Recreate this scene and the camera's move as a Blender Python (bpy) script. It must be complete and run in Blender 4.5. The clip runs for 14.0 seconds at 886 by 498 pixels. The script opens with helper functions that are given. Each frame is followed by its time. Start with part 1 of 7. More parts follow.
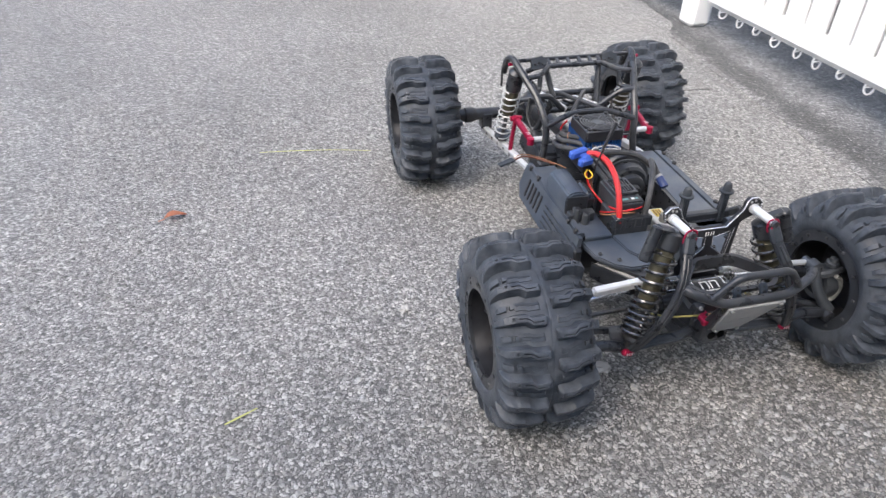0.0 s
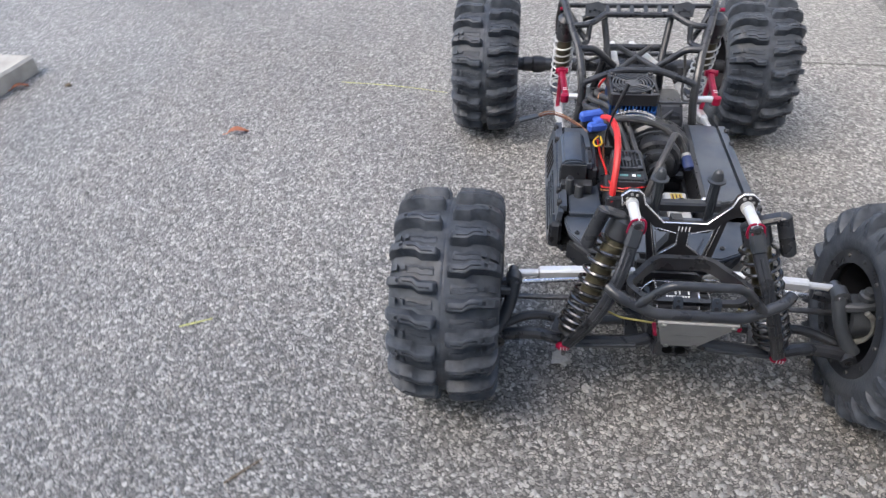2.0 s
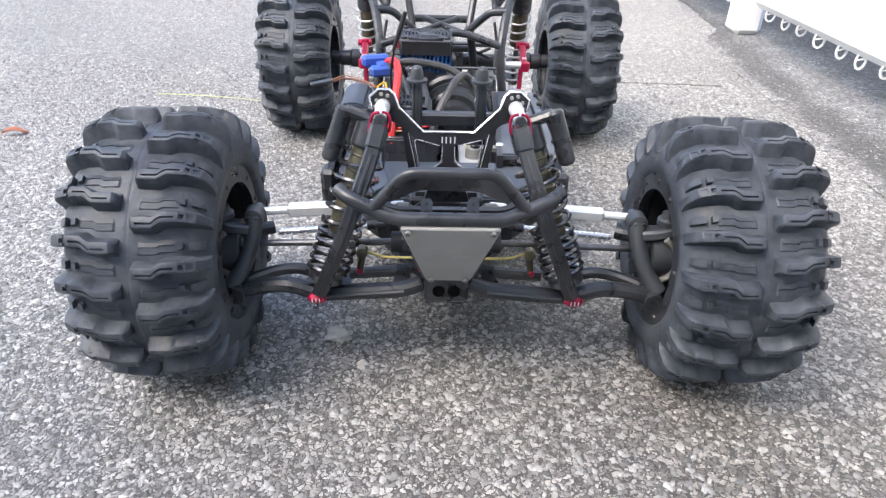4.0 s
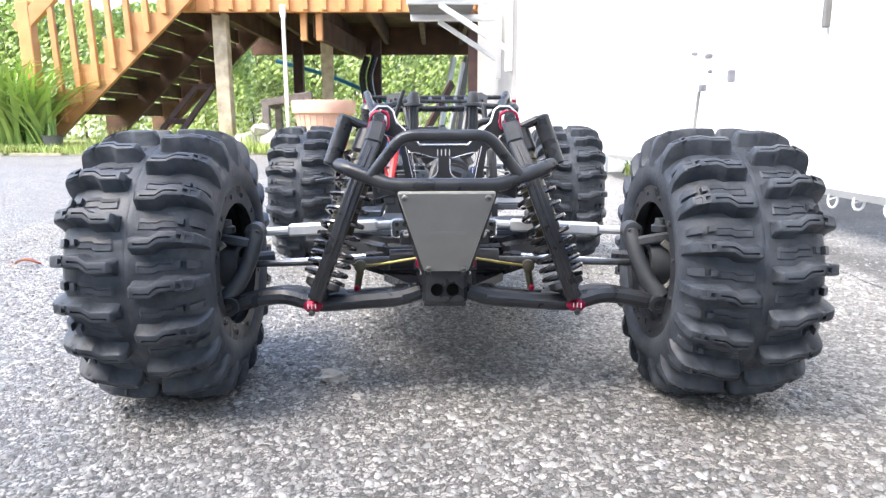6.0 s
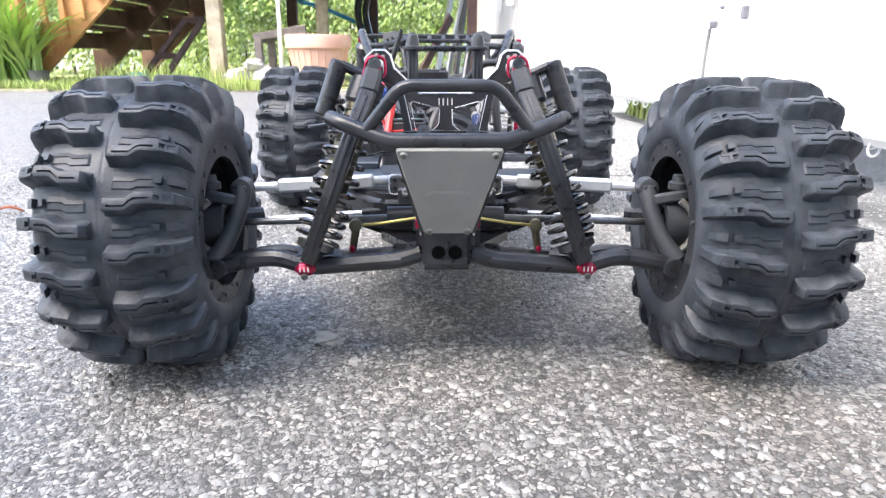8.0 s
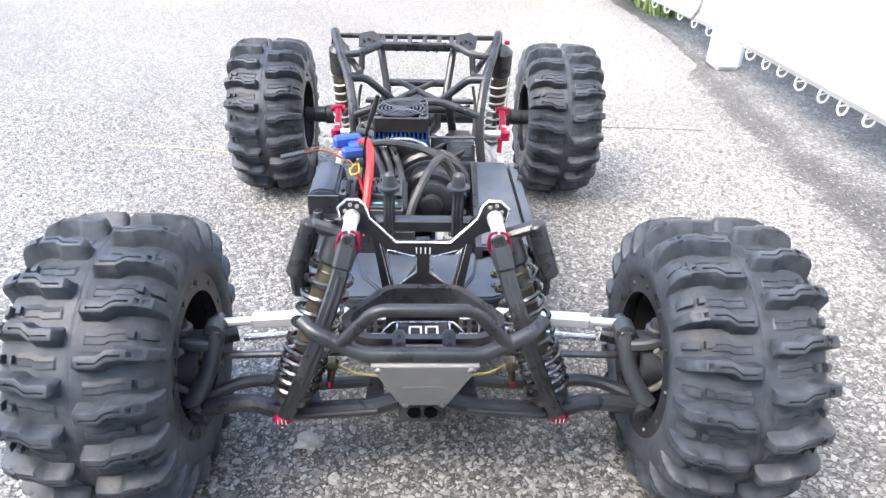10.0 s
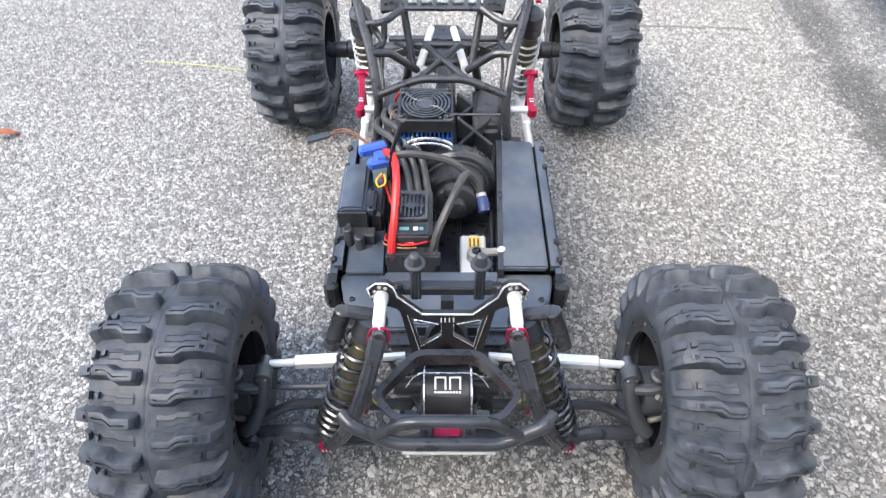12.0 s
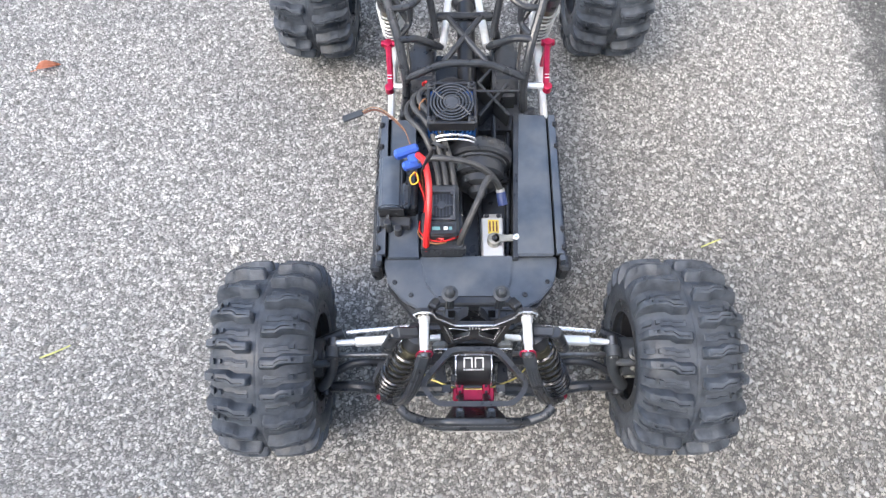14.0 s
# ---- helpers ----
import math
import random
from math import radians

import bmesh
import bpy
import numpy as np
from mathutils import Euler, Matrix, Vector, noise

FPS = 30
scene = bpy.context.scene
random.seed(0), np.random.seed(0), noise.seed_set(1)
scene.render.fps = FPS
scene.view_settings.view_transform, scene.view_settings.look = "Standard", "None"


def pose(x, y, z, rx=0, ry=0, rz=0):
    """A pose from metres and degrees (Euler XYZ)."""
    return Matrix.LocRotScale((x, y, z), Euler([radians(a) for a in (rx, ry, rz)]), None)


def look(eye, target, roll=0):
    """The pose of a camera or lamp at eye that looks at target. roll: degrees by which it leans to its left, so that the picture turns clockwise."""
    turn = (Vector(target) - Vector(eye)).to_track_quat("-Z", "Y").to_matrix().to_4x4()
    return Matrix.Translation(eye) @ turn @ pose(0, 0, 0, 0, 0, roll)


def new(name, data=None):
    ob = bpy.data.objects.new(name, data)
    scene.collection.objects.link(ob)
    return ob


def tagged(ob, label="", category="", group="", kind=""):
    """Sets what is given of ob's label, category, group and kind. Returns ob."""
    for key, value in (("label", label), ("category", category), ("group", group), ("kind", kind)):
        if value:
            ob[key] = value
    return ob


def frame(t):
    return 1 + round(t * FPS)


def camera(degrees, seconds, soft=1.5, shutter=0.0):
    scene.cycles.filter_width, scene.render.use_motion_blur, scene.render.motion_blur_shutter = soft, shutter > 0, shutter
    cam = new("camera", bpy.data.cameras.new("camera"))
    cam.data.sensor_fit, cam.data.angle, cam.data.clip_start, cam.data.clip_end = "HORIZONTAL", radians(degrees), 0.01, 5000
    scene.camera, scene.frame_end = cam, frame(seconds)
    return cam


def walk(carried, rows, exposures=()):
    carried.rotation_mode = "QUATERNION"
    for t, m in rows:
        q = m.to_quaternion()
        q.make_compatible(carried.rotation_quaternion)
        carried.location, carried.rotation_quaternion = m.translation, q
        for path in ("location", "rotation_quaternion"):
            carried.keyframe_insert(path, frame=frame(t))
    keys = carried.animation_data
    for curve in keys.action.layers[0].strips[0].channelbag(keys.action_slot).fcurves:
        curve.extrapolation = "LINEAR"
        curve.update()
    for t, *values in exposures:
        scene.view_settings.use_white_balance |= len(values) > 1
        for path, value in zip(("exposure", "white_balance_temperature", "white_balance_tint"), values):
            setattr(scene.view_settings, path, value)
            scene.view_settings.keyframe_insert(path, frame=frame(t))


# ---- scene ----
cam = camera(68.2, 14.0, soft=1.3, shutter=0.45)
PATH = [
    (0, (-0.371, -0.436, 0.518), (0.027, 1.128, -0.663), 1.2),
    (0.5, (-0.324, -0.453, 0.527), (-0.1, 1.148, -0.65), -0.9),
    (1, (-0.234, -0.44, 0.508), (-0.17, 1.158, -0.693), -1.6),
    (1.5, (-0.184, -0.427, 0.517), (-0.272, 1.131, -0.734), -3.2),
    (2, (-0.131, -0.419, 0.492), (-0.345, 1.093, -0.799), -2.6),
    (2.5, (-0.073, -0.421, 0.455), (-0.429, 1.127, -0.761), 0.2),
    (3, (-0.037, -0.418, 0.394), (-0.34, 1.189, -0.758), -1.1),
    (3.5, (-0.019, -0.407, 0.345), (-0.078, 1.286, -0.717), 1.8),
    (3.7, (-0.01, -0.401, 0.339), (0.015, 1.292, -0.725), 2.0),
    (5.8, (-0.007, -0.447, 0.199), (0.02, 1.506, -0.235), -0.4),
    (6, (-0.005, -0.458, 0.187), (0.018, 1.506, -0.192), -0.1),
    (6.5, (-0.005, -0.464, 0.179), (-0.001, 1.507, -0.157), 0.5),
    (7, (-0.004, -0.46, 0.177), (-0.012, 1.501, -0.215), 0.5),
    (7.2, (-0.005, -0.458, 0.175), (-0.01, 1.501, -0.226), 0.1),
    (9.3, (-0.008, -0.359, 0.286), (0.079, 1.434, -0.594), 1.1),
    (9.5, (-0.008, -0.355, 0.306), (0.086, 1.43, -0.591), 0.4),
    (10, (-0.004, -0.343, 0.37), (0.081, 1.377, -0.646), 1.8),
    (10.5, (-0.005, -0.335, 0.41), (0.055, 1.309, -0.727), 1.0),
    (11, (0.002, -0.311, 0.441), (0.006, 1.243, -0.817), -0.2),
    (11.5, (-0.004, -0.274, 0.481), (-0.009, 1.184, -0.889), 0.3),
    (12, (-0.003, -0.256, 0.517), (0.001, 1.089, -0.963), 0.3),
    (12.5, (-0.003, -0.226, 0.553), (0.012, 0.954, -1.062), 1.4),
    (13, (-0.011, -0.193, 0.607), (0.025, 0.825, -1.114), 0.7),
    (13.5, (-0.02, -0.162, 0.668), (-0.006, 0.695, -1.139), 2.1),
    (14, (-0.023, -0.148, 0.713), (-0.033, 0.601, -1.142), -1.0),
]
EXPOSURES = [(0.0, 1.60, 6500, 10), (2.5, 1.54, 6500, 10), (3.7, 2.0, 6500, 10), (5.8, 2.44, 6500, 10), (7.2, 2.40, 6500, 10), (9.5, 2.57, 6500, 10), (11.0, 2.42, 6500, 8), (12.5, 2.14, 6500, 8), (14.0, 2.07, 6500, 8)]
walk(cam, [(t, look(eye, target, roll)) for t, eye, target, roll in PATH], EXPOSURES)

# world: a bright, hazy sky with a very soft sun
world = bpy.data.worlds.new("sky_world")
scene.world = world
world.use_nodes = True
wn = world.node_tree
wn.nodes.clear()
sky = wn.nodes.new("ShaderNodeTexSky")
sky.sky_type, sky.sun_disc = "NISHITA", False
sky.sun_elevation, sky.sun_rotation = radians(52), radians(-125)
sky.air_density, sky.dust_density, sky.ozone_density = 1.0, 3.0, 1.0
bgn = wn.nodes.new("ShaderNodeBackground")
bgn.inputs["Strength"].default_value = 0.15
wout = wn.nodes.new("ShaderNodeOutputWorld")
wn.links.new(sky.outputs[0], bgn.inputs[0])
wn.links.new(bgn.outputs[0], wout.inputs[0])

sun = new("sun", bpy.data.lights.new("sun", "SUN"))
sun.data.energy, sun.data.angle, sun.data.color = 0.75, radians(42), (1.0, 0.965, 0.92)
sun.matrix_world = look((-4.0, -2.8, 6.2), (0, 0, 0))


# ---- materials ----
def material(name, base, rough=0.5, metal=0.0, second=None, grain=60.0, amount=0.5, bump=0.0, bump_scale=300.0,
             spec=0.5, island=0.0, coat=0.0, blotch=0.0, contrast=(0.35, 0.65), dust=None, dust_amount=0.0, rand=0.0):
    """A procedural surface: two scales of noise between two colours, fine relief, patches of dust."""
    m = bpy.data.materials.new(name)
    m.use_nodes = True
    nt = m.node_tree
    bs = nt.nodes["Principled BSDF"]
    bs.inputs["Roughness"].default_value, bs.inputs["Metallic"].default_value = rough, metal
    bs.inputs["Specular IOR Level"].default_value = spec
    bs.inputs["Coat Weight"].default_value = coat
    tc = nt.nodes.new("ShaderNodeTexCoord")
    second = second or tuple(c * 0.65 for c in base)
    n1 = nt.nodes.new("ShaderNodeTexNoise")
    n1.inputs["Scale"].default_value, n1.inputs["Detail"].default_value = grain, 6.0
    nt.links.new(tc.outputs["Object"], n1.inputs["Vector"])
    ramp = nt.nodes.new("ShaderNodeMapRange")
    ramp.inputs["From Min"].default_value, ramp.inputs["From Max"].default_value = contrast
    ramp.inputs["To Max"].default_value = amount
    nt.links.new(n1.outputs["Fac"], ramp.inputs["Value"])
    mix = nt.nodes.new("ShaderNodeMix")
    mix.data_type = "RGBA"
    mix.inputs[6].default_value, mix.inputs[7].default_value = (*base, 1), (*second, 1)
    nt.links.new(ramp.outputs[0], mix.inputs[0])
    colour = mix.outputs[2]
    if blotch:
        n2 = nt.nodes.new("ShaderNodeTexNoise")
        n2.inputs["Scale"].default_value, n2.inputs["Detail"].default_value = grain * 0.12, 4.0
        nt.links.new(tc.outputs["Object"], n2.inputs["Vector"])
        r2 = nt.nodes.new("ShaderNodeMapRange")
        r2.inputs["From Min"].default_value, r2.inputs["From Max"].default_value = 0.3, 0.7
        r2.inputs["To Min"].default_value, r2.inputs["To Max"].default_value = 1 - blotch, 1 + blotch
        nt.links.new(n2.outputs["Fac"], r2.inputs["Value"])
        hv = nt.nodes.new("ShaderNodeHueSaturation")
        nt.links.new(r2.outputs[0], hv.inputs["Value"])
        nt.links.new(colour, hv.inputs["Color"])
        colour = hv.outputs[0]
    if island or rand:
        src = nt.nodes.new("ShaderNodeNewGeometry" if island else "ShaderNodeObjectInfo")
        r3 = nt.nodes.new("ShaderNodeMapRange")
        span = island or rand
        r3.inputs["To Min"].default_value, r3.inputs["To Max"].default_value = 1 - span, 1 + span
        nt.links.new(src.outputs["Random Per Island" if island else "Random"], r3.inputs["Value"])
        hv = nt.nodes.new("ShaderNodeHueSaturation")
        nt.links.new(r3.outputs[0], hv.inputs["Value"])
        nt.links.new(colour, hv.inputs["Color"])
        colour = hv.outputs[0]
    if dust:
        n3 = nt.nodes.new("ShaderNodeTexNoise")
        n3.inputs["Scale"].default_value, n3.inputs["Detail"].default_value = grain * 0.45, 8.0
        nt.links.new(tc.outputs["Object"], n3.inputs["Vector"])
        r4 = nt.nodes.new("ShaderNodeMapRange")
        r4.inputs["From Min"].default_value, r4.inputs["From Max"].default_value = 0.4, 0.75
        r4.inputs["To Max"].default_value = dust_amount
        nt.links.new(n3.outputs["Fac"], r4.inputs["Value"])
        mx = nt.nodes.new("ShaderNodeMix")
        mx.data_type = "RGBA"
        mx.inputs[7].default_value = (*dust, 1)
        nt.links.new(r4.outputs[0], mx.inputs[0])
        nt.links.new(colour, mx.inputs[6])
        colour = mx.outputs[2]
    nt.links.new(colour, bs.inputs["Base Color"])
    rr = nt.nodes.new("ShaderNodeMapRange")
    rr.inputs["To Min"].default_value, rr.inputs["To Max"].default_value = max(0.03, rough - 0.12), min(1, rough + 0.12)
    nt.links.new(n1.outputs["Fac"], rr.inputs["Value"])
    nt.links.new(rr.outputs[0], bs.inputs["Roughness"])
    if bump:
        nb = nt.nodes.new("ShaderNodeTexNoise")
        nb.inputs["Scale"].default_value, nb.inputs["Detail"].default_value = bump_scale, 5.0
        nt.links.new(tc.outputs["Object"], nb.inputs["Vector"])
        bp = nt.nodes.new("ShaderNodeBump")
        bp.inputs["Strength"].default_value, bp.inputs["Distance"].default_value = bump, 0.6 / bump_scale
        nt.links.new(nb.outputs["Fac"], bp.inputs["Height"])
        nt.links.new(bp.outputs[0], bs.inputs["Normal"])
    return m


def asphalt_material(name, dark, light, stone, size, wear=0.25, stain=2.2, patch=None, worn=None, sheen=0.0):
    """Worn asphalt: stones of a few millimetres in a dark binder, with broad stains, one darker brownish patch (x, y,
    reach) and stretches worn pale across x (outer, inner, end), dark again past the end.
    """
    m = bpy.data.materials.new(name)
    m.use_nodes = True
    nt = m.node_tree
    bs = nt.nodes["Principled BSDF"]
    bs.inputs["Roughness"].default_value = 0.55
    bs.inputs["Sheen Weight"].default_value, bs.inputs["Sheen Roughness"].default_value = sheen, 0.35
    bs.inputs["Specular IOR Level"].default_value = 0.8
    tc = nt.nodes.new("ShaderNodeTexCoord")
    warp = nt.nodes.new("ShaderNodeTexNoise")
    warp.inputs["Scale"].default_value = size * 0.75
    nt.links.new(tc.outputs["Object"], warp.inputs["Vector"])
    add = nt.nodes.new("ShaderNodeVectorMath")
    add.operation = "MULTIPLY_ADD"
    add.inputs[1].default_value = (1.7 / size,) * 3
    nt.links.new(warp.outputs["Color"], add.inputs[0])
    nt.links.new(tc.outputs["Object"], add.inputs[2])
    cells = nt.nodes.new("ShaderNodeTexVoronoi")
    cells.inputs["Scale"].default_value = size
    edge = nt.nodes.new("ShaderNodeTexVoronoi")
    edge.feature = "DISTANCE_TO_EDGE"
    edge.inputs["Scale"].default_value = size
    for v in (cells, edge):
        nt.links.new(add.outputs[0], v.inputs["Vector"])
    sep = nt.nodes.new("ShaderNodeSeparateColor")
    nt.links.new(cells.outputs["Color"], sep.inputs[0])
    tone = nt.nodes.new("ShaderNodeValToRGB")
    el = tone.color_ramp.elements
    el[0].position, el[0].color = 0.0, (*dark, 1)
    el[1].position, el[1].color = 1.0, (*stone, 1)
    mid = el.new(0.45)
    mid.color = (*light, 1)
    nt.links.new(sep.outputs[0], tone.inputs[0])
    gap = nt.nodes.new("ShaderNodeMapRange")
    gap.inputs["From Min"].default_value, gap.inputs["From Max"].default_value = 0.345, 0.415
    uneven = nt.nodes.new("ShaderNodeTexNoise")
    uneven.inputs["Scale"].default_value, uneven.inputs["Detail"].default_value = size * 0.8, 2.0
    nt.links.new(tc.outputs["Object"], uneven.inputs["Vector"])
    wide = nt.nodes.new("ShaderNodeMath")
    wide.operation = "MULTIPLY_ADD"
    wide.inputs[1].default_value = 0.55
    nt.links.new(uneven.outputs["Fac"], wide.inputs[0])
    nt.links.new(edge.outputs["Distance"], wide.inputs[2])
    nt.links.new(wide.outputs[0], gap.inputs["Value"])
    mix = nt.nodes.new("ShaderNodeMix")
    mix.data_type = "RGBA"
    mix.inputs[6].default_value = (*[c * 0.5 for c in dark], 1)
    nt.links.new(gap.outputs[0], mix.inputs[0])
    nt.links.new(tone.outputs[0], mix.inputs[7])
    broad = nt.nodes.new("ShaderNodeTexNoise")
    broad.inputs["Scale"].default_value, broad.inputs["Detail"].default_value = stain, 8.0
    nt.links.new(tc.outputs["Object"], broad.inputs["Vector"])
    br = nt.nodes.new("ShaderNodeMapRange")
    br.inputs["From Min"].default_value, br.inputs["From Max"].default_value = 0.3, 0.7
    br.inputs["To Min"].default_value, br.inputs["To Max"].default_value = 1 - wear, 1 + wear * 0.7
    nt.links.new(broad.outputs["Fac"], br.inputs["Value"])
    fine = nt.nodes.new("ShaderNodeTexNoise")
    fine.inputs["Scale"].default_value, fine.inputs["Detail"].default_value = size * 2.6, 3.0
    nt.links.new(tc.outputs["Object"], fine.inputs["Vector"])
    fr = nt.nodes.new("ShaderNodeMapRange")
    fr.inputs["To Min"].default_value, fr.inputs["To Max"].default_value = 0.65, 1.35
    nt.links.new(fine.outputs["Fac"], fr.inputs["Value"])
    clump = nt.nodes.new("ShaderNodeTexNoise")
    clump.inputs["Scale"].default_value, clump.inputs["Detail"].default_value = 75.0, 3.0
    nt.links.new(tc.outputs["Object"], clump.inputs["Vector"])
    cr = nt.nodes.new("ShaderNodeMapRange")
    cr.inputs["From Min"].default_value, cr.inputs["From Max"].default_value = 0.3, 0.7
    cr.inputs["To Min"].default_value, cr.inputs["To Max"].default_value = 0.74, 1.26
    nt.links.new(clump.outputs["Fac"], cr.inputs["Value"])
    both = nt.nodes.new("ShaderNodeMath")
    both.operation = "MULTIPLY"
    nt.links.new(br.outputs[0], both.inputs[0])
    nt.links.new(cr.outputs[0], both.inputs[1])
    mul = nt.nodes.new("ShaderNodeMath")
    mul.operation = "MULTIPLY"
    nt.links.new(both.outputs[0], mul.inputs[0])
    nt.links.new(fr.outputs[0], mul.inputs[1])
    hv = nt.nodes.new("ShaderNodeHueSaturation")
    nt.links.new(mul.outputs[0], hv.inputs["Value"])
    nt.links.new(mix.outputs[2], hv.inputs["Color"])
    colour = hv.outputs[0]
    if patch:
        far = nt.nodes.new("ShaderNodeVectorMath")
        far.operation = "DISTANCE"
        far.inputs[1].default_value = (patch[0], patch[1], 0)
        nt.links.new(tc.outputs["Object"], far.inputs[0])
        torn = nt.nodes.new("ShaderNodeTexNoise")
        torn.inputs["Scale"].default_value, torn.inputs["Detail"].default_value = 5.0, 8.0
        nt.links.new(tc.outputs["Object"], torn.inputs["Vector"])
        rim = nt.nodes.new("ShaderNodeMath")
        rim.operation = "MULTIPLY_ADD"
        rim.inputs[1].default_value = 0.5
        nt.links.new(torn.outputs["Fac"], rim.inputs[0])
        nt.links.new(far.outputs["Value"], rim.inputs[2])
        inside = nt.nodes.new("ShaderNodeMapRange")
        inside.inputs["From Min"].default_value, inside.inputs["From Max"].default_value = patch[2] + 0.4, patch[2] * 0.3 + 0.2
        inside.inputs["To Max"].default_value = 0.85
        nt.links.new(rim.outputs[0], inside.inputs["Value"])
        patch_mix = nt.nodes.new("ShaderNodeMix")
        patch_mix.data_type = "RGBA"
        patch_mix.blend_type = "MULTIPLY"
        patch_mix.inputs[7].default_value = (0.62, 0.58, 0.53, 1)
        nt.links.new(inside.outputs[0], patch_mix.inputs[0])
        nt.links.new(colour, patch_mix.inputs[6])
        colour = patch_mix.outputs[2]
    if worn:
        torn = nt.nodes.new("ShaderNodeTexNoise")
        torn.inputs["Scale"].default_value, torn.inputs["Detail"].default_value = 26.0, 9.0
        torn.inputs["Roughness"].default_value = 0.65
        nt.links.new(tc.outputs["Object"], torn.inputs["Vector"])
        axes = nt.nodes.new("ShaderNodeSeparateXYZ")
        nt.links.new(tc.outputs["Object"], axes.inputs[0])
        skew = nt.nodes.new("ShaderNodeMath")
        skew.operation = "MULTIPLY_ADD"
        skew.inputs[1].default_value = -0.06
        nt.links.new(axes.outputs[1], skew.inputs[0])
        nt.links.new(axes.outputs[0], skew.inputs[2])
        across = nt.nodes.new("ShaderNodeMath")
        across.operation = "MULTIPLY_ADD"
        across.inputs[1].default_value = 0.10
        nt.links.new(torn.outputs["Fac"], across.inputs[0])
        nt.links.new(skew.outputs[0], across.inputs[2])
        pale = nt.nodes.new("ShaderNodeValToRGB")
        el = pale.color_ramp.elements
        el[0].position, el[0].color = worn[0] - 0.012, (1, 1, 1, 1)
        el[1].position, el[1].color = 0.95, (0, 0, 0, 1)
        # past worn[2] it turns dark again: shade under the fence, as colour
        for at, v in ((worn[0] + 0.008, 0.0), (worn[1] - 0.015, 0.0), (worn[1] + 0.02, 0.75), (worn[2] - 0.03, 0.65), (worn[2] + 0.02, 0.0)):
            el.new(at).color = (v, v, v, 1)
        nt.links.new(across.outputs[0], pale.inputs[0])
        gain = nt.nodes.new("ShaderNodeMath")
        gain.operation = "MULTIPLY_ADD"
        gain.inputs[1].default_value, gain.inputs[2].default_value = 1.75, 1.0
        nt.links.new(pale.outputs[0], gain.inputs[0])
        hv = nt.nodes.new("ShaderNodeHueSaturation")
        nt.links.new(gain.outputs[0], hv.inputs["Value"])
        nt.links.new(colour, hv.inputs["Color"])
        colour = hv.outputs[0]
    nt.links.new(colour, bs.inputs["Base Color"])
    hgt = nt.nodes.new("ShaderNodeMath")
    hgt.operation = "MULTIPLY_ADD"
    nt.links.new(gap.outputs[0], hgt.inputs[0])
    nt.links.new(sep.outputs[1], hgt.inputs[1])
    nt.links.new(fine.outputs["Fac"], hgt.inputs[2])
    bp = nt.nodes.new("ShaderNodeBump")
    bp.inputs["Strength"].default_value, bp.inputs["Distance"].default_value = 0.9, 0.0016
    nt.links.new(hgt.outputs[0], bp.inputs["Height"])
    nt.links.new(bp.outputs[0], bs.inputs["Normal"])
    return m


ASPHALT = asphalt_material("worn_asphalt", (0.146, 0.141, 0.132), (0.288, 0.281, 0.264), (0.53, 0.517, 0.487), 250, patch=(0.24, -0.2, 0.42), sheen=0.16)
ASPHALT_DARK = asphalt_material("dark_asphalt", (0.06, 0.059, 0.056), (0.105, 0.102, 0.097), (0.2, 0.195, 0.185), 270, 0.5, 9.0, worn=(0.558, 0.618, 0.745))
STONES = material("stone_chips", (0.30, 0.295, 0.28), 0.55, second=(0.20, 0.196, 0.185), grain=400, amount=0.8, island=0.62, bump=0.4, bump_scale=900)
RUBBER = material("tyre_rubber", (0.030, 0.035, 0.044), 0.45, second=(0.054, 0.063, 0.077), grain=130, amount=0.9, bump=0.3, bump_scale=420, spec=0.3,
                  dust=(0.122, 0.13, 0.142), dust_amount=0.5, blotch=0.3)
PLASTIC = material("black_plastic", (0.0125, 0.0135, 0.0165), 0.3, second=(0.028, 0.031, 0.037), grain=90, amount=0.8, bump=0.2, bump_scale=1200,
                   dust=(0.10, 0.102, 0.104), dust_amount=0.28)
DUSTY = material("dusty_plastic", (0.02, 0.024, 0.03), 0.45, second=(0.036, 0.042, 0.05), grain=60, amount=0.9, bump=0.15, bump_scale=800,
                 dust=(0.12, 0.12, 0.118), dust_amount=0.42)
SLATE = material("scuffed_slate_plastic", (0.030, 0.041, 0.060), 0.38, second=(0.048, 0.062, 0.085), grain=60, amount=0.9, bump=0.12, bump_scale=900,
                 dust=(0.13, 0.135, 0.14), dust_amount=0.55, blotch=0.3)
HOLE = material("dark_hole", (0.003, 0.003, 0.003), 0.9, spec=0.1)
EDGING = material("earthy_stone", (0.40, 0.36, 0.27), 0.85, second=(0.24, 0.23, 0.14), grain=25, amount=0.9, bump=0.4, bump_scale=150)
LATCH = material("grey_latch", (0.17, 0.175, 0.2), 0.5, second=(0.1, 0.1, 0.12), grain=40, amount=0.7)
BLACK = material("black_metal", (0.013, 0.013, 0.015), 0.33, second=(0.025, 0.025, 0.028), grain=120, amount=0.7, bump=0.08, bump_scale=800)
ALU = material("bare_aluminium", (0.78, 0.78, 0.78), 0.42, 0.6, second=(0.62, 0.62, 0.62), grain=140, amount=0.5, bump=0.06, bump_scale=900)
EDGE = material("polished_edge", (0.85, 0.85, 0.87), 0.25, 0.85, second=(0.6, 0.6, 0.62), grain=200, amount=0.3)
RED = material("red_anodised", (0.40, 0.010, 0.055), 0.35, 0.45, second=(0.24, 0.007, 0.03), grain=120, amount=0.6)
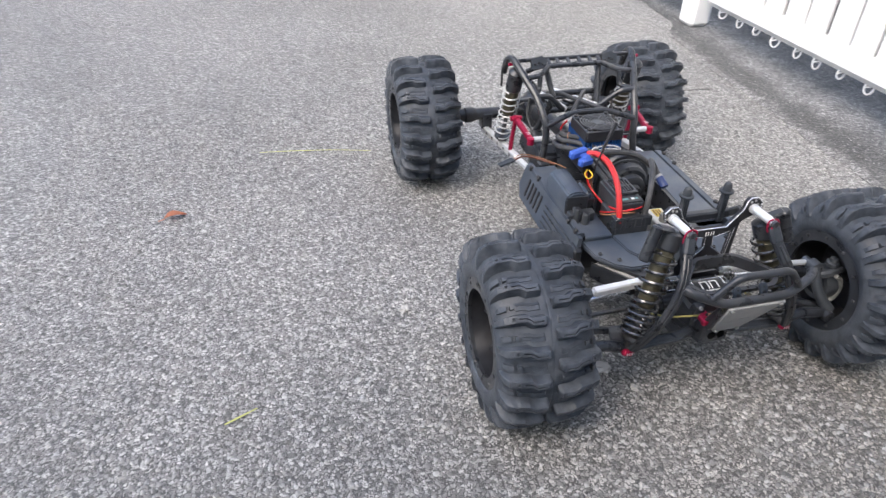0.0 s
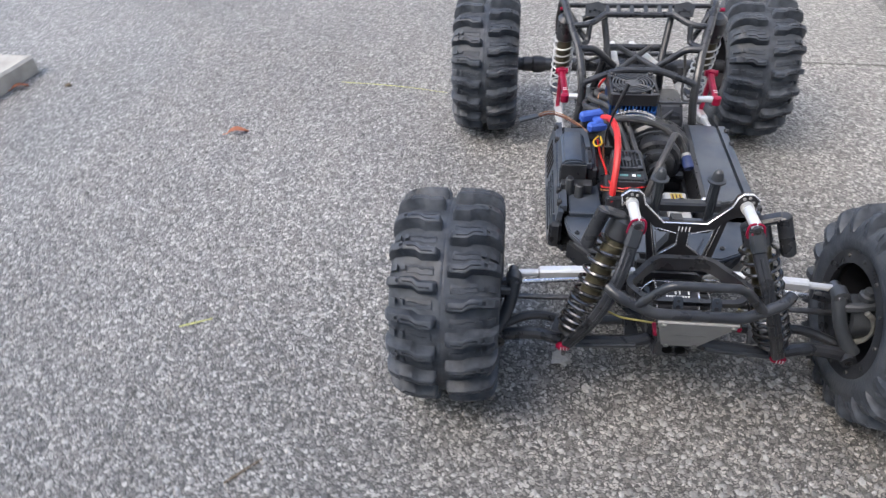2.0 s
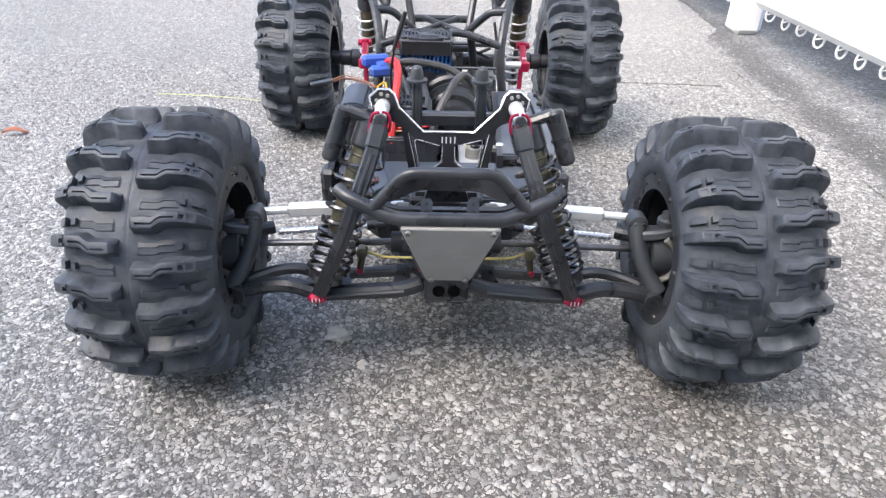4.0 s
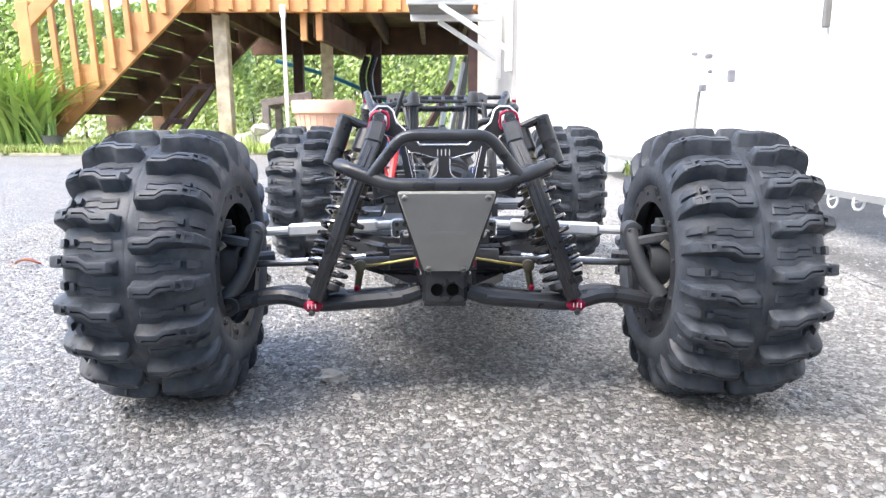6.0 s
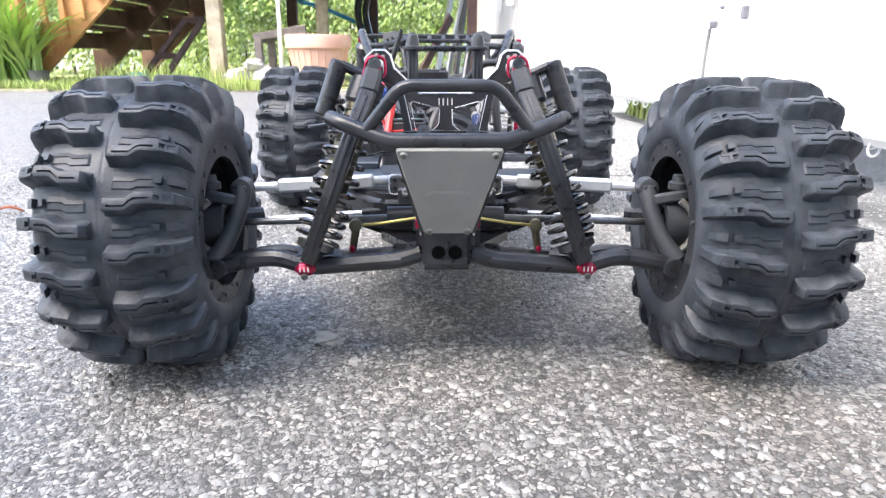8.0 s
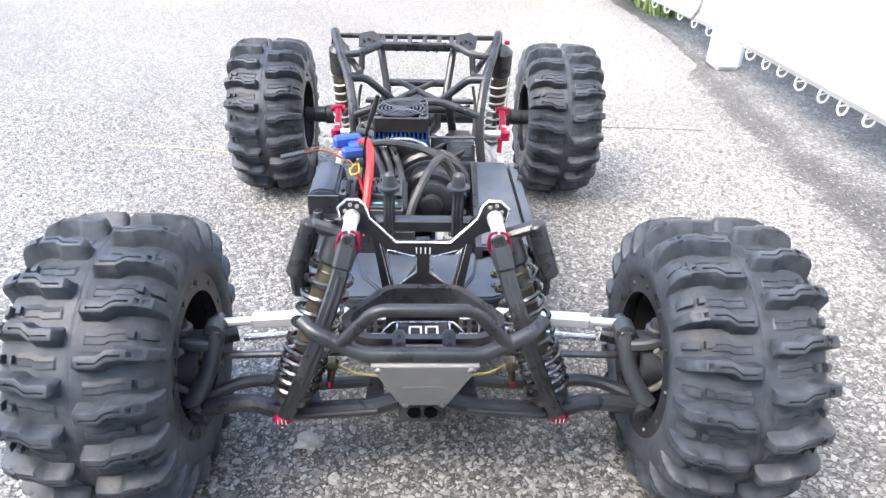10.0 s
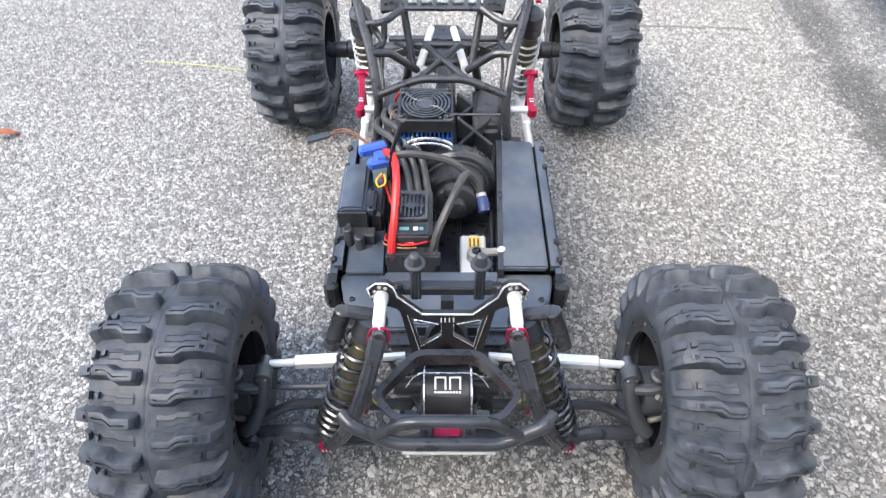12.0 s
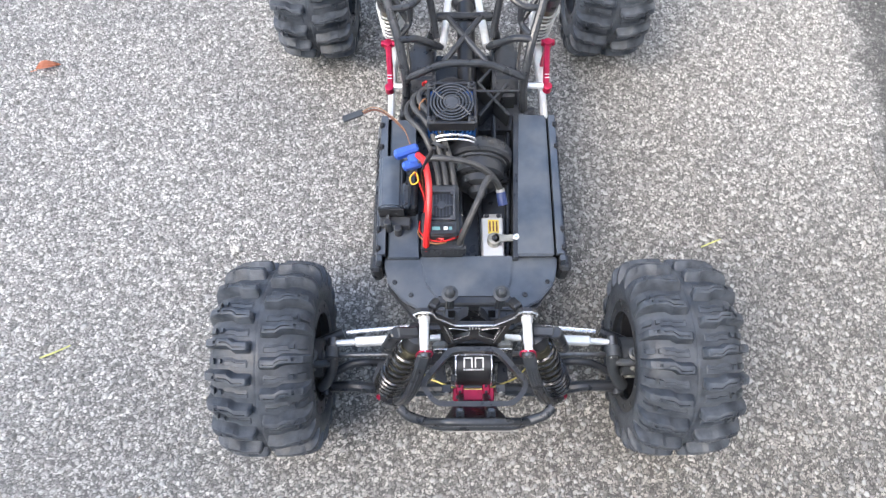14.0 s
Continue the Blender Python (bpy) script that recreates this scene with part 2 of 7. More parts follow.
GREY = material("grey_plate", (0.3, 0.295, 0.28), 0.5, 0.0, second=(0.24, 0.235, 0.225), grain=40, amount=0.7, bump=0.06, bump_scale=600)
STEEL = material("dark_steel", (0.16, 0.16, 0.165), 0.35, 0.85, second=(0.07, 0.07, 0.07), grain=150, amount=0.6)
SPRING = material("dark_spring", (0.11, 0.11, 0.115), 0.2, 0.8, second=(0.06, 0.06, 0.06), grain=200, amount=0.5)
SPRING_W = material("pale_spring", (0.5, 0.5, 0.48), 0.35, 0.4, second=(0.4, 0.4, 0.38), grain=200, amount=0.5)
BRONZE = material("bronze_shock", (0.12, 0.108, 0.07), 0.33, 0.5, second=(0.06, 0.054, 0.036), grain=90, amount=0.7)
BRASS = material("yellow_rod", (0.5, 0.42, 0.13), 0.4, 0.5, second=(0.3, 0.26, 0.1), grain=90, amount=0.5)
BLUE_F = material("blue_heatsink", (0.02, 0.11, 0.36), 0.35, 0.6, second=(0.01, 0.05, 0.18), grain=120, amount=0.6)
BLUE_P = material("blue_plug", (0.035, 0.1, 0.43), 0.5, second=(0.03, 0.07, 0.3), grain=90, amount=0.6, bump=0.1)
WIRE_R = material("red_wire", (0.52, 0.018, 0.02), 0.42, second=(0.45, 0.015, 0.015), grain=80, amount=0.6)
WIRE_K = material("black_wire", (0.024, 0.024, 0.026), 0.5, second=(0.06, 0.06, 0.06), grain=120, amount=0.6, dust=(0.14, 0.135, 0.125), dust_amount=0.3)
WIRE_Y = material("yellow_wire", (0.6, 0.38, 0.02), 0.45)
WIRE_O = material("orange_wire", (0.3, 0.14, 0.06), 0.45)
WIRE_B = material("brown_wire", (0.12, 0.04, 0.02), 0.5)
SILVER_P = material("silver_case", (0.52, 0.52, 0.52), 0.35, 0.4, second=(0.45, 0.45, 0.44), grain=100, amount=0.5)
LABEL_Y = material("label_yellow", (0.6, 0.45, 0.08), 0.5)
BLUE_D = material("dark_blue_plug", (0.02, 0.038, 0.13), 0.45, second=(0.013, 0.025, 0.085), grain=90, amount=0.6)
GRILLE = material("dusty_grille", (0.028, 0.031, 0.037), 0.36, second=(0.06, 0.063, 0.07), grain=120, amount=0.8)
LABEL_W = material("label_white", (0.75, 0.75, 0.74), 0.5)
LABEL_T = material("label_pale_teal", (0.12, 0.26, 0.26), 0.5)
POST_G = material("worn_grey_metal", (0.25, 0.25, 0.23), 0.42, 0.35, second=(0.15, 0.15, 0.14), grain=120, amount=0.7)
WHITE = material("white_paint", (0.8, 0.8, 0.79), 0.5, second=(0.68, 0.68, 0.66), grain=6, amount=0.6, bump=0.1, bump_scale=200, blotch=0.05)
GAP_GREY = material("gap_and_cord_grey", (0.13, 0.13, 0.135), 0.7, second=(0.24, 0.24, 0.24), grain=12, amount=0.8)
SIDING = material("pale_siding", (0.66, 0.65, 0.62), 0.6, second=(0.55, 0.54, 0.51), grain=5, amount=0.6, bump=0.1, bump_scale=150)
# grey for the white house's side: its shade is put into the colour
SIDE_SHADE = material("side_shade_grey", (0.36, 0.355, 0.345), 0.6, second=(0.3, 0.295, 0.285), grain=5, amount=0.6, bump=0.1, bump_scale=150)
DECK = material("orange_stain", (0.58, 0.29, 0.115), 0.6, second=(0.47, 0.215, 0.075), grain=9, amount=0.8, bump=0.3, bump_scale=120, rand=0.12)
# darker copy of the deck wood, with the shade underneath in its colour
DECK_B = material("shaded_deck_brown", (0.14, 0.075, 0.045), 0.75, second=(0.07, 0.04, 0.028), grain=7, amount=0.9, bump=0.3, bump_scale=110, rand=0.2)
POST_W = material("raw_post_wood", (0.68, 0.58, 0.42), 0.75, second=(0.36, 0.28, 0.18), grain=14, amount=0.8, bump=0.4, bump_scale=120)
GREYWOOD = material("grey_wood", (0.22, 0.19, 0.17), 0.75, second=(0.12, 0.1, 0.09), grain=14, amount=0.8, bump=0.4, bump_scale=120)
DARKWOOD = material("dark_wood", (0.1, 0.055, 0.045), 0.65, second=(0.06, 0.03, 0.03), grain=14, amount=0.8)
TERRA = material("terracotta", (0.64, 0.41, 0.32), 0.8, second=(0.57, 0.34, 0.25), grain=12, amount=0.8, bump=0.2, bump_scale=90, blotch=0.1)
LEAF = material("hedge_leaf", (0.44, 0.55, 0.19), 0.5, second=(0.30, 0.41, 0.12), grain=9, amount=0.8, island=0.3)
LILY = material("lily_leaf", (0.44, 0.58, 0.17), 0.4, second=(0.28, 0.44, 0.12), grain=9, amount=0.7, island=0.35)
LAWN = material("lawn_soil", (0.28, 0.34, 0.11), 0.9, second=(0.34, 0.3, 0.15), grain=12, amount=0.8, bump=0.5, bump_scale=80)
GRASS = material("grass_blade", (0.3, 0.42, 0.11), 0.55, second=(0.38, 0.36, 0.13), grain=3, amount=0.6, island=0.4)
STRAW = material("pale_straw", (0.5, 0.5, 0.17), 0.6, second=(0.36, 0.4, 0.1), grain=80, amount=0.6)
DRYLEAF = material("dry_leaf", (0.52, 0.21, 0.12), 0.65, second=(0.36, 0.13, 0.07), grain=90, amount=0.8)
CONCRETE = material("concrete", (0.42, 0.405, 0.37), 0.85, second=(0.3, 0.29, 0.26), grain=40, amount=0.8, bump=0.5, bump_scale=300, blotch=0.12)
PALE_STONE = material("pale_stone", (0.5, 0.48, 0.44), 0.8, second=(0.3, 0.29, 0.27), grain=70, amount=0.8, bump=0.4, bump_scale=300, blotch=0.1)
TWIG = material("twig", (0.16, 0.12, 0.08), 0.8, second=(0.08, 0.06, 0.04), grain=90)
TARP_B = material("blue_tarp", (0.03, 0.28, 0.5), 0.5, second=(0.02, 0.15, 0.3), grain=9, amount=0.8)
TARP_G = material("green_tarp", (0.2, 0.36, 0.16), 0.6, second=(0.1, 0.22, 0.1), grain=9, amount=0.8)
GREYPOT = material("grey_pot", (0.17, 0.17, 0.165), 0.7, second=(0.1, 0.1, 0.1), grain=20, amount=0.7)
TAR = material("tar_line", (0.09, 0.088, 0.085), 0.8, second=(0.17, 0.165, 0.155), grain=150, amount=0.8)


# ---- mesh tools ----
def vec(p):
    return Vector(p)


def tube(bm, pts, r, n=10, closed=False):
    """A round bar along a line of points; r is one radius or one for each point."""
    pts = [Vector(p) for p in pts]
    rs = r if isinstance(r, (list, tuple)) else [r] * len(pts)
    count = len(pts)
    rings, normal = [], None
    for i, p in enumerate(pts):
        a = pts[(i - 1) % count] if (closed or i > 0) else p
        b = pts[(i + 1) % count] if (closed or i < count - 1) else p
        d = (b - a).normalized()
        if normal is None:
            normal = d.orthogonal().normalized()
        normal = (normal - d * normal.dot(d)).normalized()
        side = d.cross(normal)
        rings.append([bm.verts.new(p + (normal * math.cos(k * math.tau / n) + side * math.sin(k * math.tau / n)) * rs[i]) for k in range(n)])
    for i in range(count if closed else count - 1):
        u, v = rings[i], rings[(i + 1) % count]
        for k in range(n):
            f = bm.faces.new((u[k], u[(k + 1) % n], v[(k + 1) % n], v[k]))
            f.smooth = True
    if not closed:
        bm.faces.new(list(reversed(rings[0])))
        bm.faces.new(rings[-1])
    return bm


def rounded(pts, r, k=4):
    """The line of points with its corners rounded."""
    pts = [Vector(p) for p in pts]
    out = [pts[0]]
    for a, b, c in zip(pts, pts[1:], pts[2:]):
        u, v = a - b, c - b
        d = min(r, u.length * 0.45, v.length * 0.45)
        p, q = b + u.normalized() * d, b + v.normalized() * d
        for i in range(k + 1):
            t = i / k
            out.append(p * (1 - t) ** 2 + b * 2 * t * (1 - t) + q * t * t)
    out.append(pts[-1])
    return out


def curved(pts, k=6):
    """A smooth line through the points."""
    pts = [Vector(p) for p in pts]
    ext = [pts[0] * 2 - pts[1]] + pts + [pts[-1] * 2 - pts[-2]]
    out = []
    for a, b, c, d in zip(ext, ext[1:], ext[2:], ext[3:]):
        for i in range(k):
            t = i / k
            out.append(0.5 * ((2 * b) + (c - a) * t + (2 * a - 5 * b + 4 * c - d) * t * t + (3 * b - a - 3 * c + d) * t ** 3))
    out.append(pts[-1])
    return out


def block(bm, c, s, bevel=0.001, m=None):
    """A box with worn edges; m turns it about its centre."""
    t = Matrix.Translation(c) @ (m or Matrix()) @ Matrix.Diagonal((*s, 1))
    got = bmesh.ops.create_cube(bm, size=1.0, matrix=t)
    if bevel:
        edges = list({e for v in got["verts"] for e in v.link_edges})
        bmesh.ops.bevel(bm, geom=edges, offset=min(bevel, min(s) * 0.4), segments=1, affect="EDGES")
    return bm


def beam(bm, a, b, w, h, bevel=0.001, up=(0, 0, 1)):
    """A box of section w by h from a to b; h runs along up."""
    a, b = Vector(a), Vector(b)
    d = (b - a).normalized()
    u = Vector(up)
    u = (u - d * u.dot(d)).normalized()
    m = Matrix((d, u.cross(d), u)).transposed().to_4x4()
    return block(bm, (a + b) / 2, ((b - a).length, w, h), bevel, m)


def bent_bar(bm, pts, w, h):
    """A flat bar bent along a line, w wide across the truck and h thick."""
    rings = []
    for i, p in enumerate(pts):
        d = (pts[min(i + 1, len(pts) - 1)] - pts[max(i - 1, 0)]).normalized()
        side = d.cross(Vector((0, -1, 0.2))).normalized()
        up = side.cross(d)
        c = 0.22 * h
        rings.append([bm.verts.new(p + side * x + up * y) for x, y in ((-w / 2, -h / 2 + c), (-w / 2, h / 2 - c), (-w / 2 + c, h / 2), (w / 2 - c, h / 2), (w / 2, h / 2 - c), (w / 2, -h / 2 + c), (w / 2 - c, -h / 2), (-w / 2 + c, -h / 2))])
    for u, v in zip(rings, rings[1:]):
        for k in range(8):
            bm.faces.new((u[k], u[(k + 1) % 8], v[(k + 1) % 8], v[k]))
    bm.faces.new(rings[0])
    bm.faces.new(rings[-1])
    return bm


def lathe(bm, prof, o=(0, 0, 0), axis=(0, 0, 1), n=24, smooth=True):
    """A turned body: prof is (along, radius)."""
    axis, o = Vector(axis).normalized(), Vector(o)
    u = axis.orthogonal().normalized()
    v = axis.cross(u)
    rings = [[bm.verts.new(o + axis * h + (u * math.cos(k * math.tau / n) + v * math.sin(k * math.tau / n)) * max(r, 1e-5)) for k in range(n)] for h, r in prof]
    for a, b in zip(rings, rings[1:]):
        for k in range(n):
            f = bm.faces.new((a[k], a[(k + 1) % n], b[(k + 1) % n], b[k]))
            f.smooth = smooth
    bm.faces.new(list(reversed(rings[0])))
    bm.faces.new(rings[-1])
    return bm


def ring(bm, o, axis, r0, r1, h, n=28):
    """A flat ring with a hole."""
    axis, o = Vector(axis).normalized(), Vector(o)
    u = axis.orthogonal().normalized()
    v = axis.cross(u)
    c = [[bm.verts.new(o + axis * z + (u * math.cos(k * math.tau / n) + v * math.sin(k * math.tau / n)) * r) for k in range(n)]
         for r, z in ((r0, -h / 2), (r1, -h / 2), (r1, h / 2), (r0, h / 2))]
    for i in range(4):
        for k in range(n):
            bm.faces.new((c[i][k], c[i][(k + 1) % n], c[(i + 1) % 4][(k + 1) % n], c[(i + 1) % 4][k]))
    return bm


def slab(bm, poly, o, ux, uy, thick):
    """A flat plate: a polygon in the plane of ux and uy, thick across it."""
    o, ux, uy = Vector(o), Vector(ux).normalized(), Vector(uy).normalized()
    nn = ux.cross(uy).normalized() * (thick / 2)
    a = [bm.verts.new(o + ux * x + uy * y - nn) for x, y in poly]
    b = [bm.verts.new(o + ux * x + uy * y + nn) for x, y in poly]
    bm.faces.new(list(reversed(a)))
    bm.faces.new(b)
    for i in range(len(poly)):
        j = (i + 1) % len(poly)
        bm.faces.new((a[i], a[j], b[j], b[i]))
    return bm


def helix(a, b, r, turns, per=14, r1=None):
    a, b = Vector(a), Vector(b)
    d = (b - a)
    u = d.orthogonal().normalized()
    v = d.normalized().cross(u)
    count = int(turns * per)
    return [a + d * (i / count) + (u * math.cos(i * math.tau / per) + v * math.sin(i * math.tau / per)) * (r + ((r1 or r) - r) * i / count) for i in range(count + 1)]


def mesh_of(name, bm, mat):
    bmesh.ops.recalc_face_normals(bm, faces=bm.faces)
    me = bpy.data.meshes.new(name)
    bm.to_mesh(me)
    bm.free()
    me.materials.append(mat)
    me.shade_smooth()
    me.set_sharp_from_angle(angle=radians(32))
    return me


def part(name, bm, mat, parent, label=""):
    ob = new(name, mesh_of(name, bm, mat))
    ob.parent = parent
    return tagged(ob, label)


def thing(name, bm, mat, label, category, group="", kind=""):
    return tagged(new(name, mesh_of(name, bm, mat) if bm else None), label, category, group, kind)


def B():
    return bmesh.new()


# ---- the setting ----
def sheet(name, x0, x1, y0, y1, z, mat, label, category, depth=0.05):
    bm = B()
    block(bm, ((x0 + x1) / 2, (y0 + y1) / 2, z - depth / 2), (x1 - x0, y1 - y0, depth), 0)
    return thing(name, bm, mat, label, category, kind="structure")


sheet("ground", -60, 60, -60, 60, 0.0, ASPHALT, "worn grey asphalt driveway full of pale stone chips", "ground", 0.3)

# a darker, smoother strip of asphalt along the fence, with a wavy edge and painted fence shade
bm = B()
edge = [(0.47, -1.96), (0.478, -0.6), (0.496, 0.1), (0.503, 0.27), (0.511, 0.45), (0.523, 0.62), (0.538, 0.85), (0.555, 0.98), (0.585, 1.04), (0.62, 1.10), (0.64, 1.4), (0.62, 1.9), (0.62, 2.2), (20.0, 2.2), (20.0, -1.96)]
line = []
for (xa, ya), (xb, yb) in zip(edge, edge[1:] + edge[:1]):
    k = max(1, min(60, int(abs(yb - ya) / 0.012)))
    for i in range(k):
        t = i / k
        x, y = xa + (xb - xa) * t, ya + (yb - ya) * t
        if xa < 0.66:
            x += noise.noise((y * 14, 3.1, 0)) * 0.012 + noise.noise((y * 55, 7.7, 0)) * 0.007
        line.append((x, y))
slab(bm, line, (0, 0, 0.0), (1, 0, 0), (0, 1, 0), 0.003)
thing("pavement", bm, ASPHALT_DARK, "dark tarred strip of asphalt along the fence, shade under the rail coloured in", "pavement", kind="structure")

# a thin sealed crack
bm = B()
pts = [(0.27 + i * 0.0155, 0.684 - i * 0.0009 + noise.noise((i * 0.7, 0, 5)) * 0.004) for i in range(14)]
poly = [(x, y - 0.0014 - 0.0016 * noise.noise((i, 1, 0))) for i, (x, y) in enumerate(pts)] + [(x, y + 0.0014) for x, y in reversed(pts)]
slab(bm, poly, (0, 0, 0.0004), (1, 0, 0), (0, 1, 0), 0.002)
thing("pavement_crack", bm, TAR, "thin dark crack in the asphalt", "crack", kind="structure")

# stone chips in the asphalt
def chips(count, x0, x1, y0, y1, small, large, seed):
    rng = np.random.default_rng(seed)
    k = 5
    cx, cy = rng.uniform(x0, x1, count), rng.uniform(y0, y1, count)
    size = small + (large - small) * rng.random(count) ** 3
    turn = rng.random(count) * math.tau
    stretch = rng.uniform(0.6, 1.0, count)
    high = np.minimum(size * rng.uniform(0.08, 0.3, count), 0.0011)
    lean = rng.normal(0, 0.22, (count, 2))
    ang = np.arange(k) * math.tau / k + rng.uniform(-0.4, 0.4, (count, k))
    rad = size[:, None] * rng.uniform(0.7, 1.1, (count, k)) * 0.5
    px, py = np.cos(ang) * rad, np.sin(ang) * rad * stretch[:, None]
    c, s = np.cos(turn)[:, None], np.sin(turn)[:, None]
    qx, qy = px * c - py * s, px * s + py * c
    verts = np.zeros((count, 2 * k, 3))
    verts[:, :k, 0], verts[:, :k, 1], verts[:, :k, 2] = cx[:, None] + qx * 1.12, cy[:, None] + qy * 1.12, -0.0006
    verts[:, k:, 0], verts[:, k:, 1] = cx[:, None] + qx * 0.8, cy[:, None] + qy * 0.8
    verts[:, k:, 2] = high[:, None] + qx * lean[:, :1] + qy * lean[:, 1:]
    base = (np.arange(count) * 2 * k)[:, None]
    quads = np.concatenate([base + np.array([[i, (i + 1) % k, k + (i + 1) % k, k + i]]) for i in range(k)], axis=1).reshape(-1, 4)
    tops = base + np.arange(k, 2 * k)[None, :]
    me = bpy.data.meshes.new("stone_chips")
    nq, nt = len(quads), len(tops)
    me.vertices.add(count * 2 * k)
    me.vertices.foreach_set("co", verts.ravel())
    me.loops.add(nq * 4 + nt * k)
    me.loops.foreach_set("vertex_index", np.concatenate([quads.ravel(), tops.ravel()]).astype(np.int32))
    me.polygons.add(nq + nt)
    me.polygons.foreach_set("loop_start", np.concatenate([np.arange(nq) * 4, nq * 4 + np.arange(nt) * k]).astype(np.int32))
    me.update(calc_edges=True)
    me.validate()
    me.materials.append(STONES)
    return tagged(new("stone_chips", me), "pale and grey stone chips set in the asphalt", "gravel", kind="stuff")


chips(52000, -0.75, 0.5, -0.42, 0.75, 0.0022, 0.0082, 5)
chips(20000, -1.3, 0.5, 0.75, 2.0, 0.002, 0.006, 6)

strip = chips(6000, 0.51, 0.78, -0.3, 1.05, 0.0018, 0.005, 7)
strip.location.z = 0.0013

# lawn with its stone edging
bm = B()
slab(bm, [(-14, 3.45), (-1.0, 3.62), (0.2, 3.9), (0.2, 14), (-14, 14)], (0, 0, 0.0), (1, 0, 0), (0, 1, 0), 0.03)
thing("ground_lawn", bm, LAWN, "patchy green lawn beyond the driveway", "lawn", kind="structure")


def blades(name, count, area, height, width, mat, label, category, seed, lean=0.5, z=0.0):
    """Many single blades of grass in one mesh."""
    rng = random.Random(seed)
    bm = B()
    for _ in range(count):
        x, y = area(rng)
        h, a = height * rng.uniform(0.5, 1.3), rng.random() * math.tau
        w = width * rng.uniform(0.7, 1.3)
        dx, dy = math.cos(a) * h * lean * rng.random(), math.sin(a) * h * lean * rng.random()
        b = rng.random() * math.tau
        u = Vector((math.cos(b) * w, math.sin(b) * w, 0))
        p = Vector((x, y, z))
        mid, tip = p + Vector((dx * 0.4, dy * 0.4, h * 0.6)), p + Vector((dx, dy, h))
        v = [bm.verts.new(q) for q in (p - u, p + u, mid + u * 0.7, mid - u * 0.7, tip)]
        bm.faces.new(v[:4])
        bm.faces.new((v[3], v[2], v[4]))
    return thing(name, bm, mat, label, category, kind="stuff")


blades("lawn_grass", 12000, lambda r: (r.uniform(-4.2, -0.9), 3.47 + r.random() ** 1.8 * 1.3), 0.05, 0.003, GRASS, "short green and straw-coloured lawn grass", "grass", 1, 0.8, 0.01)
blades("tall_grass", 700, lambda r: (r.uniform(-2.3, -1.2), r.uniform(3.9, 4.3)), 0.13, 0.003, GRASS, "longer tufts of grass under the stairs", "grass", 2, 0.6, 0.01)
blades("weeds", 190, lambda r: (0.27 + 0.3 * r.choice((0.1, 0.22, 0.42, 0.5, 0.8)) + r.gauss(0, 0.02), r.uniform(1.9, 1.97)), 0.06, 0.005, GRASS, "weeds growing along the foot of the wall", "grass", 3, 0.9, 0.0)
blades("weeds", 420, lambda r: (r.uniform(0.68, 0.85), r.uniform(1.6, 2.0)), 0.06, 0.005, GRASS, "weeds growing under the white fence", "grass", 4, 0.9, 0.0)

edging = thing("lawn_edging", None, None, "row of low pale edging stones along the lawn", "edging", kind="structure")
r = random.Random(8)
for i in range(13):
    x = -4.4 + i * 0.34
    bm = B()
    block(bm, (x, 3.44 + i * 0.008, 0.004), (0.325 + r.uniform(-0.03, 0.01), 0.055, 0.022), 0.006, Matrix.Rotation(r.uniform(-0.05, 0.05), 4, "Z"))
    part("stone", bm, EDGING, edging)

# white house wall, seen between fence and deck, its shaded side coloured pale grey
bm = B()
block(bm, (2.45, 3.06, 1.2), (4.3, 2.08, 2.4), 0.004)
wall = thing("wall_house", bm, WHITE, "white painted wall of the house", "wall", kind="structure")
bm = B()
block(bm, (0.292, 3.07, 1.2), (0.02, 2.03, 2.39), 0.003)
part("side_sheet", bm, SIDE_SHADE, wall, "sheet over the side, grey for the shade on the white wall")

# far white wall behind the shrubs
bm = B()
block(bm, (0.45, 8.9, 1.1), (1.25, 0.2, 2.2), 0.004)
thing("wall_north", bm, WHITE, "white wall of a building far behind the deck", "wall", kind="structure")

# plain unseen wall behind the camera, added to hold light off the near ground
bm = B()
block(bm, (-1.0, -1.6, 1.2), (14.0, 0.25, 2.4), 0.004)
thing("wall_sky_block", bm, SIDING, "unseen pale wall added to block sky light", "wall", kind="structure")


# ---- white fence ----
fence = thing("white_fence", None, None, "white slatted fence with posts and wire loops under its rail", "fence")


def fence_post(x, y, h=1.3, w=0.062):
    bm = B()
    block(bm, (x, y, h / 2), (w, w, h), 0.012)
    p = part("post", bm, WHITE, fence)
    bm = B()
    block(bm, (x, y, h + 0.012), (w + 0.016, w + 0.016, 0.024), 0.008)
    part("post_cap", bm, WHITE, p)
    return p


